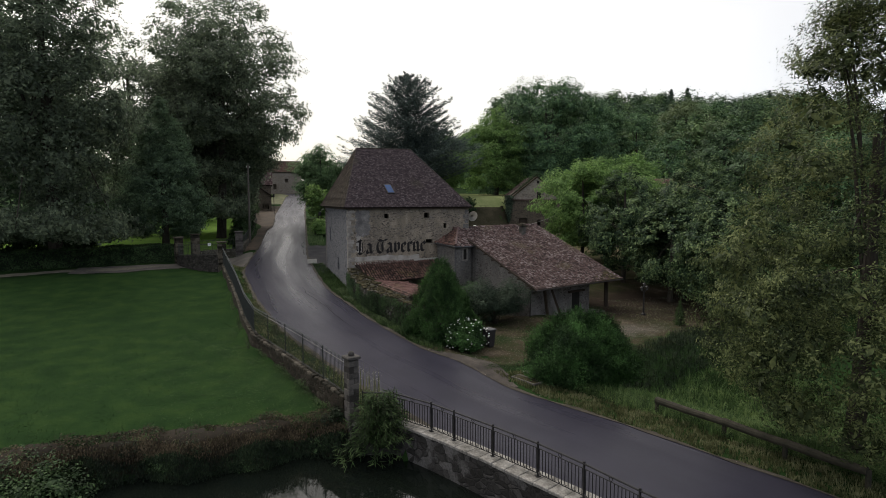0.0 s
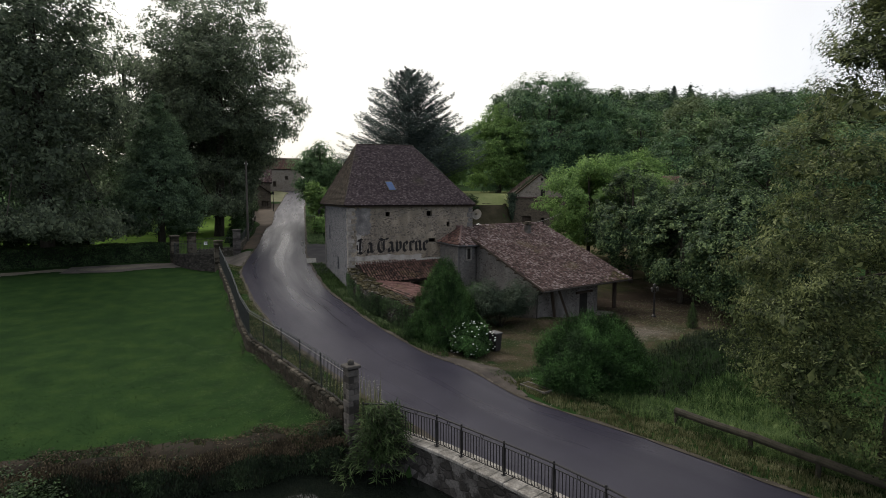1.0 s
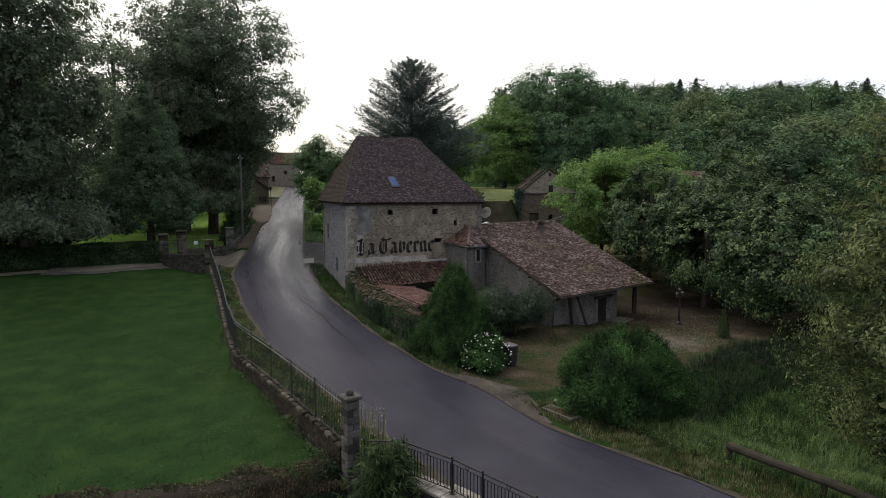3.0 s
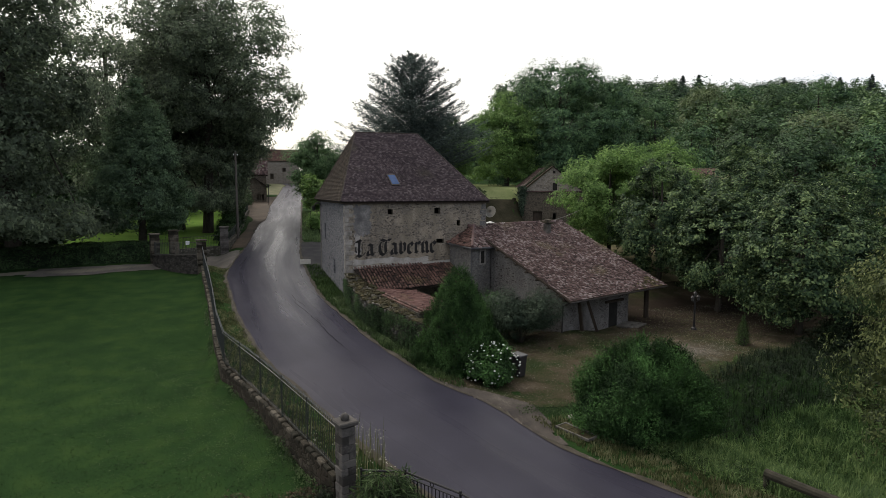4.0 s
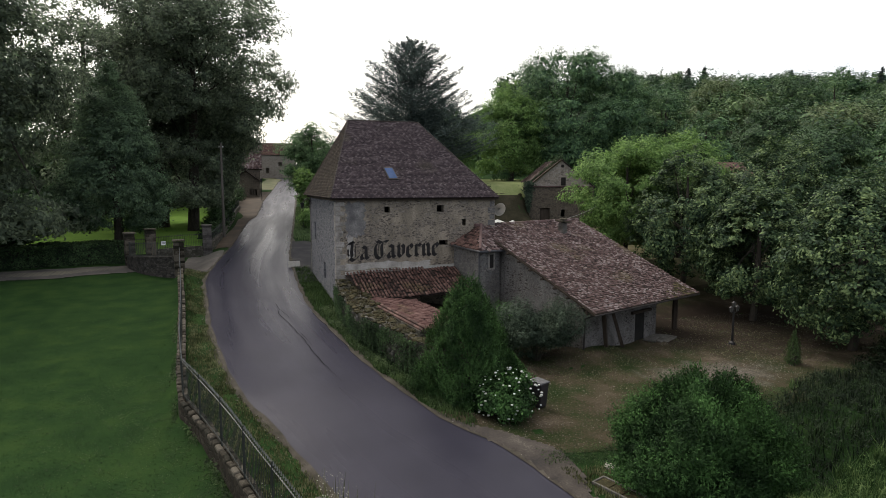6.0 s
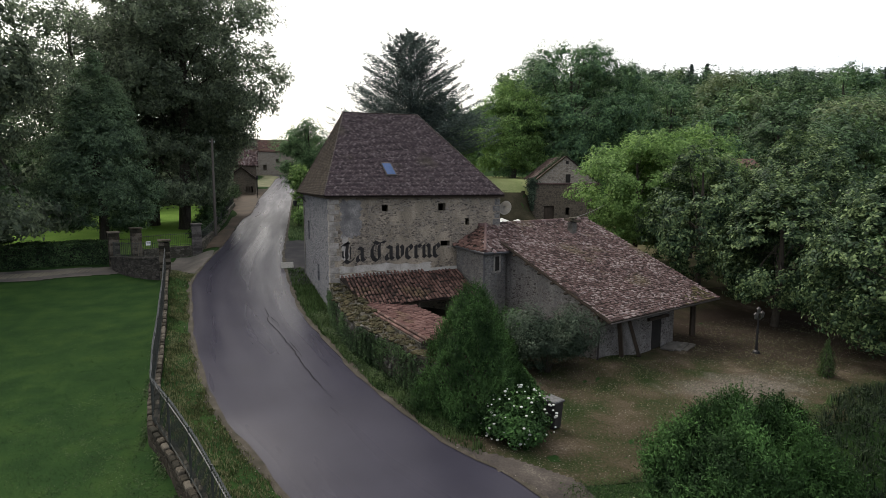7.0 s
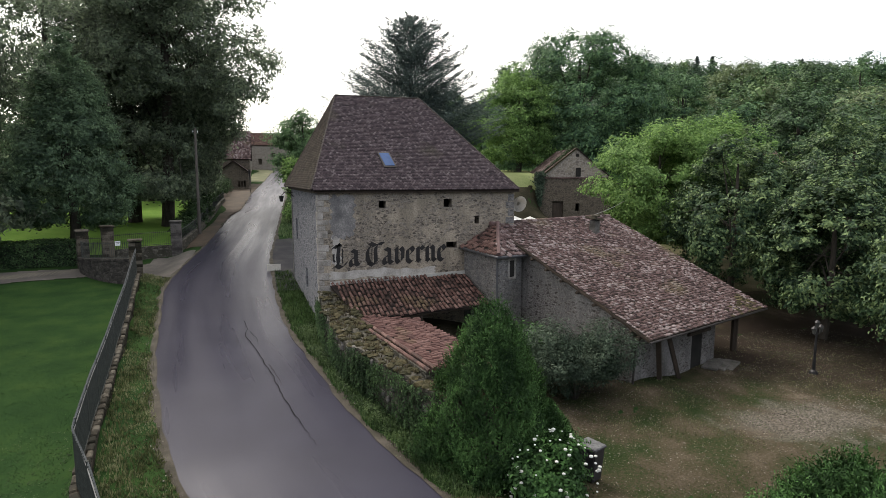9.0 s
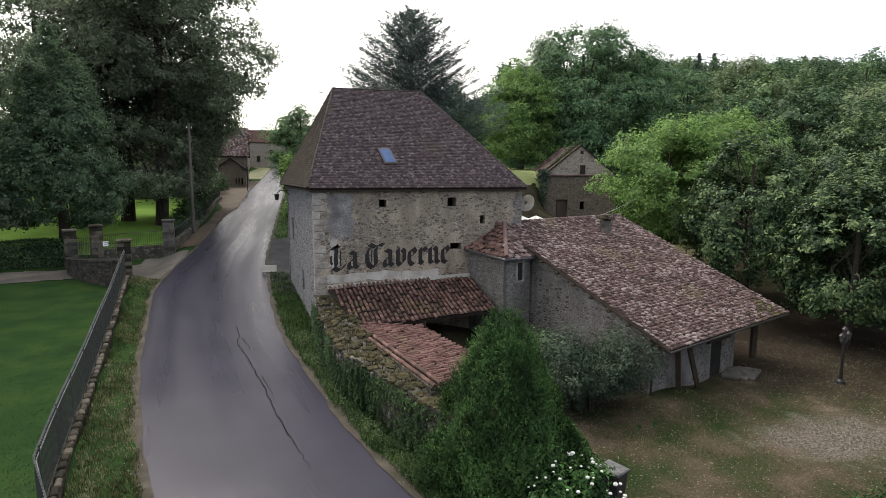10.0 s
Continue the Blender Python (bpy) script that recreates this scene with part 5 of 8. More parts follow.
def crown_cards(lobes, per, size, slim=0.5, drop=0.0, floor=None, spray=14, core=6, heart=None, jitter=0.28):
    """Leaves in sprays over each lobe, broken and ragged, round a few broad inner leaves that close its heart."""
    cs, rs = lobes
    C, N, S = [], [], []
    for c, r in zip(cs, rs):
        k = max(4, int(per / spray * (r[0] / rs[:, 0].mean()) ** 2))
        d = ball_points(k)
        d[:, 2] = np.where(d[:, 2] < -0.2, d[:, 2] * 0.5, d[:, 2])
        rad = 0.60 + 0.52 * rng.random(k) ** 0.8
        p = np.repeat(c + d * rad[:, None] * r, spray, 0)
        dd = np.repeat(d, spray, 0)
        up = np.abs(rng.normal(0, 0.5, (len(p), 1)))
        off = rng.normal(0, 1, (len(p), 3)) * (0.11 * r[0] + 0.55 * size) * np.array((1, 1, 0.75))
        C.append(p + off + (dd + np.array((0, 0, 0.5))) * up * (0.13 * r[0]))
        face = dd * 0.75 + np.array((0, 0, 0.5))
        if heart is not None:
            out = (c - heart) / (np.linalg.norm(c - heart) + 1e-6)
            face = dd * 0.6 + out * 0.45 + np.array((0, 0, 0.35))
        N.append(face + rng.normal(0, 0.75 * jitter, dd.shape))
        S.append(size * rng.uniform(0.65, 1.3, len(p)))
        if core:
            d = ball_points(core)
            C.append(c + d * r * rng.uniform(0.15, 0.66, (core, 1)))
            N.append(d + np.array((0, 0, 0.2)))
            S.append(r[0] * rng.uniform(0.16, 0.28, core))
    C, N, S = np.vstack(C), np.vstack(N), np.concatenate(S)
    if floor is not None:
        ok = C[:, 2] > floor
        C, N, S = C[ok], N[ok], S[ok]
    return leaf_cards(C, N, S, slim, jitter=jitter)


def trunk_mesh(base, top, r, limbs, seg=9):
    bm = bmesh.new()
    base, top = Vector(base), Vector(top)
    pts = [base + (top - base) * t + Vector((0.12 * math.sin(t * 5), 0.12 * math.cos(t * 4), 0)) for t in (-0.05, 0.03, 0.2, 0.45, 0.7, 1.0)]
    add_tube(bm, pts, [r * 1.5, r * 1.1, r * 0.95, r * 0.8, r * 0.6, r * 0.3], seg)
    for c in limbs:
        c = Vector(c)
        t = rng.uniform(0.35, 0.85)
        s = base + (top - base) * t
        mid = s.lerp(c, 0.5) + Vector((0, 0, 0.08 * (c - s).length))
        add_tube(bm, [s, mid, c], [r * 0.42 * (1.1 - t), r * 0.25 * (1.2 - t), r * 0.07], 5)
    return bm


def tree(name, base, height, spread, crown_low, lobes, lobe, per, leaf, material, label, category="tree", trunk_r=0.3, squash=0.8, group="", lean=(0, 0), slim=0.5, skin=0.5, cone=0.0, core=6, skirt=0, east=None, spray=14, profile=None, jitter=0.28):
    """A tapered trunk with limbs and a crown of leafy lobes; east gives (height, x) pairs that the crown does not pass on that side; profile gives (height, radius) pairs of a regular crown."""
    z = gz(*base)
    ob = thing(name, (base[0], base[1], z), label, category, group)
    mid = (base[0] + lean[0], base[1] + lean[1], z + (crown_low + height) / 2)
    L = lobes_in(mid, (max(0.3, spread - lobe * 0.7), max(0.3, spread - lobe * 0.7), max(0.3, (height - crown_low) / 2 - lobe * 0.6)), lobes, lobe, squash, skin, cone)
    if profile:
        hs, ws = zip(*profile)
        grid = np.linspace(hs[0], hs[-1], 200)
        wide = np.interp(grid, hs, ws)
        hh = rng.choice(grid, lobes, p=(wide + 1.6) / (wide + 1.6).sum())
        az = rng.uniform(0, math.tau, lobes)
        sz = lobe * rng.uniform(0.6, 1.3, lobes) * np.clip(np.interp(hh, hs, ws) / 2.4, 0.5, 1.0)
        rr = np.maximum(0, np.interp(hh, hs, ws) - 0.75 * sz) * (skin + (1 - skin) * rng.random(lobes) ** 0.6)
        L = (np.stack([mid[0] + rr * np.cos(az), mid[1] + rr * np.sin(az), z + hh], 1), np.stack([sz, sz, sz * squash], 1))
    if skirt:
        az = rng.uniform(0, math.tau, skirt)
        rr = spread * rng.uniform(0.45, 0.88, skirt)
        ring = np.stack([mid[0] + rr * np.cos(az), mid[1] + rr * np.sin(az), z + crown_low + lobe * rng.uniform(0.75, 1.4, skirt)], 1)
        sz = lobe * rng.uniform(0.6, 1.1, skirt)
        L = (np.vstack([L[0], ring]), np.vstack([L[1], np.stack([sz, sz, sz * squash], 1)]))
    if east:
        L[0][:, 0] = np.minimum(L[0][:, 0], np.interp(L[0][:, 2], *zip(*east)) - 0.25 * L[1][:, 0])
    limbs = L[0][rng.permutation(len(L[0]))[:min(14, lobes)]]
    part("trunk", trunk_mesh((*base, z - 0.3), (mid[0], mid[1], z + height * (0.66 if profile else 0.8)), trunk_r, limbs), M_BARK, ob)
    V, Q = crown_cards(L, per, leaf, slim, floor=z + min(crown_low, 0.2) - 0.1 if crown_low < 1 else None, core=core, spray=spray, heart=np.array((mid[0], mid[1], z + 0.45 * (crown_low + height))), jitter=jitter)
    part("crown", quadmesh("crown", V, Q), material, ob)
    return ob


def fir(name, base, height, spread, low, material, label, rows=26, droop=0.25, up=0.0, size=0.42, dense=1.0):
    """A conifer with tiers of branches."""
    z = gz(*base)
    ob = thing(name, (base[0], base[1], z), label, "tree")
    part("trunk", tube([(*base, z - 0.3), (*base, z + height * 0.5), (*base, z + height * 0.97)], [0.5, 0.3, 0.05], 8), M_BARK, ob)
    C, A = [], []
    for i in range(rows):
        t = i / (rows - 1)
        h = low + (height - low) * t
        reach = spread * (1 - t) ** 0.72 * rng.uniform(0.9, 1.06) + 0.25
        nb = int(12 + 14 * (1 - t))
        for k in range(nb):
            az = rng.uniform(0, math.tau)
            ln = reach * rng.uniform(0.6, 1.02)
            d = np.array((math.cos(az), math.sin(az), 0))
            m = int((20 + ln * 26) * dense)
            s = rng.random(m) ** 0.7
            side = np.array((-d[1], d[0], 0))
            p = np.array((base[0], base[1], z + h)) + d * (s * ln)[:, None] + side * (rng.normal(0, 0.17, m) * ln * (1.2 - s))[:, None]
            p[:, 2] += (up + 0.35 * t) * s * ln - droop * s ** 2 * ln * 0.6 + rng.normal(0, 0.13, m)
            C.append(p)
            A.append(np.tile(d + np.array((0, 0, up - droop * 0.5)), (m, 1)))
    C, A = np.vstack(C), np.vstack(A)
    V, Q = leaf_cards(C, np.tile((0, 0, 1.0), (len(C), 1)), size * rng.uniform(0.6, 1.3, len(C)), 0.3, A, 0.12)
    part("crown", quadmesh("crown", V, Q), material, ob)
    return ob


def bush(name, centre, radii, n, leaf, material, label, slim=0.4, upward=0.0, group="", category="bush", cone=0.0, stems=True, ragged=0.0):
    """A dense shrub; cone narrows it towards its top."""
    z = gz(centre[0], centre[1])
    ob = thing(name, (centre[0], centre[1], z), label, category, group)
    c = np.array((centre[0], centre[1], z))
    d = ball_points(n)
    d[:, 2] = np.abs(d[:, 2]) ** (0.8 if cone else 1.0)
    az, t = np.arctan2(d[:, 1], d[:, 0]), rng.random(n) ** (0.85 if not cone else 1.0)
    prof = np.where(cone > 0, (1 - t ** 1.25) ** 0.75 * (0.82 + 0.24 * np.minimum(1, t * 4)), np.sqrt(np.clip(1 - (2 * t - 0.85) ** 2 / 1.4, 0.02, 1)))
    if ragged:
        t = t * (1 + ragged * (np.sin(az * 3 + 0.6) * 0.5 + np.sin(az * 7 + 2) * 0.5))
    lump = 1 + ragged * np.sin(az * 5 + t * 9) + 0.10 * np.sin(az * 3 + t * 5) + 0.09 * np.sin(az * 7 + t * 11 + 1) + 0.06 * np.sin(az * 13 - t * 23)
    rad = prof * lump * (0.78 + 0.28 * rng.random(n))
    p = c + np.stack([np.cos(az) * rad * radii[0], np.sin(az) * rad * radii[1], t * radii[2]], 1)
    nrm = np.stack([np.cos(az), np.sin(az), np.full(n, 0.35)], 1)
    along = None if not upward else nrm * (1 - upward) + np.array((0, 0, upward))
    V, Q = leaf_cards(p, nrm if not upward else rng.normal(0, 1, (n, 3)), leaf * rng.uniform(0.7, 1.3, n), slim, along)
    inner = rng.permutation(n)[:500]
    pi = c + (p[inner] - c) * np.array((0.78, 0.78, 0.9))
    Vi, Qi = leaf_cards(pi, nrm[inner], radii[0] * rng.uniform(0.10, 0.17, len(inner)), 0.5)
    V, Q = np.vstack([V, Vi]), np.vstack([Q, Qi + len(V)])
    part("foliage", quadmesh("foliage", V, Q), material, ob)
    if stems:
        bm = bmesh.new()
        for k in range(7):
            a = k * 0.9
            add_tube(bm, [c + np.array((0.1 * math.cos(a), 0.1 * math.sin(a), -0.15)), c + np.array((radii[0] * 0.5 * math.cos(a), radii[1] * 0.5 * math.sin(a), radii[2] * 0.7))], [0.05, 0.015], 5)
        part("branchwork", bm, M_BARK, ob)
    return ob


def shrub(name, centre, radii, n, leaf, material, label, slim=0.5, group="", category="bush"):
    """A loose shrub of overlapping leafy lobes."""
    z = gz(centre[0], centre[1])
    ob = thing(name, (centre[0], centre[1], z), label, category, group)
    r = (radii[0] + radii[1]) / 2
    k = 22
    c, rr = lobes_in((centre[0], centre[1], z + radii[2] * 0.48), (radii[0] * 0.72, radii[1] * 0.72, radii[2] * 0.40), k, r * 0.36, 0.95, 0.35)
    V, Q = crown_cards((c, rr), n / k, leaf, slim, floor=z - 0.05, spray=12)
    part("foliage", quadmesh("foliage", V, Q), material, ob)
    bm = bmesh.new()
    for p in c[:8]:
        add_tube(bm, [(centre[0], centre[1], z - 0.1), (centre[0] * 0.5 + p[0] * 0.5, centre[1] * 0.5 + p[1] * 0.5, z + (p[2] - z) * 0.6), tuple(p)], [0.05, 0.03, 0.01], 5)
    part("branchwork", bm, M_BARK, ob)
    return ob


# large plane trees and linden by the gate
# east limits read from the crown outline seen along the camera path
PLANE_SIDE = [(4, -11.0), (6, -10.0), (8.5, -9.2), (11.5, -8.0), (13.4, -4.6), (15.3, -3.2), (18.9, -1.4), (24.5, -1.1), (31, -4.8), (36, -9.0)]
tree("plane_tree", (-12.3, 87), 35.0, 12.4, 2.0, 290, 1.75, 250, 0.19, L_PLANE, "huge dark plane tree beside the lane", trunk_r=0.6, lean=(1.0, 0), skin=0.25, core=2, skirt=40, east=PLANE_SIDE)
tree("plane_tree", (-16.0, 90), 30, 7.2, 2.0, 140, 1.6, 280, 0.19, L_PLANE, "tall dark plane tree beside the meadow", trunk_r=0.65, skin=0.25, core=0, skirt=36)
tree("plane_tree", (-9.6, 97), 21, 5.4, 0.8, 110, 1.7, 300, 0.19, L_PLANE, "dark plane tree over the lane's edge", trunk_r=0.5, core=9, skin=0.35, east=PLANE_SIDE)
tree("linden_tree", (-17.4, 73.7), 17.6, 5.8, 2.6, 230, 1.15, 330, 0.11, L_LINDEN, "dense dark linden tree behind the hedge", trunk_r=0.42, skin=0.5, core=10, squash=0.9,
     profile=[(2.5, 3.8), (3.2, 5.2), (4.8, 5.7), (7.5, 4.9), (10.1, 3.9), (14.4, 2.1), (16.6, 1.0), (17.5, 0.4)])
tree("park_tree", (-26.5, 67.5), 34, 8.6, 1.8, 170, 1.9, 260, 0.19, L_PLANE, "tall shady park tree with low boughs", trunk_r=0.6, skin=0.35, core=10, skirt=60)
tree("park_tree", (-35, 76), 33, 9.4, 0.6, 110, 2.5, 200, 0.26, L_LINDEN, "tall shady park tree", trunk_r=0.6, skirt=30)
tree("park_tree", (-24.5, 95), 29, 7.4, 1.8, 110, 1.7, 200, 0.22, L_PLANE, "shady tree at the meadow's end", trunk_r=0.5)
tree("park_tree", (-18, 112), 13, 7.0, 1.2, 50, 2.4, 160, 0.30, L_PLANE, "shady tree at the meadow's end", trunk_r=0.5)
tree("park_tree", (-42, 108), 26, 10.0, 2.0, 70, 2.8, 120, 0.34, L_LINDEN, "shady tree at the meadow's end", trunk_r=0.5)
for x, y, r, h in ((-25.2, 70.4, 1.9, 4.3), (-27.5, 70.3, 2.6, 5.0), (-31.5, 70.0, 2.6, 5.4), (-36, 69.4, 3.0, 5.6), (-41, 68.6, 3.0, 6.0)):
    shrub("laurel_bush", (x, y), (r, r * 0.8, h), 6000, 0.17, L_HEDGE, "tall dark laurel bush behind the hedge", slim=0.5, group="laurels behind the hedge")
# beyond the tavern
tree("lane_tree", (3.6, 110), 14.4, 5.6, 1.0, 90, 1.3, 290, 0.15, L_LANE, "round green tree beside the lane", trunk_r=0.3, core=14)
shrub("lane_bush", (1.9, 97), (2.2, 2.2, 7.0), 6000, 0.17, L_WALNUT, "tall light green bush behind the tavern", slim=0.5)
shrub("lane_bush", (0.9, 84), (1.2, 2.4, 2.0), 4000, 0.12, L_WALNUT, "light green bush behind the tavern", slim=0.5)
fir("cedar_tree", (15.7, 92), 18.9, 12.6, 0.3, L_FIR, "broad blue-black conifer with spreading boughs", 36, 0.0, 0.42, 0.19, 0.95)
tree("oak_tree", (43, 98), 23.0, 12.5, 0.6, 215, 2.1, 360, 0.17, L_OAK, "wide oak at the wood's edge", trunk_r=0.6, skin=0.5, skirt=24, jitter=0.16, core=16)
tree("oak_tree", (32.5, 96), 15, 6.3, 0.5, 80, 1.5, 290, 0.16, L_WALNUT, "light green oak at the wood's edge", trunk_r=0.4, skirt=22)
tree("oak_tree", (59, 106), 21.5, 6.8, 1.0, 76, 1.9, 360, 0.18, L_OAK, "oak at the wood's edge", trunk_r=0.4, skin=0.5, jitter=0.16, core=16)
tree("oak_tree", (27, 114), 15, 6.5, 1.0, 70, 1.7, 220, 0.19, L_WOODS, "green tree behind the grass bank", trunk_r=0.4)
tree("oak_tree", (23.5, 97), 8, 4.2, 0.3, 44, 1.2, 260, 0.14, L_WALNUT, "light green young tree above the grass bank", trunk_r=0.25)
for x, y, h, s_, m in ((66.5, 104, 18.6, 4.6, L_OAK), (78.5, 104, 17.2, 7.0, L_OLIVE), (88, 108, 17.5, 5.5, L_OAK), (98, 106, 17, 6.5, L_WOODS), (60, 86, 14, 6, L_OAK), (72, 86, 13, 6, L_WOODS), (109, 106, 18, 7, L_OAK),
                       (84, 84, 13, 6, L_OLIVE), (96, 90, 13, 6.5, L_WOODS), (66, 72, 12, 6, L_WOODS), (78, 70, 13, 6.5, L_OAK), (90, 72, 13, 6.5, L_WOODS), (104, 92, 14, 7, L_WOODS)):
    tree("woodland_tree", (x, y), h, s_, 0.6, 36, 1.8, 270, 0.21, m, "leafy tree at the foot of the wooded hill", trunk_r=0.35, skin=0.7, jitter=0.16, core=14, group="wood edge trees")
tree("walnut_tree", (27.7, 58.8), 11.8, 5.6, 1.3, 110, 1.05, 380, 0.13, L_WALNUT, "bright green walnut tree behind the shed", trunk_r=0.22, squash=0.8, skin=0.6, skirt=12)
tree("walnut_tree", (34.6, 60), 12.4, 5.6, 2.2, 90, 1.15, 400, 0.13, L_WALNUT, "bright green walnut tree behind the shed", trunk_r=0.3)
for x, y, h, s_, per_ in ((27.7, 50.8, 11.6, 4.5, 430), (27.6, 43.6, 9.6, 4.0, 430), (33, 47.0, 13.2, 5.2, 360), (27.2, 36.2, 9.8, 4.6, 430), (39, 53, 12.6, 5.4, 200), (37.5, 42, 11, 5.0, 200), (36, 34, 9.5, 4.4, 180)):
    tree("lime_tree", (x, y), h, s_, 0.9, 135, 0.78, per_ * 0.55, 0.115, L_LIME, "leafy dark green lime tree by the yard", trunk_r=0.22, group="yard trees", cone=0.75, squash=1.45, skin=0.7, jitter=0.2, core=14)
tree("near_tree", (14.9, 17.0), 18.5, 6.0, 1.3, 330, 0.95, 470, 0.064, L_ASH, "big loose-branched tree on the stream bank", trunk_r=0.34, lean=(-0.7, -0.6), squash=0.62, skin=0.5, core=14, spray=24, slim=0.36, jitter=0.22,
     profile=[(1.5, 3.2), (2.6, 5.0), (4.1, 5.9), (6.8, 5.8), (8.5, 5.3), (10.2, 4.9), (11.9, 4.6), (12.9, 4.0), (14.1, 3.2), (15.8, 2.6), (17.3, 1.8), (18.8, 0.6)])

# woods on the hillside
WOODS_TONES = [leaf_mat("wood_leaves_dark", (0.021, 0.043, 0.024), (0.034, 0.066, 0.033), (0.062, 0.108, 0.048), 0.22), L_WOODS,
               leaf_mat("wood_leaves_light", (0.060, 0.104, 0.040), (0.094, 0.152, 0.055), (0.152, 0.222, 0.082), 0.25)]
groves = [([], [], [0]) for _ in WOODS_TONES]
bm = bmesh.new()
count = 0
for k in range(1800):
    x, y = rng.uniform(45, 330), rng.uniform(55, 330)
    dep = 0.29 * (x + 6) + 0.957 * y
    if dep < 98 or dep > 290 or count >= 330 or x < 0.22 * y + 40 or x > 0.95 * dep:
        continue
    h = rng.uniform(8.5, 15.5)
    w = rng.uniform(3.2, 5.6)
    z = gz(x, y)
    L = lobes_in((x, y, z + h * 0.55), (w * 0.9, w * 0.9, h * 0.42), 10, w * 0.52, 0.9, 0.62)
    V, Q = crown_cards(L, 64 if dep < 170 else 40, 0.24 + dep * 0.0012, spray=5, core=8, heart=np.array((x, y, z + h * 0.4)), jitter=0.15)
    g_ = groves[rng.integers(0, 3)]
    g_[0].append(V)
    g_[1].append(Q + g_[2][0])
    g_[2][0] += len(V)
    add_tube(bm, [(x, y, z - 0.5), (x, y, z + h * 0.6)], [0.3, 0.12], 5)
    count += 1
woods = thing("hill_woods", (150, 200, gz(150, 200)), "mixed green woods covering the hillside", "woods", kind="stuff")
for g_, m in zip(groves, WOODS_TONES):
    part("crowns", quadmesh("crowns", np.vstack(g_[0]), np.vstack(g_[1])), m, woods)
part("trunks", bm, M_BARK, woods)
for x, y, h in ((172, 217, 13), (205, 205, 12), (230, 200, 12), (262, 190, 13), (150, 200, 12), (215, 175, 14)):
    fir("hill_fir", (x, y), h + 3, 3.2, 2, L_FIR, "dark fir standing above the hill woods", 20, 0.2, 0.3, 0.55, 0.22)
# far trees along the lane and behind the house
V_all, Q_all, nv = [], [], 0
for k in range(60):
    x, y = rng.uniform(-70, 60), rng.uniform(225, 300)
    if k > 26:
        x, y = rng.uniform(14, 62), rng.uniform(118, 150)
    if k > 40:
        x, y = rng.uniform(-80, -16), rng.uniform(120, 142)
    z, h = gz(x, y), rng.uniform(6, 9) if k <= 26 else rng.uniform(10, 14)
    L = lobes_in((x, y, z + h * 0.5), (4, 4, h * 0.42), 10, 2.4, 0.9, 0.4)
    V, Q = crown_cards(L, 36, 0.65, core=6)
    V_all.append(V)
    Q_all.append(Q + nv)
    nv += len(V)
solid("far_woods", quadmesh("far_woods", np.vstack(V_all), np.vstack(Q_all)), L_WOODS, "hazy far trees along the ridge", "woods", "", "stuff")

# shrubs in the yard
def feathered(name, at, radii, sprays, length, leaf, material, label, pointed=True):
    """An evergreen clad in feathery upward sprays: a cone, or else a rounded mound, with an uneven skin over a dark twiggy heart."""
    root = np.array((at[0], at[1], gz(*at)))
    ob = thing(name, root, label, "bush")
    t = 1 - np.sqrt(1 - rng.random(sprays)) if pointed else rng.random(sprays) ** 0.85
    az = rng.uniform(0, math.tau, sprays)
    prof = (1 - t) ** 0.78 * (0.82 + 0.18 * np.minimum(1, t * 6)) if pointed else np.sqrt(np.clip(1 - t ** 2.2, 0.0, 1)) * (0.86 + 0.14 * np.minimum(1, t * 4))
    lump = 1 + 0.08 * np.sin(az * 3 + t * 5 + at[0]) + 0.08 * np.sin(az * 5 - t * 9) + 0.07 * np.sin(az * 9 + t * 17)
    reach = prof * lump * (0.84 + 0.18 * rng.random(sprays))
    top = 1 + (0.0 if pointed else 0.12) * np.sin(az * 5 + 1.0) * t
    out_ = np.stack([np.cos(az), np.sin(az), np.zeros(sprays)], 1)
    p = root + np.stack([out_[:, 0] * reach * radii[0], out_[:, 1] * reach * radii[1], t * radii[2] * top], 1)
    axis = out_ * (0.5 if pointed else 0.62) + np.array((0, 0, 0.8)) + rng.normal(0, 0.22, (sprays, 3))
    axis /= np.linalg.norm(axis, axis=1)[:, None]
    ln = length * rng.uniform(0.6, 1.3, sprays)
    per = 9
    s_ = np.tile(np.linspace(0, 1, per), sprays)
    P = np.repeat(p, per, 0) + np.repeat(axis * ln[:, None], per, 0) * s_[:, None] + rng.normal(0, 1, (sprays * per, 3)) * (0.16 * length * (1.1 - s_))[:, None]
    A = np.repeat(axis, per, 0) + rng.normal(0, 0.25, (sprays * per, 3))
    N = np.repeat(out_ + np.array((0, 0, 0.5)), per, 0) + rng.normal(0, 0.5, (sprays * per, 3))
    V, Q = leaf_cards(P, N, leaf * rng.uniform(0.7, 1.3, len(P)) * (1.15 - 0.4 * s_), 0.3, A)
    k = rng.permutation(sprays)[:900]
    Vi, Qi = leaf_cards(root + (p[k] - root) * np.array((0.80, 0.80, 0.92)), out_[k], rng.uniform(0.10, 0.20, len(k)), 0.5)
    part("foliage", quadmesh("foliage", np.vstack([V, Vi]), np.vstack([Q, Qi + len(V)])), material, ob)
    bm = bmesh.new()
    for k in range(7):
        a = k * 0.9
        add_tube(bm, [tuple(root + np.array((0.1 * math.cos(a), 0.1 * math.sin(a), -0.15))), tuple(root + np.array((radii[0] * 0.35 * math.cos(a), radii[1] * 0.35 * math.sin(a), radii[2] * 0.6)))], [0.06, 0.015], 5)
    part("branchwork", bm, M_BARK, ob)
    return ob


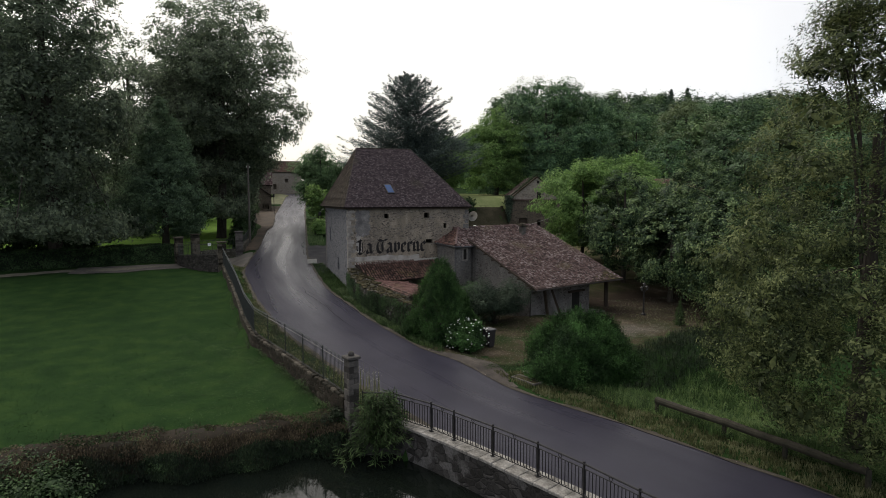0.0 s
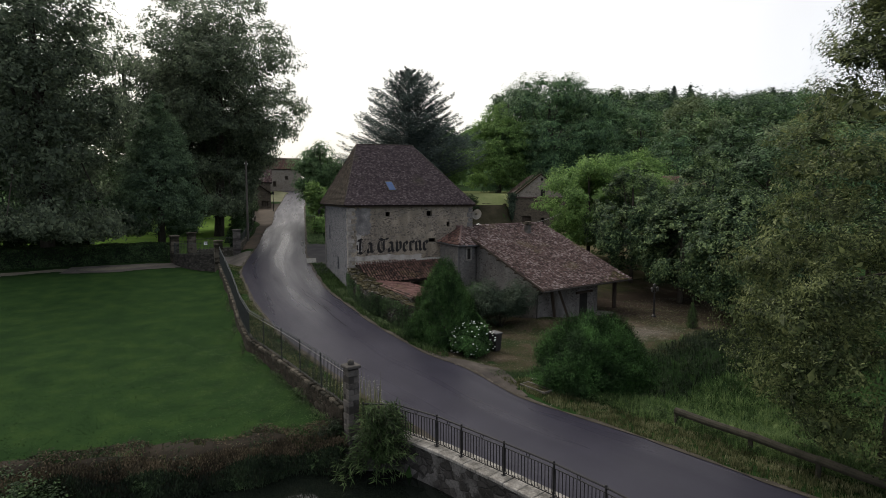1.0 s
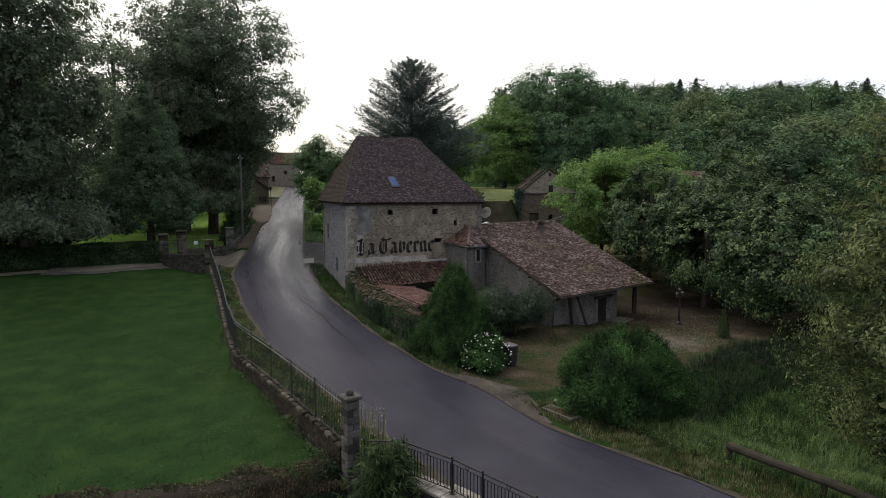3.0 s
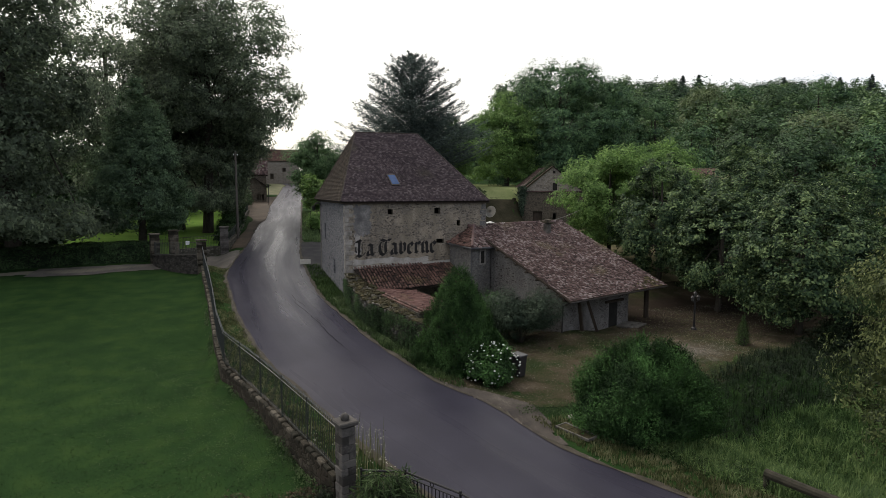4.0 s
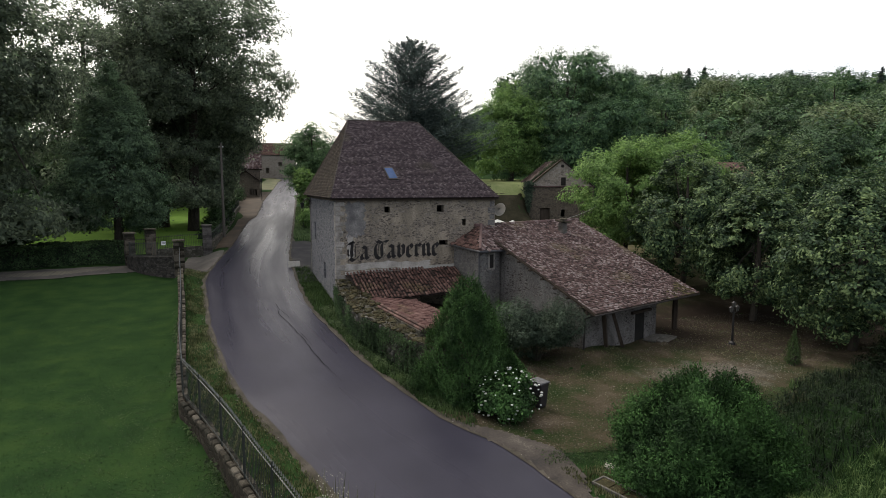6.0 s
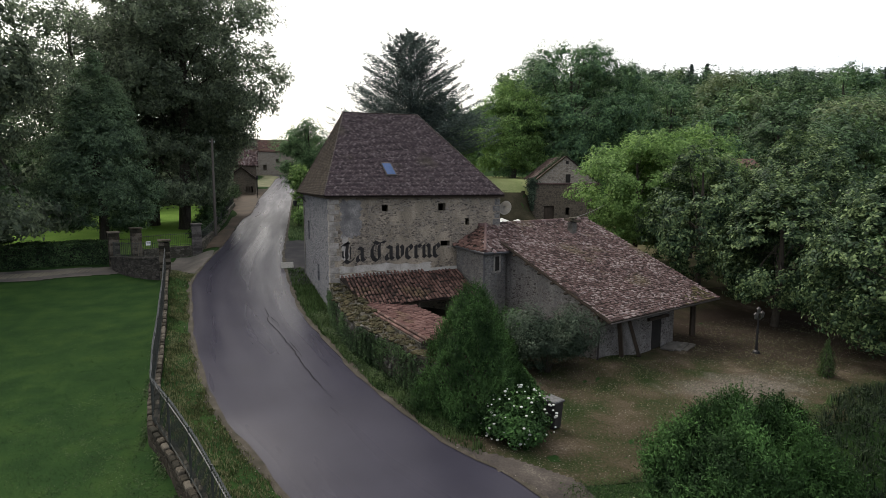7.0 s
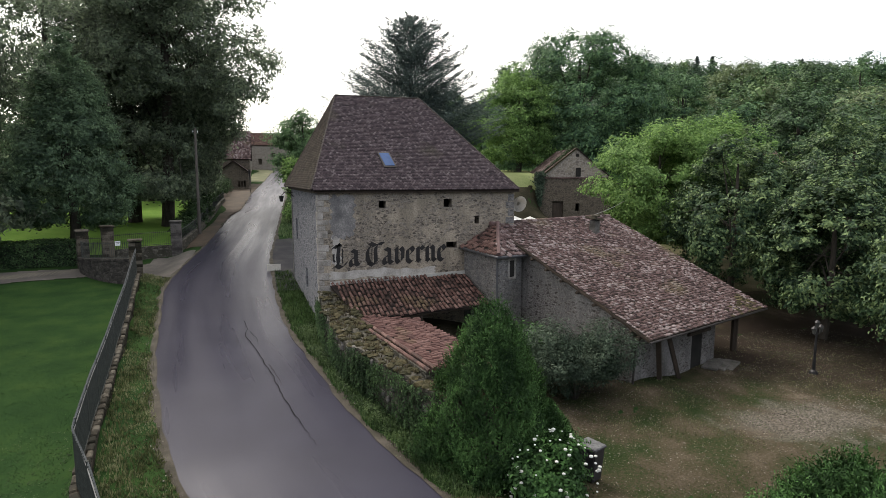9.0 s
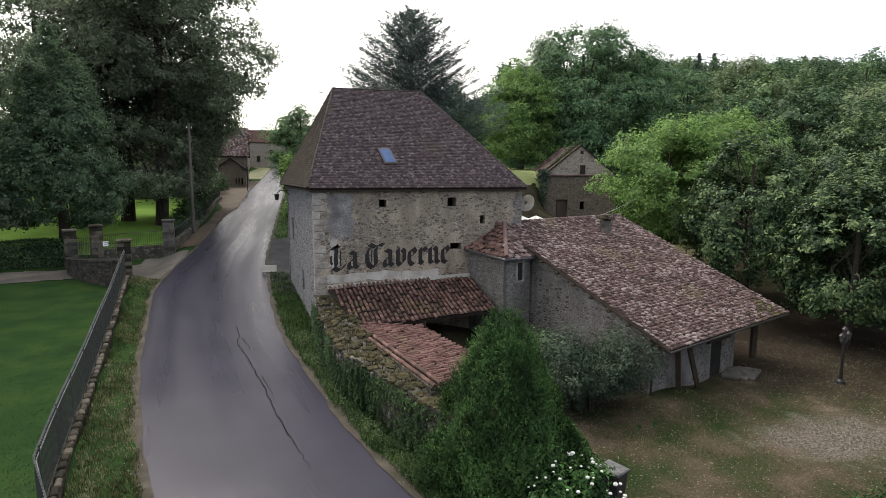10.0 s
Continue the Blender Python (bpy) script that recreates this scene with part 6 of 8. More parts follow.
feathered("evergreen_bush", (9.2, 27.4), (2.75, 2.3, 3.1), 9000, 0.55, 0.066, L_BUSH, "ragged dark evergreen bush at the yard's mouth", pointed=False)
feathered("cypress_shrub", (3.95, 35.4), (2.4, 2.3, 5.4), 9500, 0.36, 0.055, L_CYPRESS, "pointed bright green cypress shrub by the courtyard wall")
bush("cypress_shrub", (5.7, 35.0), (1.1, 1.1, 2.3), 9000, 0.10, L_CYPRESS, "small dark cypress shrub beside the rose", slim=0.2, upward=0.7, cone=1.0)
shrub("grey_shrub", (9.5, 39.8), (2.3, 1.9, 3.2), 26000, 0.062, L_GREY, "grey-green shrub against the shed wall", slim=0.35)
shrub("grey_shrub", (8.2, 41.6), (1.6, 1.4, 2.9), 11000, 0.07, L_BUSH, "dark green shrub against the turret", slim=0.4)
shrub("ivy_shrub", (6.9, 42.3), (1.5, 1.3, 2.5), 7000, 0.09, L_HEDGE, "loose leafy climber over the courtyard", slim=0.5)
ROSE = (4.95, 33.3)
rose = shrub("rose_bush", (ROSE[0], ROSE[1]), (1.35, 1.15, 1.9), 9000, 0.07, L_BUSH, "rose bush with many white flowers beside the bin", slim=0.5)
for k in range(105):
    a, t = rng.uniform(0, math.tau), rng.uniform(0.15, 1)
    rr = math.sqrt(max(0.05, 1 - (2 * t - 0.85) ** 2 / 1.4)) * rng.uniform(0.92, 1.1)
    bm = bmesh.new()
    bmesh.ops.create_icosphere(bm, subdivisions=1, radius=rng.uniform(0.03, 0.07),
                               matrix=Matrix.Translation((ROSE[0] + 1.3 * rr * math.cos(a), ROSE[1] + 1.1 * rr * math.sin(a), gz(*ROSE) + 1.95 * t)) @ Matrix.Diagonal((1, 1, 0.7, 1)))
    part("flower", bm, M_ROSE, rose)
bush("weed_clump", (21.8, 35.3), (0.42, 0.4, 1.7), 900, 0.06, L_VERGE, "tall grey-green weed at the yard's edge", slim=0.35, cone=1.0, ragged=0.15)
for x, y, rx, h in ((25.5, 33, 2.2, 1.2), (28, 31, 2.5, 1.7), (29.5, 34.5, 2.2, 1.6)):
    shrub("undergrowth", (x, y), (rx, rx * 0.8, h), 3600, 0.09, L_SHADE, "rank undergrowth in the hollow, tree shade in its colour", slim=0.35, group="hollow undergrowth")
shrub("bank_shrub", (-14.3, 23.7), (2.7, 1.5, 1.5), 9000, 0.07, L_HEDGE, "leafy dark green bush hanging over the pond", slim=0.5)

# two clumps in three take the leaf colour darkened for the bank's shade
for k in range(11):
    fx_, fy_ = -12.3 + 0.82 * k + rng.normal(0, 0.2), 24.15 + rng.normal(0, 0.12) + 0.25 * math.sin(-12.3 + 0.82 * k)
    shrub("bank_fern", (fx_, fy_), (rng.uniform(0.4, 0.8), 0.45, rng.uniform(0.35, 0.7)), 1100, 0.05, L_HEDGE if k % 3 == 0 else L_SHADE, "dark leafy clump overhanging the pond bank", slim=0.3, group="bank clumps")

# long drooping leaves at the pillar's foot
droop = thing("bamboo_clump", (-2.2, 23.4, -2.2), "drooping long-leaved bamboo hanging over the bank", "bush")
C, A, bm = [], [], bmesh.new()
for k in range(150):
    a, reach, peak = rng.uniform(0, math.tau), rng.uniform(0.3, 1.65), rng.uniform(-1.75, -0.35)
    d_ = np.array((math.cos(a), 0.65 * math.sin(a) - 0.12, 0))
    tip_z = peak - reach * rng.uniform(0.45, 1.05)
    path = [np.array((-2.3, 23.3, -2.7)) * (1 - t) ** 2 + 2 * t * (1 - t) * (np.array((-2.3, 23.3, peak * 2 + 2.3)) + d_ * reach * 0.35) + t * t * (np.array((-2.3, 23.3, tip_z)) + d_ * reach) for t in np.linspace(0, 1, 9)]
    add_tube(bm, [tuple(p) for p in path], list(np.linspace(0.014, 0.004, 9)), 4)
    for i in range(3, 9):
        for _ in range(6):
            dirn = d_ * 0.7 + rng.normal(0, 0.5, 3) + np.array((0, 0, -0.45))
            dirn /= np.linalg.norm(dirn)
            C.append(path[i] + dirn * 0.13 + rng.normal(0, 0.05, 3))
            A.append(dirn)
C, A = np.array(C), np.array(A)
V, Q = leaf_cards(C, np.tile((0, -0.4, 0.9), (len(C), 1)), rng.uniform(0.10, 0.19, len(C)), 0.12, A, 0.05)
part("leaves", quadmesh("leaves", V, Q), L_VERGE, droop)
part("cane_tangle", bm, M_LOG, droop)

# hedge before the meadow
hedge = thing("hedge", (-26, 69, 0.8), "long clipped dark hedge along the path", "hedge")
n = 56000
hx = rng.uniform(-52, -15.5, n)
hc = 68.4 + 0.17 * (hx + 17)
side = rng.integers(0, 3, n)
hy = np.where(side == 0, hc - 0.8 + rng.normal(0, 0.06, n), np.where(side == 1, hc + rng.uniform(-0.8, 0.8, n), hc + 0.8 + rng.normal(0, 0.06, n)))
g = ground_z(hx, hy)
hz = np.where(side == 1, g + 1.75 + rng.normal(0, 0.07, n), g + rng.uniform(0, 1.78, n)) + 0.06 * np.sin(hx * 1.7)
nr = np.stack([np.zeros(n), np.where(side == 0, -1.0, np.where(side == 1, 0, 1.0)), np.where(side == 1, 1.0, 0.2)], 1)
V, Q = leaf_cards(np.stack([hx, hy, hz], 1), nr, rng.uniform(0.05, 0.11, n), 0.45)
part("foliage", quadmesh("foliage", V, Q), L_HEDGE, hedge)
# solid near-black wall added as the hedge's inner shade
part("branchwork", ribbon_wall([(-51.5, 68.4 - 0.17 * 34.5), (-16, 68.57)], 0.9, lambda x, y: gz(x, y) - 0.2, lambda x, y: gz(x, y) + 1.55), M_DARK, hedge, "solid near-black core for the hedge's inner shade")


# ---- grass tufts ----
def blades(name, pts, height, material, label, per=5, wide=0.012, kind="stuff", lean=0.45):
    n = len(pts) * per
    base = np.repeat(np.asarray(pts, float), per, 0) + np.c_[rng.normal(0, 0.05, (n, 2)), np.zeros(n)]
    h = height * rng.uniform(0.5, 1.25, n)
    az = rng.uniform(0, math.tau, n)
    d = np.stack([np.cos(az), np.sin(az), np.zeros(n)], 1)
    s = np.stack([-d[:, 1], d[:, 0], np.zeros(n)], 1) * (wide * rng.uniform(0.6, 1.5, n))[:, None]
    ln = (h * lean * rng.random(n))[:, None]
    up = np.array((0, 0, 1.0))
    mid = base + d * ln * 0.35 + up * h[:, None] * 0.6
    tip = base + d * ln + up * h[:, None]
    V = np.stack([base - s, base + s, mid + s * 0.8, mid - s * 0.8, tip + s * 0.15, tip - s * 0.15], 1).reshape(-1, 3)
    i = np.arange(n)[:, None] * 6
    Q = np.concatenate([i + np.array((0, 1, 2, 3)), i + np.array((3, 2, 4, 5))])
    if height < 0.1:
        V = np.stack([base - s, base + s, tip + s * 0.2, tip - s * 0.2], 1).reshape(-1, 3)
        Q = np.arange(4 * n).reshape(n, 4)
    return solid(name, quadmesh(name, V, Q), material, label, "grass", "", kind)


def scatter(n, x0, x1, y0, y1, keep):
    x, y = rng.uniform(x0, x1, n), rng.uniform(y0, y1, n)
    ok = keep(x, y)
    x, y = x[ok], y[ok]
    return np.stack([x, y, ground_z(x, y) - 0.02], 1)


wall_x = lambda y: by_y([tuple(p) for p in WALL], y)
blades("verge_grass", scatter(16000, -3, 4.5, 32.0, 60, lambda x, y: (x > by_y(EDGE_R, y) + 0.12) & (x < np.where(y < 48, wall_x(y), -0.05 - 0.07 * (y - 48)))), 0.24, L_VERGE,
       "rank verge grass below the courtyard wall", 3, 0.014)
blades("verge_grass", scatter(15000, -10, -1, 25, 60, lambda x, y: (x < by_y(EDGE_L, y) - 0.25) & (x > by_y(FENCE, y) + 0.3)), 0.10, L_ROADSIDE, "short verge grass beside the fence", 4, 0.014)
blades("verge_grass", scatter(30000, -10.5, -1, 25, 60, lambda x, y: (x < by_y(EDGE_L, y) - 0.1) & (x > by_y(FENCE, y) + 0.3) & (wob(x, y, 0.5) > -0.5)), 0.11, L_DRYGRASS, "dry verge grass beside the lane", 4, 0.014)
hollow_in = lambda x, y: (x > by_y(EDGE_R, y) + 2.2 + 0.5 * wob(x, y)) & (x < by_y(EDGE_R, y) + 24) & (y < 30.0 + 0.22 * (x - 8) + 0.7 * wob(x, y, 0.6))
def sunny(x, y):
    """Open places in the hollow, beside the log rail and along the yard; elsewhere the leaf colour carries tree shade.
    """
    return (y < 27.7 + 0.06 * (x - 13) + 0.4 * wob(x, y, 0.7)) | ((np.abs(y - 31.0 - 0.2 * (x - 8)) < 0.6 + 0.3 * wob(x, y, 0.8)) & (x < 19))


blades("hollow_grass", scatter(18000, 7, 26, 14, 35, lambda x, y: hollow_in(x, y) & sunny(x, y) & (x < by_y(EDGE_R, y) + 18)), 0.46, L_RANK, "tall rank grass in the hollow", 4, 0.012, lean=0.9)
# growth off the open places has the trees' shade in its colour
blades("hollow_grass", scatter(12000, 10, 30, 14, 37, lambda x, y: hollow_in(x, y) & ~sunny(x, y) & (x > by_y(EDGE_R, y) + 4.2)), 0.50, L_SHADE, "rank grass under the trees, tree shade in its colour", 3, 0.013, lean=0.85)


def herbs(name, pts, per, low, high, leaf, material, label):
    """Low leafy weeds: small leaves at random heights round each root."""
    p = np.repeat(np.asarray(pts, float), per, 0)
    n = len(p)
    top = high * (0.65 + 0.35 * np.sin(p[:, 0] * 2.1) * np.sin(p[:, 1] * 1.7))
    p = p + np.c_[rng.normal(0, 0.10, (n, 2)), low + rng.random(n) * top]
    V, Q = leaf_cards(p, np.tile((0, -0.3, 0.9), (n, 1)), leaf * rng.uniform(0.6, 1.3, n), 0.4)
    return solid(name, quadmesh(name, V, Q), material, label, "plants", "", "stuff")


herbs("hollow_herbs", scatter(17000, 7, 24, 14, 34, lambda x, y: hollow_in(x, y) & sunny(x, y) & (x < by_y(EDGE_R, y) + 18)), 5, 0.02, 0.42, 0.045, L_RANK, "leafy green weeds in the hollow")
herbs("hollow_herbs", scatter(15000, 9, 30, 14, 37, lambda x, y: hollow_in(x, y) & ~sunny(x, y) & (x > by_y(EDGE_R, y) + 4.3)), 6, 0.05, 0.55, 0.06, L_SHADE, "leafy weeds under the trees, tree shade in their colour")
herbs("rail_weeds", scatter(15000, 7, 15, 12, 26, lambda x, y: np.abs(x - by_y(EDGE_R, y) - 2.75) < 0.55), 5, 0.02, 0.48, 0.04, L_VERGE, "weeds crowding round the log rail")
yard_rim = lambda x, y: np.where(x > 6.5, np.abs(y - 29.6 - 0.22 * (x - 8)) < 0.75, (np.abs(y - 29.5) < 0.5) & (x > by_y(EDGE_R, y) + 0.3))
herbs("yard_rim_weeds", scatter(20000, 4.6, 24, 28, 35, lambda x, y: yard_rim(x, y) & (rng.random(len(x)) < 0.8)), 5, 0.0, 0.22, 0.035, L_VERGE, "low weeds along the yard's edge")
herbs("wall_foot_plants", scatter(16000, -2, 4.2, 33.5, 47.5, lambda x, y: (x > by_y(EDGE_R, y) + 0.25) & (x < wall_x(y) + 0.1)), 5, 0.0, 0.36, 0.04, L_VERGE, "leafy weeds under the courtyard wall")
blades("dry_verge", scatter(22000, 4, 16, 8, 31, lambda x, y: (x > by_y(EDGE_R, y) + 0.15) & (x < by_y(EDGE_R, y) + 2.4) & (y < 28.8) & (x > by_y(EDGE_R, y) + 0.15 + 0.5 * sstep(22, 28, y))), 0.16, L_DRYGRASS, "dry yellowed grass beside the lane", 5, 0.014)
blades("bank_growth", scatter(1800, -20, -2.4, 24.0, 25.3, lambda x, y: y < 24.6 + 0.6 * rng.random(len(x)) ** 2), 0.14, L_DRYGRASS, "brown dry growth on the pond bank", 5, 0.016)
blades("lawn_tufts", scatter(32000, -26, -3.6, 24.4, 50, lambda x, y: (x < by_y(FENCE, y) - 0.25) & (rng.random(len(x)) < np.clip(1.5 - (y - 26) / 28, 0.05, 1))), 0.045, L_LAWN, "short mown lawn tufts", 2, 0.016)
herbs("lawn_weeds", scatter(26000, -16, -3.4, 24.6, 40, lambda x, y: (x < by_y(FENCE, y) - 0.3) & (rng.random(len(x)) < np.exp((x - by_y(FENCE, y)) / 2.6) * np.clip(1.3 - (y - 25) / 16, 0.1, 1))), 4, 0.0, 0.07, 0.028, L_VERGE, "clover and low weeds in the lawn beside the fence")
blades("yard_grass", scatter(9000, 5, 30, 29, 44, lambda x, y: (wob(x, y, 0.35, 1) > 0.0) & (y > 30 + 0.1 * x)), 0.08, L_DRYGRASS, "thin grass through the gravel", 4, 0.014)
blades("lane_verge", scatter(7500, -3, 3, 73, 110, lambda x, y: (x > by_y(EDGE_R, y) + 0.2 + 0.5 * (76 - y) * (y < 76)) & (x < by_y(EDGE_R, y) + 2.2)), 0.3, L_GRASS, "bright verge grass along the lane", 4, 0.022)


# ---- bridge parapet with its iron railing ----
par_line = resample(PARAPET, 0.6)
parapet = thing("bridge_wall", (1, 20, -3), "dark rubble bridge wall with pale stone coping above the pond", "wall", kind="structure")
part("wall_body", ribbon_wall([tuple(p) for p in par_line], 0.55, -4.6, -1.52), M_BRIDGE, parapet)
for i in range(len(par_line) - 1):
    p, q = par_line[i], par_line[i + 1]
    yaw = math.degrees(math.atan2(q[1] - p[1], q[0] - p[0]))
    m = (p + q) / 2
    part("coping_stone", box(pose(m[0], m[1], -1.53 + rng.normal(0, 0.008), 0, 0, yaw), np.linalg.norm(q - p) - 0.012, 0.66, 0.12, 0.02), M_COPING, parapet)
kerb = [tuple(p + np.array((0.62, 0.28))) for p in par_line if p[1] < 23.0]
solid("bridge_footway", ribbon_wall(kerb, 0.55, -1.95, -1.70), M_COPING, "narrow pale concrete strip behind the railing", "kerb", "", "structure")

railing = thing("bridge_railing", (1, 19, -1.4), "black wrought-iron bridge railing with looped balusters", "railing")
POSTS = [(-2.75, 24.12), (-1.56, 23.66), (-0.43, 22.08), (0.13, 20.98), (1.0, 19.3), (1.85, 17.55), (2.52, 15.85), (3.12, 14.0), (3.9, 12.0), (4.75, 10.0), (5.75, 8.0)]
RB, RT = -1.41, -0.30


def post_shape(x, y, z0, z1, w=0.05):
    bm = box(pose(x, y, z0), w, w, z1 - z0)
    add_box(bm, pose(x, y, z0), w * 3, w * 3, 0.025)
    bmesh.ops.create_uvsphere(bm, u_segments=8, v_segments=5, radius=w * 0.8, matrix=Matrix.Translation((x, y, z1 + w * 0.5)))
    return bm


for i, (x, y) in enumerate(POSTS):
    part("post", post_shape(x, y, RB, RT), M_IRON, railing)
for (x0, y0), (x1, y1) in zip(POSTS, POSTS[1:]):
    a, b = Vector((x0, y0, 0)), Vector((x1, y1, 0))
    ln = (b - a).length
    for z, r in ((RT - 0.02, 0.031), (RT - 0.17, 0.016), (RB + 0.10, 0.016)):
        part("rail", tube([a + Vector((0, 0, z)), b + Vector((0, 0, z))], r, 6), M_IRON, railing)
    n_b = int(ln / 0.125)
    for k in range(n_b):
        p0, p1 = a.lerp(b, (k + 0.5) / n_b), a.lerp(b, (k + 1.0) / n_b)
        # each baluster bends over at its foot into the next
        pts = [p0 + Vector((0, 0, RT - 0.17)), p0 + Vector((0, 0, RB + 0.18))]
        if k % 2 == 0:
            pts += [p0.lerp(p1, 0.5) + Vector((0, 0, RB + 0.105)), p1 + Vector((0, 0, RB + 0.16))]
        else:
            pts += [p0 + Vector((0, 0, RB + 0.10))]
        part("baluster", tube(pts, 0.016, 4), M_IRON, railing)
    c = a.lerp(b, 0.5)
    dirn = (b - a).normalized()
    ring = [c + dirn * 0.06 * math.cos(t * math.tau / 10) + Vector((0, 0, RT - 0.095 + 0.06 * math.sin(t * math.tau / 10))) for t in range(11)]
    part("ring", tube(ring, 0.013, 5), M_IRON, railing)


# ---- stone pillars ----
def pillar(name, x, y, z0, z1, w, label, group="", turn=0, ball=False, mat_=None):
    ob = thing(name, (x, y, z0), label, "pillar", group)
    h = 0.0
    row = 0
    while z0 + h < z1 - 0.2:
        hh = min(rng.uniform(0.2, 0.28), z1 - 0.18 - z0 - h)
        if hh < 0.08:
            break
        for k in range(2):
            off = (k - 0.5) * w / 2
            m = pose(x, y, z0 + h, 0, 0, turn + (90 if row % 2 else 0)) @ Matrix.Translation((off + rng.normal(0, 0.006), rng.normal(0, 0.006), 0))
            part("stone", box(m, w / 2 - 0.008, w - rng.uniform(0, 0.03), hh - 0.008, 0.015), mat_ or M_PIERSTONE, ob)
        h += hh
        row += 1
    part("cap", box(pose(x, y, z1 - 0.18, 0, 0, turn), w + 0.12, w + 0.12, 0.13, 0.03), M_WALLCAP if mat_ else M_GREYCAP, ob, "flat weathered cap stone")
    if ball:
        bm = bmesh.new()
        bmesh.ops.create_icosphere(bm, subdivisions=2, radius=0.13, matrix=Matrix.Translation((x, y, z1 + 0.02)))
        part("finial", bm, M_GREYCAP, ob, "rounded stone knob", True)
    return ob


M_WALLCAP = mat("mossy_wall_cap", [(0.012, 0.011, 0.006), (0.032, 0.026, 0.017), (0.095, 0.083, 0.064)], 2.2, 0.94, 0.6, 16, spread=0.4, pieces=True)
M_GREYCAP = mat("dark_cap_stone", [(0.03, 0.028, 0.026), (0.06, 0.055, 0.05), (0.10, 0.092, 0.083)], 2.2, 0.92, 0.6, 16)
M_PIERSTONE = mat("pier_stone", [(0.028, 0.025, 0.022), (0.060, 0.054, 0.049), (0.098, 0.089, 0.080)], 2.2, 0.92, 0.6, 16, spread=0.3, pieces=True)
pillar("fence_pillar", -3.2, 24.05, -2.2, 1.32, 0.46, "square grey stone pillar with flat cap and knob", turn=20, ball=True)
pillar("gate_pier", -10.45, 60.6, 0.3, 3.5, 0.74, "square stone gate pier with capped top", "gate piers", turn=10, mat_=M_WALLCAP)
pillar("gate_pier", -15.1, 67.0, 0.6, 3.65, 0.76, "square stone gate pier with capped top", "gate piers", turn=20, mat_=M_WALLCAP)
pillar("gate_pier", -13.5, 67.1, 0.6, 3.92, 0.76, "square stone gate pier with capped top", "gate piers", turn=20, mat_=M_WALLCAP)
pillar("gate_pier", -9.25, 70.0, 1.0, 3.98, 0.80, "pale block-built gate pier beside the lane", "gate piers", turn=5)


# ---- fence on its low wall ----
def fence_base(y):
    return float(np.interp(y, [24, 27, 30.3, 33.1, 35.2, 37, 39.5, 42.3, 46.3, 52.5, 60.2], [-0.55, -0.38, -0.30, -0.2, 0.0, 0.06, 0.10, 0.28, 0.58, 0.90, 1.40]))


fence_wall = thing("fence_wall", (-6, 38, -0.5), "low rough stone wall under the iron fence", "wall", kind="structure")
fl = resample(FENCE, 0.42)[1:-1]
part("wall_body", ribbon_wall([tuple(p) for p in fl], 0.36, -2.2, lambda x, y: fence_base(y) - 0.10), M_FENCEWALL, fence_wall)
for p, q in zip(fl, fl[1:]):
    yaw = math.degrees(math.atan2(q[1] - p[1], q[0] - p[0]))
    for side_ in (-0.095, 0.095):
        nx, ny = -math.sin(radians(yaw)) * side_, math.cos(radians(yaw)) * side_
        m = (p + q) / 2
        slope = math.degrees(math.atan2(fence_base(q[1]) - fence_base(p[1]), np.linalg.norm(q - p)))
        part("coping_stone", box(pose(m[0] + nx, m[1] + ny, fence_base(m[1]) - 0.14 + rng.normal(0, 0.015), rng.normal(0, 3), -slope + rng.normal(0, 2), yaw + rng.normal(0, 4)),
                                 rng.uniform(0.30, 0.43), rng.uniform(0.15, 0.21), 0.15, 0.03), M_WALLCAP, fence_wall)
fence = thing("iron_fence", (-6.5, 38, 0), "dark green iron picket fence along the lawn", "fence")
FH = 1.46
FENCE_TOP = [(x, y) for x, y in resample(FENCE, 0.5)]
fp = resample(FENCE_TOP, 0.13)[3:-3]
for i, p in enumerate(fp):
    z = fence_base(p[1])
    if i % 18 == 0:
        part("post", box(pose(p[0], p[1], z - 0.15), 0.05, 0.05, FH + 0.22), M_RUSTGREEN, fence)
    else:
        bm = box(pose(p[0], p[1], z + 0.06), 0.016, 0.016, FH - 0.04)
        picket = part("picket", bm, M_RUSTGREEN, fence)
        bm = bmesh.new()
        bmesh.ops.create_cone(bm, segments=4, radius1=0.026, radius2=0.004, depth=0.10, matrix=Matrix.Translation((p[0], p[1], z + FH + 0.07)))
        part("spear_tip", bm, M_TIP, picket, "spear tip paled for the light it catches")
for lo in (0.12, FH - 0.10):
    line = [Vector((p[0], p[1], fence_base(p[1]) + lo)) for p in resample(FENCE_TOP, 2.0)]
    for a, b in zip(line, line[1:]):
        part("rail", tube([a, b], 0.018, 4), M_RUSTGREEN if lo < 1 else M_TIP, fence)


def small_fence(name, line, base, height, step, label, material=None):
    ob = thing(name, (*line[0], base(*line[0])), label, "fence")
    pts = resample(line, step)
    for p in pts:
        part("picket", box(pose(p[0], p[1], base(*p)), 0.018, 0.018, height), material or M_RUSTGREEN, ob)
    for lo in (0.1, height - 0.1):
        part("rail", tube([(p[0], p[1], base(*p) + lo) for p in resample(line, 1.0)], 0.018, 4), material or M_RUSTGREEN, ob)
    return ob


# curved gateway wall and its railings
CURVE = smooth_line([(-10.75, 61.0), (-11.8, 61.6), (-13.4, 63.0), (-14.6, 64.9), (-15.1, 66.7)], 0.4)
curve_top = lambda x, y: float(np.interp(y, [61.0, 66.7], [2.15, 1.70]))
cw = thing("gateway_wall", (-13, 63, 0.5), "curved dark stone wall beside the gateway", "wall", kind="structure")
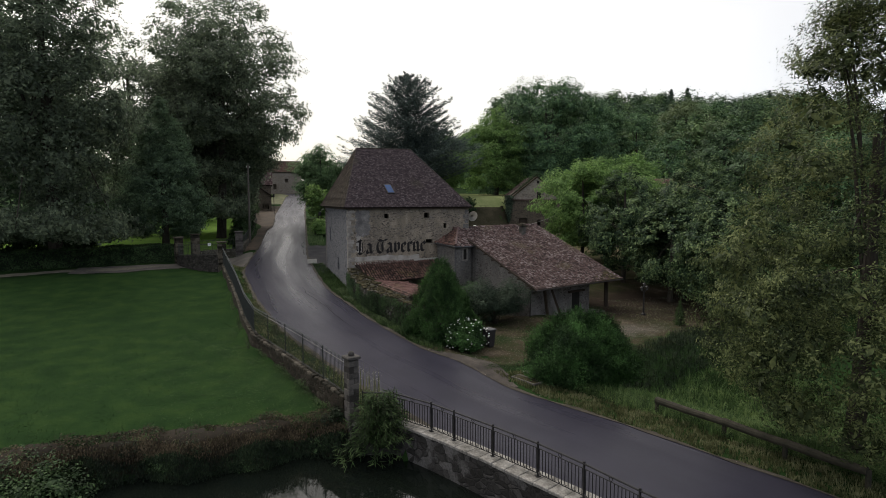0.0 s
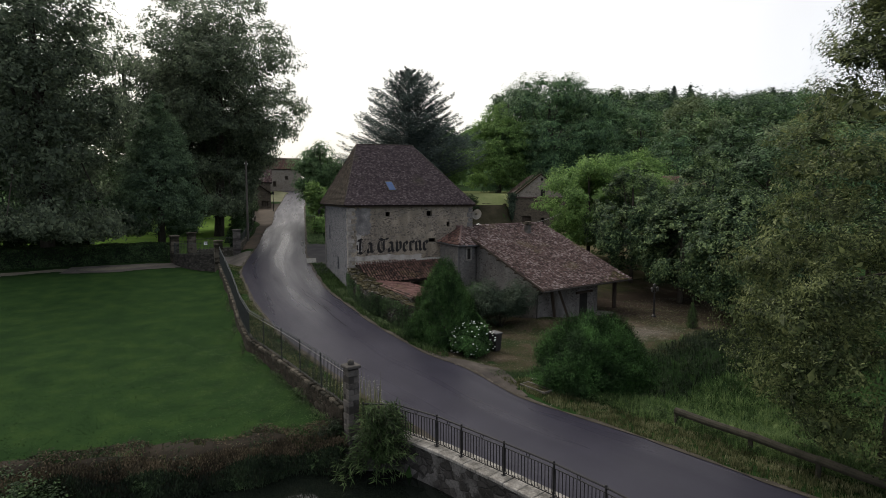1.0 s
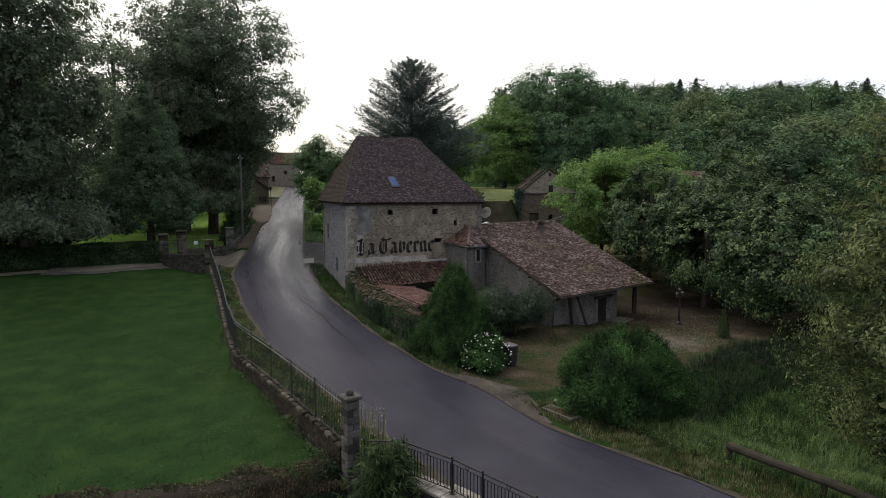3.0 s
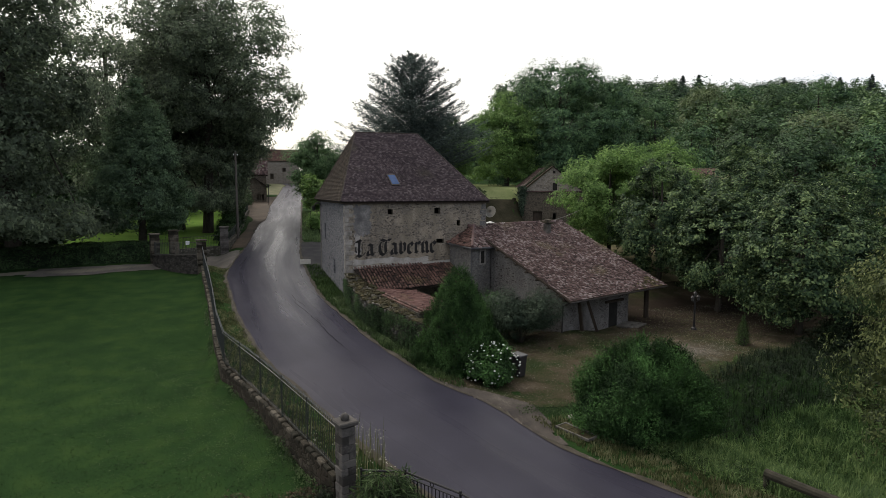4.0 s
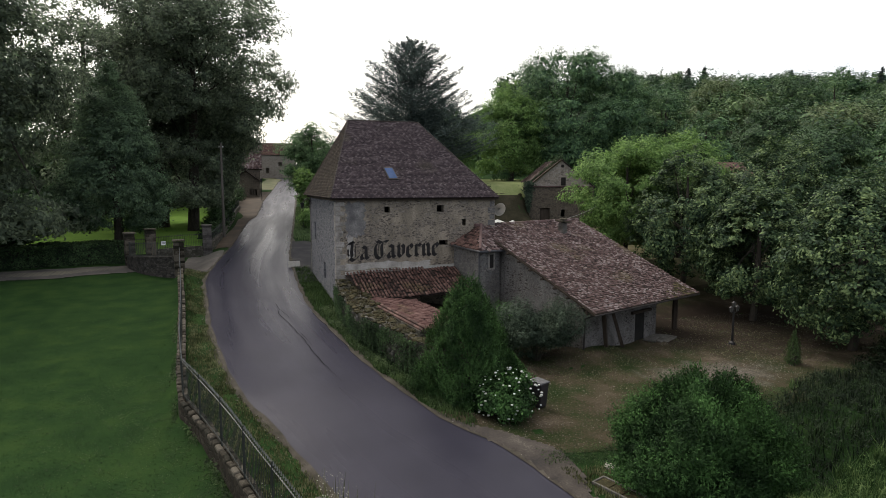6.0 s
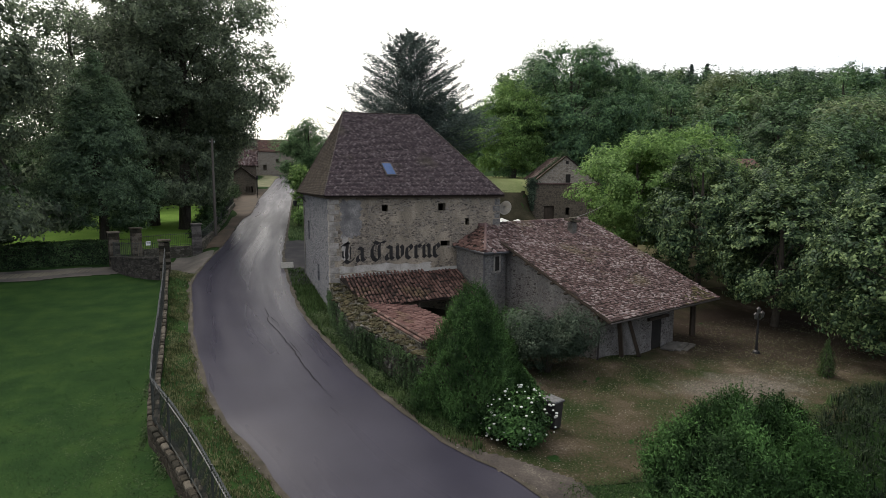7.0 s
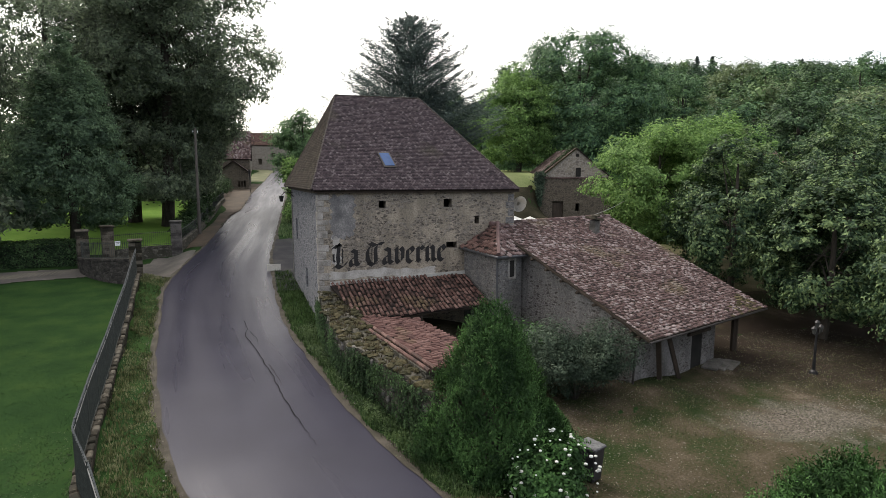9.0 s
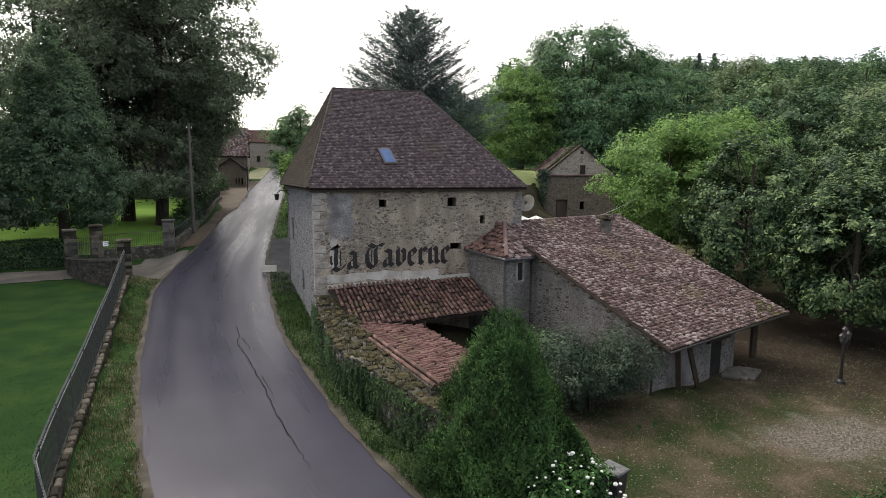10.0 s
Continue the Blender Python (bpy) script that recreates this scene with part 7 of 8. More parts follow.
part("wall_body", ribbon_wall([tuple(p) for p in CURVE], 0.4, -0.2, lambda x, y: curve_top(x, y) - 0.1), M_GATEWALL, cw)
part("coping", ribbon_wall([tuple(p) for p in CURVE], 0.5, lambda x, y: curve_top(x, y) - 0.12, curve_top), M_GATEWALL, cw)
small_fence("gateway_railing", [tuple(p) for p in CURVE], lambda x, y: curve_top(x, y) - 0.03, 1.15, 0.16, "iron railing on the curved gateway wall")
board = thing("notice_board", (-11.6, 61.3, 3.0), "small white notice fixed to the railing", "sign")
part("panel", box(pose(-11.6, 61.36, 2.98, 0, 0, 20), 0.32, 0.02, 0.30), M_WHITE, board)
part("writing", box(pose(-11.6, 61.345, 3.18, 0, 0, 20), 0.24, 0.012, 0.03), M_BLACK, board)
part("writing", box(pose(-11.6, 61.345, 3.09, 0, 0, 20), 0.18, 0.012, 0.03), M_BLACK, board)
back_line = [(-9.7, 69.9), (-11.4, 69.2), (-13.2, 67.6)]
bw = thing("gateway_wall", (-11, 69, 1), "low stone wall under the far gateway railing", "wall", kind="structure")
part("wall_body", ribbon_wall([tuple(p) for p in resample(back_line, 0.5)], 0.35, 0.0, 2.0), M_DARKSTONE, bw)
small_fence("gateway_railing", back_line, lambda x, y: 2.0, 1.15, 0.15, "iron railing between the gate piers")
gate = small_fence("iron_gate", [(-14.7, 67.0), (-13.9, 67.1)], lambda x, y: 0.85, 2.2, 0.14, "closed dark iron gate between stone piers")
LANE = smooth_line([(-9.2, 70.5), (-8.7, 76), (-8.4, 84), (-8.2, 92), (-8.2, 102), (-8.0, 110)], 0.6)
lw = thing("lane_wall", (-8.5, 80, 2), "low stone wall along the lane", "wall", kind="structure")
part("wall_body", ribbon_wall([tuple(p) for p in LANE], 0.4, lambda x, y: gz(x, y) - 0.5, lambda x, y: road_z(y) + 0.55), M_DARKSTONE, lw)
small_fence("lane_fence", [tuple(p) for p in LANE], lambda x, y: float(road_z(y)) + 0.5, 1.0, 0.22, "dark iron fence on the lane wall")
for x, y, r, h in ((-9.6, 78.5, 1.0, 1.9), (-9.4, 83, 1.2, 2.6), (-9.2, 88, 1.2, 2.8), (-9.6, 94, 1.3, 3.0), (-9.8, 100, 1.5, 3.4), (-9.6, 106, 1.5, 3.2), (-9.8, 113, 1.7, 3.6), (-9.6, 121, 1.8, 3.4), (-9.2, 128, 1.5, 2.6)):
    shrub("lane_hedge", (x, y), (r, r * 2.0, h), 5000, 0.11, L_HEDGE, "dark leafy hedge behind the lane fence", slim=0.5, group="lane hedges")
# russet litter, its colour deepened for the tree shade over it
band("leaf_litter", edge_l, 71, 150, 0.0, lambda y: -1.35 - 3.2 * sstep(95, 112, y), 0.05, mat("russet_litter", [(0.024, 0.020, 0.014), (0.048, 0.034, 0.022), (0.075, 0.054, 0.038)], 0.5, 0.95, 0.5, 7),
     "russet dead leaves and earth at the lane's edge", "leaf litter")

# ---- poles, lamps, signs ----
pole = thing("utility_pole", (-8.3, 77.9, 2.1), "grey wooden utility pole beside the lane", "pole")
part("shaft", tube([(-8.3, 77.9, 1.4), (-8.25, 77.9, 11.8)], [0.16, 0.10], 10), M_POLEWOOD, pole)
part("bracket", tube([(-8.45, 77.85, 11.4), (-8.0, 77.95, 11.4)], 0.03, 5), M_IRON, pole)
for dx in (-0.18, 0.2):
    part("insulator", tube([(-8.25 + dx, 77.9, 11.4), (-8.25 + dx, 77.9, 11.58)], 0.04, 6), M_WHITE, pole)
far_pole = thing("signal_post", (-4.6, 125, 4.2), "slim dark post with a lamp beside the lane", "post")
part("shaft", tube([(-4.6, 126, 4.0), (-4.6, 126, 8.2)], 0.07, 6), M_IRON, far_pole)
part("head", box(pose(-4.6, 126, 7.9), 0.35, 0.35, 0.6, 0.05), M_IRON, far_pole)
sp_x, sp_y = 0.25, 83.5
signpost = thing("slim_pole", (sp_x, sp_y, gz(sp_x, sp_y)), "slim dark pole behind the tavern corner", "pole")
part("post", tube([(sp_x, sp_y, 1.9), (sp_x, sp_y, 4.9)], 0.06, 6), M_IRON, signpost)


def garden_lamp(x, y, label):
    z = gz(x, y)
    ob = thing("garden_lamp", (x, y, z), label, "lamp")
    bm = tube([(x, y, z - 0.05), (x, y, z + 0.12), (x, y, z + 0.2), (x, y, z + 1.0), (x, y, z + 1.1), (x, y, z + 2.1)], [0.22, 0.17, 0.08, 0.05, 0.07, 0.035], 9)
    part("post", bm, M_IRON, ob)
    for k, (dx, dy) in enumerate(((0.3, 0.05), (-0.28, -0.1), (0, 0.0))):
        top = z + (1.95 if k < 2 else 2.2)
        part("arm", tube([(x, y, z + 1.8), (x + dx * 0.6, y + dy * 0.6, top - 0.05), (x + dx, y + dy, top)], 0.018, 5), M_IRON, ob)
        bm = bmesh.new()
        bmesh.ops.create_cone(bm, cap_ends=True, segments=6, radius1=0.07, radius2=0.11, depth=0.24, matrix=Matrix.Translation((x + dx, y + dy, top + 0.13)))
        lamp = part("lantern", bm, M_LAMPGLASS, ob, "milky lantern glass")
        bm = bmesh.new()
        bmesh.ops.create_cone(bm, cap_ends=True, segments=6, radius1=0.14, radius2=0.02, depth=0.12, matrix=Matrix.Translation((x + dx, y + dy, top + 0.31)))
        part("hood", bm, M_IRON, lamp)
    return ob


M_LAMPGLASS = mat("milky_glass", [(0.035, 0.035, 0.032), (0.07, 0.07, 0.065)], 3, 0.3, 0.0)
garden_lamp(21.7, 39.3, "dark cast-iron garden lamp with three lanterns")
lantern = thing("wall_lantern", (-0.7, 57.0, 6.3), "dark iron lantern on a bracket under the eave", "lamp")
part("bracket", tube([(-0.68, 57.0, 6.2), (-1.05, 56.9, 6.62), (-1.42, 56.8, 6.3)], 0.03, 5), M_IRON, lantern)
part("bracket", tube([(-0.68, 57.0, 6.45), (-1.3, 56.85, 6.5)], 0.025, 5), M_IRON, lantern)
bm = bmesh.new()
bmesh.ops.create_cone(bm, cap_ends=True, segments=6, radius1=0.10, radius2=0.17, depth=0.36, matrix=Matrix.Translation((-1.42, 56.8, 6.1)))
part("lantern_body", bm, M_IRON, lantern)

# satellite dish on the tavern corner
dish = thing("satellite_dish", (10.75, 49.0, 5.8), "pale round satellite dish on the tavern's corner", "satellite dish")
bm = bmesh.new()
rings = []
for k in range(6):
    r = 0.45 * k / 5
    rings.append([bm.verts.new((r * math.cos(a), r * math.sin(a), 0.30 * r * r / 0.45 + 0.001 * k)) for a in np.linspace(0, math.tau, 18, endpoint=False)] if k else [bm.verts.new((0, 0, 0))])
for k in range(18):
    bm.faces.new((rings[0][0], rings[1][k], rings[1][(k + 1) % 18]))
    for j in range(1, 5):
        bm.faces.new((rings[j][k], rings[j][(k + 1) % 18], rings[j + 1][(k + 1) % 18], rings[j + 1][k]))
bmesh.ops.solidify(bm, geom=bm.faces, thickness=0.02)
bmesh.ops.transform(bm, matrix=look((10.92, 48.85, 6.02), (9.4, 60, 8.7)), verts=bm.verts)
part("reflector", bm, M_CONCRETE, dish, smooth=True)
part("arm", tube([(10.25, 49.0, 5.75), (10.7, 49.0, 5.8), (10.92, 48.9, 6.0)], 0.03, 6), M_IRON, dish)
part("feed", tube([(10.92, 48.9, 5.7), (10.92, 49.4, 5.95)], 0.025, 6), M_IRON, dish)

# parasols behind the ridge
for x, y, h, r in ((13.8, 56.0, 4.85, 1.1), (15.3, 56.4, 4.72, 1.0)):
    par = thing("parasol", (x, y, gz(x, y)), "open white canvas parasol behind the shed", "parasol", "terrace parasols")
    bm = bmesh.new()
    tip = bm.verts.new((x, y, h))
    rim_ = [bm.verts.new((x + r * math.cos(a), y + r * math.sin(a), h - 0.42)) for a in np.linspace(0, math.tau, 8, endpoint=False)]
    for k in range(8):
        bm.faces.new((tip, rim_[k], rim_[(k + 1) % 8]))
    bmesh.ops.solidify(bm, geom=bm.faces, thickness=0.01)
    part("canopy", bm, M_CLOTH, par)
    part("pole", tube([(x, y, gz(x, y) - 0.05), (x, y, h - 0.03)], 0.025, 6), M_WOOD, par)
cable = [Vector((10.9, 48.4, 4.7)).lerp(Vector((31, 62, 8.2)), t) - Vector((0, 0, 1.2 * math.sin(math.pi * t))) for t in np.linspace(0, 1, 14)]
solid("overhead_cable", tube(cable, 0.014, 4), M_CONCRETE, "thin slack cable from tavern to walnut tree", "cable")

# ---- drain beside the yard mouth ----
DRAIN, DRAIN_TURN = (6.03, 27.23), -69.5
drain = thing("drain_cover", (DRAIN[0], DRAIN[1], gz(*DRAIN)), "dirty concrete drain cover sunk beside the lane", "drain")
for sx_, sy_, ox, oy in ((1.62, 0.07, 0, -0.27), (1.62, 0.07, 0, 0.27), (0.07, 0.47, -0.775, 0), (0.07, 0.47, 0.775, 0)):
    part("kerb", box(pose(*DRAIN, gz(*DRAIN) + 0.045, 0, 0, DRAIN_TURN) @ pose(ox, oy, 0), sx_, sy_, 0.11, 0.012), M_GREYSTONE, drain, "pale worn concrete edge")
for k in range(3):
    part("slab", box(pose(*DRAIN, gz(*DRAIN) + 0.02, 0, 0, DRAIN_TURN) @ pose(-0.49 + 0.49 * k, 0, 0), 0.47, 0.44, 0.12, 0.012), M_MOSS, drain, "earth-stained cover slab")

# ---- wheeled bin ----
bx, by_, bz = 6.72, 34.1, gz(6.72, 34.1)
wbin = thing("wheeled_bin", (bx, by_, bz), "dark plastic wheeled bin with a pale littered lid", "bin")
bm = bmesh.new()
vs = [bm.verts.new(pose(bx, by_, bz, 0, 0, 25) @ Vector(p)) for p in ((-0.22, -0.24, 0.05), (0.22, -0.24, 0.05), (0.22, 0.24, 0.05), (-0.22, 0.24, 0.05), (-0.28, -0.31, 1.1), (0.28, -0.31, 1.1), (0.28, 0.31, 1.1), (-0.28, 0.31, 1.1))]
for f in BOXF:
    bm.faces.new([vs[i] for i in f])
bmesh.ops.bevel(bm, geom=bm.edges[:], offset=0.025, segments=2, affect="EDGES")
part("body", bm, M_PLASTIC, wbin)
part("rim", box(pose(bx, by_, bz + 1.06, 0, 0, 25), 0.63, 0.69, 0.05, 0.01), M_PLASTIC, wbin)
part("lid", box(pose(bx, by_, bz + 1.11, 3, 2, 25), 0.61, 0.68, 0.06, 0.025), mat("pale_lid", [(0.03, 0.03, 0.033), (0.13, 0.13, 0.13)], 6, 0.6, 0.1), wbin, "pale grey lid strewn with petals")
part("handle", tube([pose(bx, by_, bz, 0, 0, 25) @ Vector(p) for p in ((-0.25, 0.36, 1.07), (0.25, 0.36, 1.07))], 0.018, 6), M_PLASTIC, wbin)
for s_ in (-0.24, 0.24):
    part("wheel", tube([pose(bx, by_, bz, 0, 0, 25) @ Vector((s_ - 0.03, 0.27, 0.1)), pose(bx, by_, bz, 0, 0, 25) @ Vector((s_ + 0.03, 0.27, 0.1))], 0.10, 10), M_PLASTIC, wbin)

# ---- log rail on the hollow's edge ----
LOGS = [(9.75, 22.0), (10.7, 19.15), (11.3, 16.9), (12.0, 14.4)]
lograil = thing("log_rail", (10.7, 19, -1.8), "low guard rail of long mossy logs beside the lane", "guard rail")
for (x0, y0), (x1, y1) in zip(LOGS, LOGS[1:]):
    mid = Vector(((x0 + x1) / 2, (y0 + y1) / 2, -1.27))
    part("log", tube([(x0, y0, -1.24), mid, (x1, y1, -1.26)], [0.15, 0.145, 0.14], 10), M_LOG, lograil)
for x, y in LOGS[:]:
    part("post", tube([(x + 0.05, y, -2.6), (x + 0.05, y, -1.22)], 0.09, 7), M_LOG, lograil)

# ---- things on the road ----
crack = [(-3.65, 49.3), (-3.42, 48.0), (-3.5, 47.0), (-3.0, 44.84), (-2.72, 43.4), (-2.44, 42.1), (-2.2, 40.7), (-2.02, 39.69), (-1.61, 37.9), (-1.24, 36.45)]


def road_seam(name, line, width, label):
    pts = smooth_line(line, 0.25)
    pts = pts + rng.normal(0, 0.018, pts.shape)
    V, Q = [], []
    d_ = np.gradient(pts, axis=0)
    d_ /= np.linalg.norm(d_, axis=1)[:, None]
    for i, p in enumerate(pts):
        w = width * (0.4 + 0.6 * rng.random()) * min(1, (len(pts) - i) / 12 + 0.2)
        for s_ in (-1, 1):
            q = p + np.array((-d_[i, 1], d_[i, 0])) * w * s_ / 2
            u = (q[0] - by_y(EDGE_L, q[1])) / (by_y(EDGE_R, q[1]) - by_y(EDGE_L, q[1]))
            V.append((q[0], q[1], float(road_z(q[1])) + 0.045 + 0.05 * (1 - (2 * u - 1) ** 2)))
    Q = [(2 * i, 2 * i + 1, 2 * i + 3, 2 * i + 2) for i in range(len(pts) - 1)]
    return solid(name, quadmesh(name, V, Q), M_CRACK, label, "road seam", "", "structure")


road_seam("tar_seam", crack, 0.038, "black wandering tar seam in the asphalt")
road_seam("tar_seam", [(-3.35, 47.6), (-3.0, 46.4), (-2.95, 45.8)], 0.04, "black wandering tar seam in the asphalt")
road_seam("tar_seam", [(-2.5, 43.0), (-2.2, 41.6), (-2.1, 40.9)], 0.035, "black wandering tar seam in the asphalt")
bm = bmesh.new()
add_box(bm, pose(-1.95, 60.3, float(road_z(60.3)) + 0.08, -22, 0, 4), 0.92, 0.10, 0.46, 0.012)
solid("stone_marker", bm, M_CONCRETE, "low pale stone marker leaning at the lane's edge", "marker stone")
bm = bmesh.new()
add_box(bm, pose(7.0, 28.4, gz(7.0, 28.4) - 0.02, 0, 0, -48), 1.3, 0.45, 0.10, 0.02)
solid("kerb_slab", bm, M_COPING, "weathered concrete drain slab at the yard's mouth", "slab")

# ---- barn on the bank ----
barn = thing("stone_barn", (31, 83, 3.2), "old stone gabled barn dug into the grass bank", "barn")
B0, B1 = Vector((28.6, 81.3)), Vector((36.7, 79.1))
bd = (B1 - B0).normalized()
bn = Vector((-bd.y, bd.x))
B2, B3 = B1 + bn * 10, B0 + bn * 10
part("front_wall", wall_with_holes(B0, B1, 2.0, 7.3, 0.5, [(1.45, 2.75, 2.0, 4.55), (4.2, 4.7, 3.4, 4.3)]), M_BARNLOW, barn, "shaded lower stone wall")
part("side_wall", wall_with_holes(B1 + bn * 0.5, B2, 2.0, 7.3, 0.5, []), M_FARWALL, barn)
part("side_wall", wall_with_holes(B3, B0 + bn * 0.5, 2.0, 7.3, 0.5, []), M_FARWALL, barn)
part("back_wall", wall_with_holes(B2, B3, 2.0, 7.3, 0.5, []), M_FARWALL, barn)
mid_b = (B0 + B1) / 2
bm = bmesh.new()
for off in (0.35, 0.85):
    o_ = bn * off
    tri_ = [bm.verts.new((p.x + o_.x, p.y + o_.y, z)) for p, z in ((B0, 7.3), (B1, 7.3), (mid_b, 10.62))]
bm.verts.ensure_lookup_table()
v6 = list(bm.verts)
bm.faces.new(v6[:3])
bm.faces.new(v6[3:][::-1])
for i in range(3):
    bm.faces.new((v6[i], v6[(i + 1) % 3], v6[3 + (i + 1) % 3], v6[3 + i]))
bmesh.ops.recalc_face_normals(bm, faces=bm.faces)
part("gable", bm, M_FARWALL, barn, "pale stone gable")
wq = mid_b + bd * 0.3 + bn * 0.33
hq = mid_b + bd * 0.15 + bn * 0.33
# gable openings are near-black panels that stand for their shade
part("window", box(pose(hq.x, hq.y, 9.75, 0, 0, math.degrees(math.atan2(bd.y, bd.x))), 0.35, 0.06, 0.35), M_DARK, barn, "near-black panel for the small gable hole's shade")
part("window", box(pose(wq.x, wq.y, 7.42, 0, 0, math.degrees(math.atan2(bd.y, bd.x))), 0.6, 0.06, 1.05), M_DARK, barn, "near-black panel for the unglazed window's shade")
part("door", box(pose(*(B0 + bd * 2.1 + bn * 0.3), 2.3, 0, 0, math.degrees(math.atan2(bd.y, bd.x))), 1.28, 0.08, 2.2), M_WOOD, barn, "weathered reddish plank door")
part("ledge", ribbon_wall([tuple(B0 + bn * 0.1), tuple(B1 + bn * 0.1)], 0.5, 7.22, 7.36), M_CANAL, barn)
ra, rb = mid_b + bn * 0.2, mid_b + bn * 10.2
for e0 in (B0, B1):
    out_ = (e0 - mid_b).normalized() * 0.35
    a0, a1 = e0 + out_ + bn * 0.2, e0 + out_ + bn * 10.2
    f = [(a0.x, a0.y, 7.15), (a1.x, a1.y, 7.15), (rb.x, rb.y, 10.78), (ra.x, ra.y, 10.78)]
    part("roof", slab(f, 0.12), M_MOSS if e0 is B0 else M_UNDER, barn, "mossy tiled roof slope")
    tagged(part("tile_field", plain_tiles(f, 0.24, 0.24, 0.02), M_CANAL, barn), kind="stuff")
n = 2600
drop_ = rng.random(n) ** 0.8
iv = np.stack([B0.x - 0.15 + rng.normal(0, 0.42, n) * (1.05 - drop_), B0.y - 0.1 + rng.normal(0, 0.2, n), 8.0 - 4.0 * drop_], 1)
V, Q = leaf_cards(iv, np.tile((-0.3, -1.0, 0.3), (n, 1)), rng.uniform(0.06, 0.12, n), 0.6)
solid("ivy_curtain", quadmesh("ivy_curtain", V, Q), L_GREY, "strand of pale ivy hanging down the barn's corner", "ivy", "", "stuff")
n = 2200
along_ = rng.random(n) ** 1.5
rp = np.array([(*(mid_b + bn * 0.9), 10.75)]) + along_[:, None] * (np.array((*(B0 + bn * 1.2), 7.5)) - np.array((*(mid_b + bn * 0.9), 10.75))) + np.abs(rng.normal(0, 1, (n, 3))) * np.array((0.25, 0.4, 0.30)) * (1.25 - along_)[:, None]
V, Q = leaf_cards(rp, np.tile((0, -0.4, 0.9), (n, 1)), rng.uniform(0.06, 0.13, n), 0.4)
solid("roof_weeds", quadmesh("roof_weeds", V, Q), L_HEDGE, "weeds growing over the barn's ridge and gable", "plants", "", "stuff")
bank_hedge = [(12.5, 76.5), (17, 79), (21.5, 81.5)]
for i, p in enumerate(resample(bank_hedge, 2.6)):
    shrub("bank_bush", tuple(p), (2.0, 1.5, 2.0), 3000, 0.12, L_HEDGE, "dark bramble bush under the grass bank", slim=0.5, group="bank bushes")

# small house half hidden behind the walnut trees
red = thing("hidden_house", (49, 74, 0), "small reddish house half hidden by trees", "house")
part("wall", box(pose(50, 75, -2, 0, 0, -15), 8, 7, 9.6), M_FARWALL, red)
part("roof", slab([(45.3, 71.0, 7.6), (54, 68.9, 7.6), (54.6, 73.2, 10.4), (46.0, 75.3, 10.4)], 0.2), M_REDTILE, red, "red tiled roof")

# ---- old houses up the lane ----
def gabled_house(name, x0, y0, x1, y1, z0, eave, ridge, along_y, label, wall_mat, roof_mat, wins, lane_side="x1"):
    ob = thing(name, ((x0 + x1) / 2, (y0 + y1) / 2, z0), label, "house")
    holes_s = [w for s_, *w in wins if s_ == "s"]
    holes_e = [w for s_, *w in wins if s_ == "e"]
    part("wall", wall_with_holes((x0, y0), (x1, y0), z0 - 2, eave, 0.45, holes_s), wall_mat, ob)
    part("wall", wall_with_holes((x1, y0 + 0.45), (x1, y1 - 0.45), z0 - 2, eave, 0.45, holes_e), wall_mat, ob)
    part("wall", wall_with_holes((x1, y1), (x0, y1), z0 - 2, eave, 0.45, []), wall_mat, ob)
    part("wall", wall_with_holes((x0, y1 - 0.45), (x0, y0 + 0.45), z0 - 2, eave, 0.45, []), wall_mat, ob)
    part("dark_inside", box(pose((x0 + x1) / 2, (y0 + y1) / 2, z0 - 1), abs(x1 - x0) - 1.6, abs(y1 - y0) - 1.6, eave - z0), M_BARNLOW, ob)
    xm, ym = (x0 + x1) / 2, (y0 + y1) / 2
    o = 0.35
    if along_y:
        slopes = [[(x0 - o, y0 - o, eave - 0.1), (x0 - o, y1 + o, eave - 0.1), (xm, y1 + o, ridge), (xm, y0 - o, ridge)], [(x1 + o, y0 - o, eave - 0.1), (x1 + o, y1 + o, eave - 0.1), (xm, y1 + o, ridge), (xm, y0 - o, ridge)]]
        gables = [([(x0, y, eave), (x1, y, eave), (xm, y, ridge - 0.2)], (0, d_, 0)) for y, d_ in ((y0, 0.4), (y1, -0.4))]
    else:
        slopes = [[(x0 - o, y0 - o, eave - 0.1), (x1 + o, y0 - o, eave - 0.1), (x1 + o, ym, ridge), (x0 - o, ym, ridge)], [(x0 - o, y1 + o, eave - 0.1), (x1 + o, y1 + o, eave - 0.1), (x1 + o, ym, ridge), (x0 - o, ym, ridge)]]
        gables = [([(x, y0, eave), (x, y1, eave), (x, ym, ridge - 0.2)], (d_, 0, 0)) for x, d_ in ((x0, 0.4), (x1, -0.4))]
    for f in slopes:
        part("roof", slab(f, 0.14), M_UNDER, ob)
        tagged(part("tile_field", plain_tiles(f, 0.3, 0.35, 0.03), roof_mat, ob), kind="stuff")
    for gq, deep in gables:
        bm = bmesh.new()
        fr = [bm.verts.new(p) for p in gq]
        bk = [bm.verts.new(Vector(p) + Vector(deep)) for p in gq]
        bm.faces.new(fr)
        bm.faces.new(bk[::-1])
        for k in range(3):
            bm.faces.new((fr[k], fr[(k + 1) % 3], bk[(k + 1) % 3], bk[k]))
        bmesh.ops.recalc_face_normals(bm, faces=bm.faces)
        part("gable", bm, wall_mat, ob)
    return ob


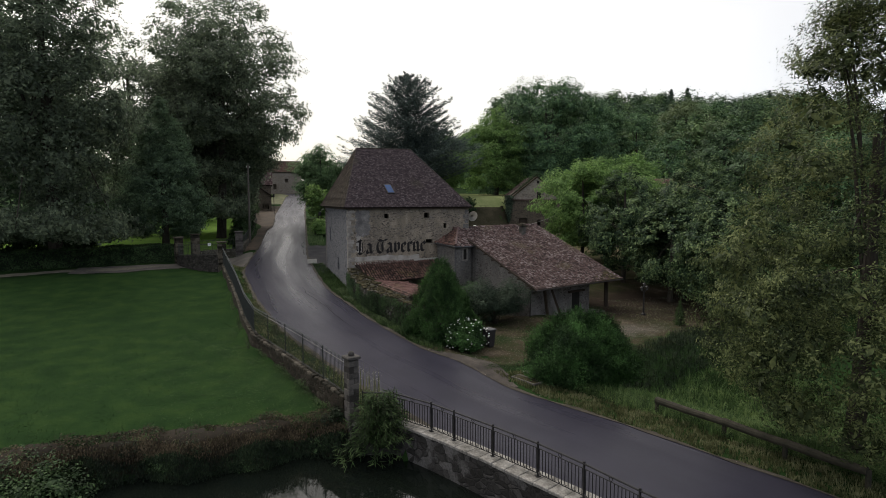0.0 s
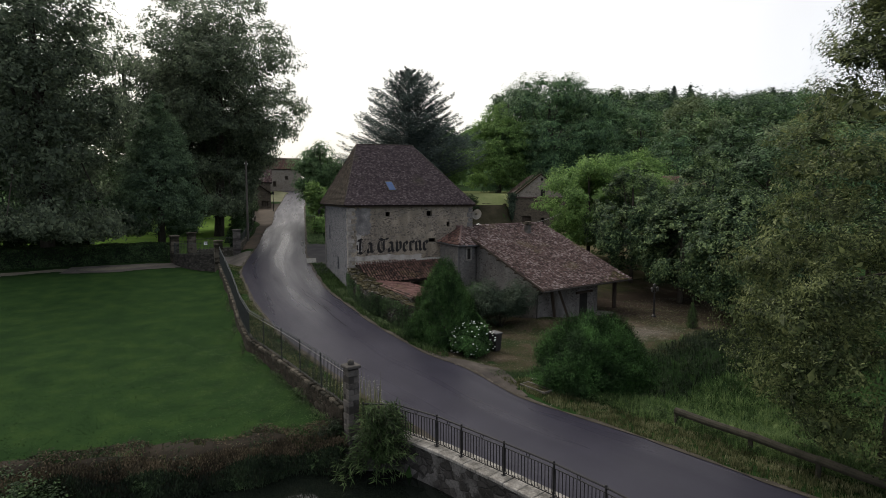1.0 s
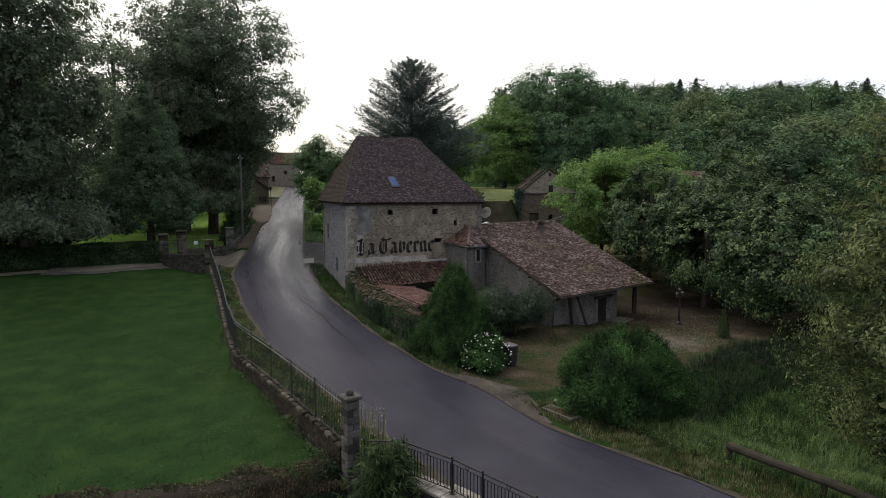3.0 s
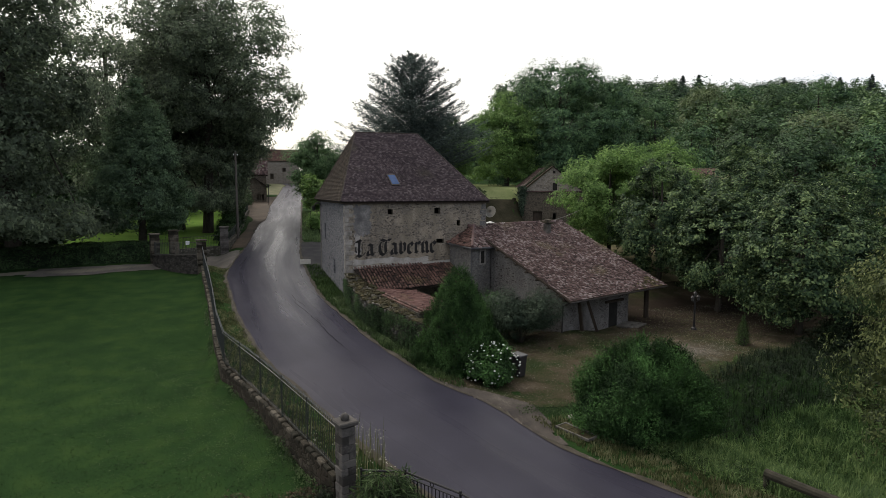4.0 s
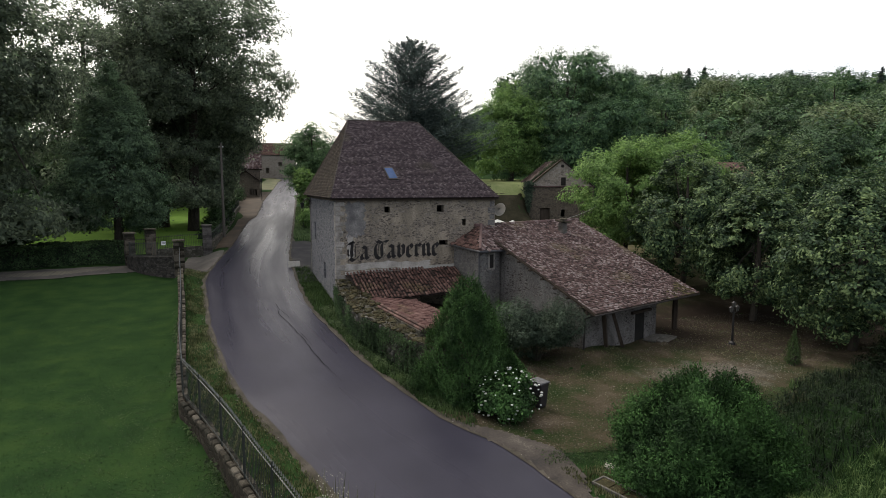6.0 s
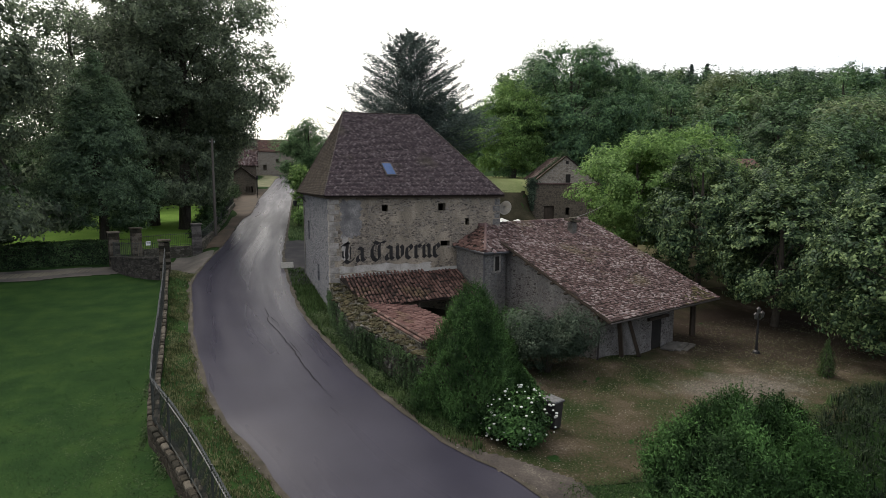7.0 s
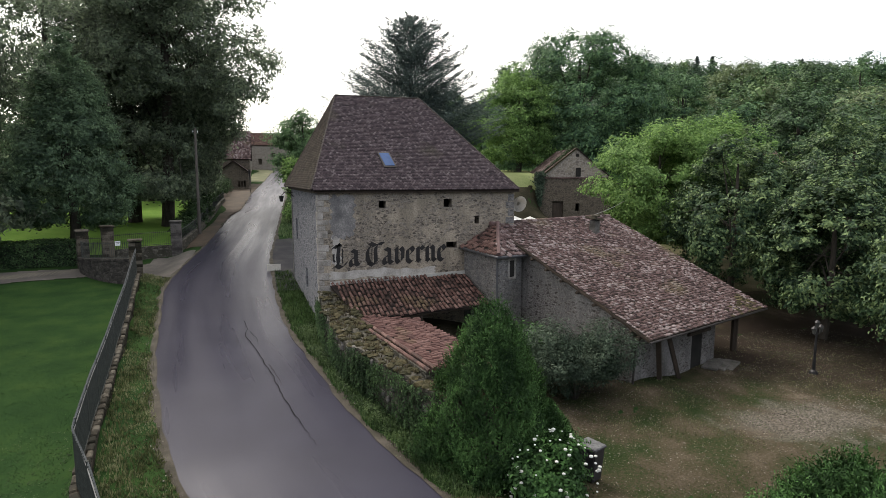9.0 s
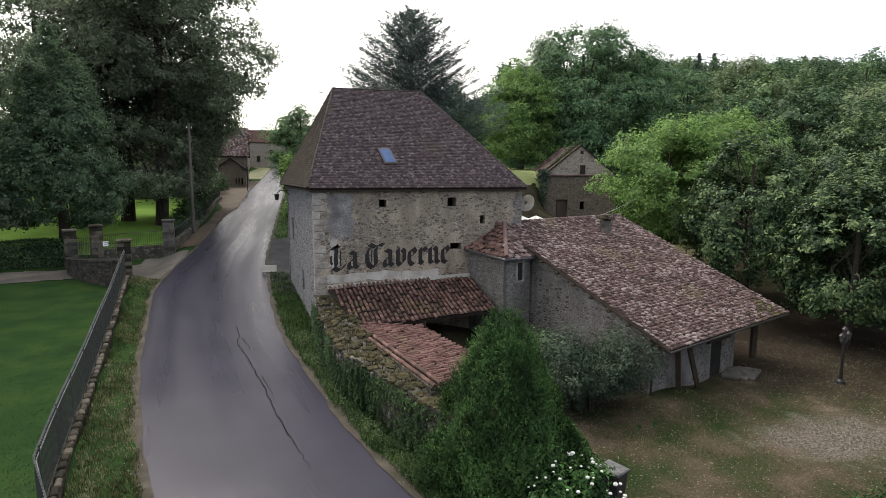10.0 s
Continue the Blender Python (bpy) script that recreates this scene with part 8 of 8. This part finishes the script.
# cottage and outhouse take the darker barn stone to carry their shade
gabled_house("lane_cottage", -14.5, 146, -4.9, 156, 5.4, 10.85, 16.8, False, "old stone cottage with tiled roof beside the lane", M_BARNLOW, M_CANAL, [("s", 6.8, 7.5, 8.0, 9.1)])
gabled_house("lane_outhouse", -10.2, 135, -5.0, 145.5, 4.8, 8.1, 10.2, True, "low stone outhouse with three small openings", M_BARNLOW, M_CANAL,
             [("s", 3.35, 3.65, 5.3, 6.5), ("s", 3.85, 4.15, 5.3, 6.5), ("s", 4.35, 4.65, 5.3, 6.5)])
gabled_house("farm_building", -14, 212, 6, 224, 9.2, 16.9, 20.9, False, "long stone farmhouse closing the lane", M_FARWALL, M_REDTILE, [("s", 10.5, 11.6, 10.8, 12.6), ("s", 14.5, 15.6, 13.2, 14.5)])
gabled_house("farm_building", -12.5, 188, -5.5, 206, 8.2, 16.0, 19.6, True, "tall stone barn beside the lane", M_FARWALL, M_CANAL, [])

# white car parked beyond the meadow
CAR_X, CAR_Y = -17.9, 113.5
car = thing("parked_car", (CAR_X, CAR_Y, gz(CAR_X, CAR_Y)), "small white car parked beyond the meadow", "car")
cz = gz(CAR_X, CAR_Y)
bm = box(pose(CAR_X, CAR_Y, cz + 0.3), 3.9, 1.65, 0.55, 0.15)
part("body", bm, M_WHITE, car)
part("cabin", box(pose(CAR_X - 0.1, CAR_Y, cz + 0.82), 2.1, 1.45, 0.55, 0.2), M_WHITE, car)
part("window", box(pose(CAR_X - 0.1, CAR_Y - 0.7, cz + 0.95), 1.7, 0.12, 0.3, 0.04), M_GLASS, car)
for dx in (-1.25, 1.2):
    for dy in (-0.75, 0.75):
        wheel = part("wheel", tube([(CAR_X + dx, CAR_Y + dy - 0.1, cz + 0.3), (CAR_X + dx, CAR_Y + dy + 0.1, cz + 0.3)], 0.31, 12), M_PLASTIC, car)
        part("rim", tube([(CAR_X + dx, CAR_Y + dy - 0.11, cz + 0.3), (CAR_X + dx, CAR_Y + dy + 0.11, cz + 0.3)], 0.18, 10), M_ZINC, wheel)

# ---- overgrowth on the courtyard wall and tall weeds by the pillar ----
n = 30000
wi = rng.integers(1, len(WALL) - 1, n)
wp = WALL[wi] + rng.normal(0, 0.12, (n, 2)) * np.array((0.3, 1))
lowz = np.array([gz(*p) for p in WALL])[wi]
topz = np.array([wall_top(*p) for p in WALL])[wi]
tt = rng.random(n)
keep_ = (np.sin(wp[:, 1] * 2.1) * 0.25 + np.sin(wp[:, 1] * 0.9 + tt * 5) * 0.3 + 0.78 - 0.50 * tt) > rng.random(n) * 0.75
V, Q = leaf_cards(np.c_[wp[:, 0] - 0.07 - 0.12 * rng.random(n), wp[:, 1], lowz + tt * (topz - lowz)][keep_], np.tile((-1.0, -0.2, 0.4), (keep_.sum(), 1)), rng.uniform(0.03, 0.06, keep_.sum()), 0.5)
solid("wall_ivy", quadmesh("wall_ivy", V, Q), L_HEDGE, "ivy and weeds climbing the courtyard wall", "ivy", "", "stuff")
blades("wall_top_grass", np.array([(p[0] + rng.uniform(0.05, 1.2), p[1], wall_top(*p)) for p in np.repeat(WALL[2:-3], 7, 0)]), 0.16, L_DRYHERB, "dry grass and moss on the wall top", 4, 0.014)
pts = scatter(110, -4.6, -1.6, 24.3, 28.5, lambda x, y: (x > by_y(FENCE, y) + 0.1) & (x < by_y(EDGE_L, y) - 0.2))
umb = np.repeat(pts, 7, 0) + np.c_[rng.normal(0, 0.07, (len(pts) * 7, 2)), rng.uniform(0.75, 1.35, len(pts) * 7)]
V, Q = leaf_cards(umb, np.tile((0, 0, 1.0), (len(umb), 1)), rng.uniform(0.012, 0.035, len(umb)), 0.7)
solid("umbel_heads", quadmesh("umbel_heads", V, Q), mat("pale_umbels", [(0.16, 0.16, 0.12), (0.34, 0.34, 0.28)], 4, 0.9, 0), "pale flower heads of the tall weeds", "flowers", "", "stuff")
blades("tall_weeds", pts, 1.35, L_DRYGRASS, "tall dry flowering weeds beside the pillar", 3, 0.012, lean=0.15)

for n, y0, y1, up_, ma, lab in ((24000, 24.0, 25.3, 0.11, L_DRYHERB, "dry brown herbs along the pond bank"), (20000, 23.3, 24.3, 0.16, L_SHADE, "low plants over the pond bank, shade in their colour"),
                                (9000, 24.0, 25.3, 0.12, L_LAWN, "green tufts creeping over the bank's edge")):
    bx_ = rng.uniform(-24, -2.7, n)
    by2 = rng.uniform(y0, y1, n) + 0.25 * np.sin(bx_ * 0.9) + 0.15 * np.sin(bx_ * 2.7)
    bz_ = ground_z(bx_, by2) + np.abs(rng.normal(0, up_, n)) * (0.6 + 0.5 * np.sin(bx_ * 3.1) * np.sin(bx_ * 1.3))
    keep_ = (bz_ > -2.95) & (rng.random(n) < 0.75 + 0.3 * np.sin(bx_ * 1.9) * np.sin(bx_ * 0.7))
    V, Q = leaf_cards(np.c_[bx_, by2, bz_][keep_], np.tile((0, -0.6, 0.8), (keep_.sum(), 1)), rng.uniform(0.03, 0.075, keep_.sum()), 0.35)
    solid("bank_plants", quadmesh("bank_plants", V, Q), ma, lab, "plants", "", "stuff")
n = 30000
bx_ = rng.uniform(-17, -2.7, n)
rim_y = 24.2 + 0.3 * np.sin(bx_ * 0.9) + 0.2 * np.sin(bx_ * 2.3 + 1)
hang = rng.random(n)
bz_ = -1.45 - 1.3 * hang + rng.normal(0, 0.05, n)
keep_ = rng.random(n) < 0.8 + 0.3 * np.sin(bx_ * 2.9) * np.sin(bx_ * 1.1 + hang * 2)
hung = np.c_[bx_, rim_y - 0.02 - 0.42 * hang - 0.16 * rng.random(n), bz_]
# lower part of the face gets the darkened leaf colour as its shade
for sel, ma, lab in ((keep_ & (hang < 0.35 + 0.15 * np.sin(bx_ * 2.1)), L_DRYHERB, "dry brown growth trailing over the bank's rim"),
                     (keep_ & (hang >= 0.35 + 0.15 * np.sin(bx_ * 2.1)), L_SHADE, "ivy and grasses down the pond bank, shade in their colour")):
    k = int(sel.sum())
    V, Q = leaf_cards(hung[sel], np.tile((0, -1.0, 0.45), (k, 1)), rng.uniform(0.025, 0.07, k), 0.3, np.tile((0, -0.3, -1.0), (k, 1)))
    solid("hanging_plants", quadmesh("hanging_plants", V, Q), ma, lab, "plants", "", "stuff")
# weeds at the foot of the fence wall
n = 3600
fy = rng.uniform(24.4, 50, n)
fx = by_y(FENCE, fy) - 0.22 - np.abs(rng.normal(0, 0.12, n))
fz = ground_z(fx, fy) + np.abs(rng.normal(0, 0.16, n)) * (0.5 + 0.5 * np.sin(fy * 2.3))
V, Q = leaf_cards(np.c_[fx, fy, fz], np.tile((-0.6, -0.4, 0.7), (n, 1)), rng.uniform(0.03, 0.07, n), 0.35)
solid("wall_foot_weeds", quadmesh("wall_foot_weeds", V, Q), L_VERGE, "weeds along the foot of the fence wall", "plants", "", "stuff")


def pebbles(name, pts, lo, hi, material, label, category):
    """Small angular stones lying on the ground."""
    n_p = len(pts)
    c = np.asarray(pts, float)
    r_ = rng.uniform(lo, hi, n_p)[:, None]
    V = []
    az_ = rng.uniform(0, math.tau, n_p)
    for k in range(4):
        a_ = az_ + k * math.pi / 2 + rng.normal(0, 0.25, n_p)
        V.append(c + np.stack([np.cos(a_), np.sin(a_), np.zeros(n_p)], 1) * r_)
    for k in range(4):
        a_ = az_ + k * math.pi / 2 + rng.normal(0, 0.25, n_p)
        V.append(c + np.stack([np.cos(a_) * 0.6, np.sin(a_) * 0.6, rng.uniform(0.5, 0.9, n_p)], 1) * r_)
    V = np.stack(V, 1).reshape(-1, 3)
    i_ = np.arange(n_p)[:, None] * 8
    Q = np.concatenate([i_ + np.array(f) for f in ((4, 5, 6, 7), (0, 1, 5, 4), (1, 2, 6, 5), (2, 3, 7, 6), (3, 0, 4, 7))])
    return solid(name, quadmesh(name, V, Q), material, label, category, "", "stuff")


yard_ok = lambda x, y: (x > by_y(EDGE_R, y) + 0.2) & (y > 30.5 + 0.22 * (x - 8)) & ((x < 12) | (y < 38.5 + 0.35 * (x - 12)) | (x > 22))
pebbles("yard_gravel", scatter(9000, 3, 30, 29, 46, yard_ok) + np.array((0, 0, 0.04)), 0.01, 0.028, M_PEBBLE, "loose pale gravel scattered over the yard", "gravel")
pebbles("yard_gravel", scatter(9000, 12, 25, 32, 39.5, lambda x, y: ((x - 17.8) / 3.6) ** 2 + ((y - 35.4) / 1.6) ** 2 < rng.random(len(x)) * 1.6) + np.array((0, 0, 0.04)),
        0.01, 0.03, M_PEBBLE, "thick patch of pale gravel in the yard", "gravel")
pebbles("edge_grit", scatter(9000, -9, 10, 14, 60, lambda x, y: (np.abs(x - by_y(EDGE_R, y) - 0.15) < 0.22) | (np.abs(x - by_y(EDGE_L, y) + 0.2) < 0.25)) + np.array((0, 0, 0.06)), 0.012, 0.035, M_PEBBLE,
        "grit and dead leaves along the asphalt", "gravel")
M_LITTER = mat("dead_leaf_litter", [(0.035, 0.03, 0.018), (0.09, 0.075, 0.045), (0.17, 0.15, 0.105)], 1.5, 0.95, 0, 10, spread=0.6, stops=(0.25, 0.75))
lit = scatter(26000, 3, 30, 28.5, 46, yard_ok) + np.array((0, 0, 0.045))
V, Q = leaf_cards(lit, np.tile((0, 0, 1.0), (len(lit), 1)), rng.uniform(0.012, 0.035, len(lit)), 0.6)
solid("yard_litter", quadmesh("yard_litter", V, Q), M_LITTER, "dead leaves and chips strewn over the yard", "leaf litter", "", "stuff")
blades("yard_grass", scatter(30000, 4, 30, 29, 46, lambda x, y: yard_ok(x, y) & (wob(x, y, 0.45, 2) > -0.1)), 0.055, L_VERGE, "green grass patches in the yard", 4, 0.013)
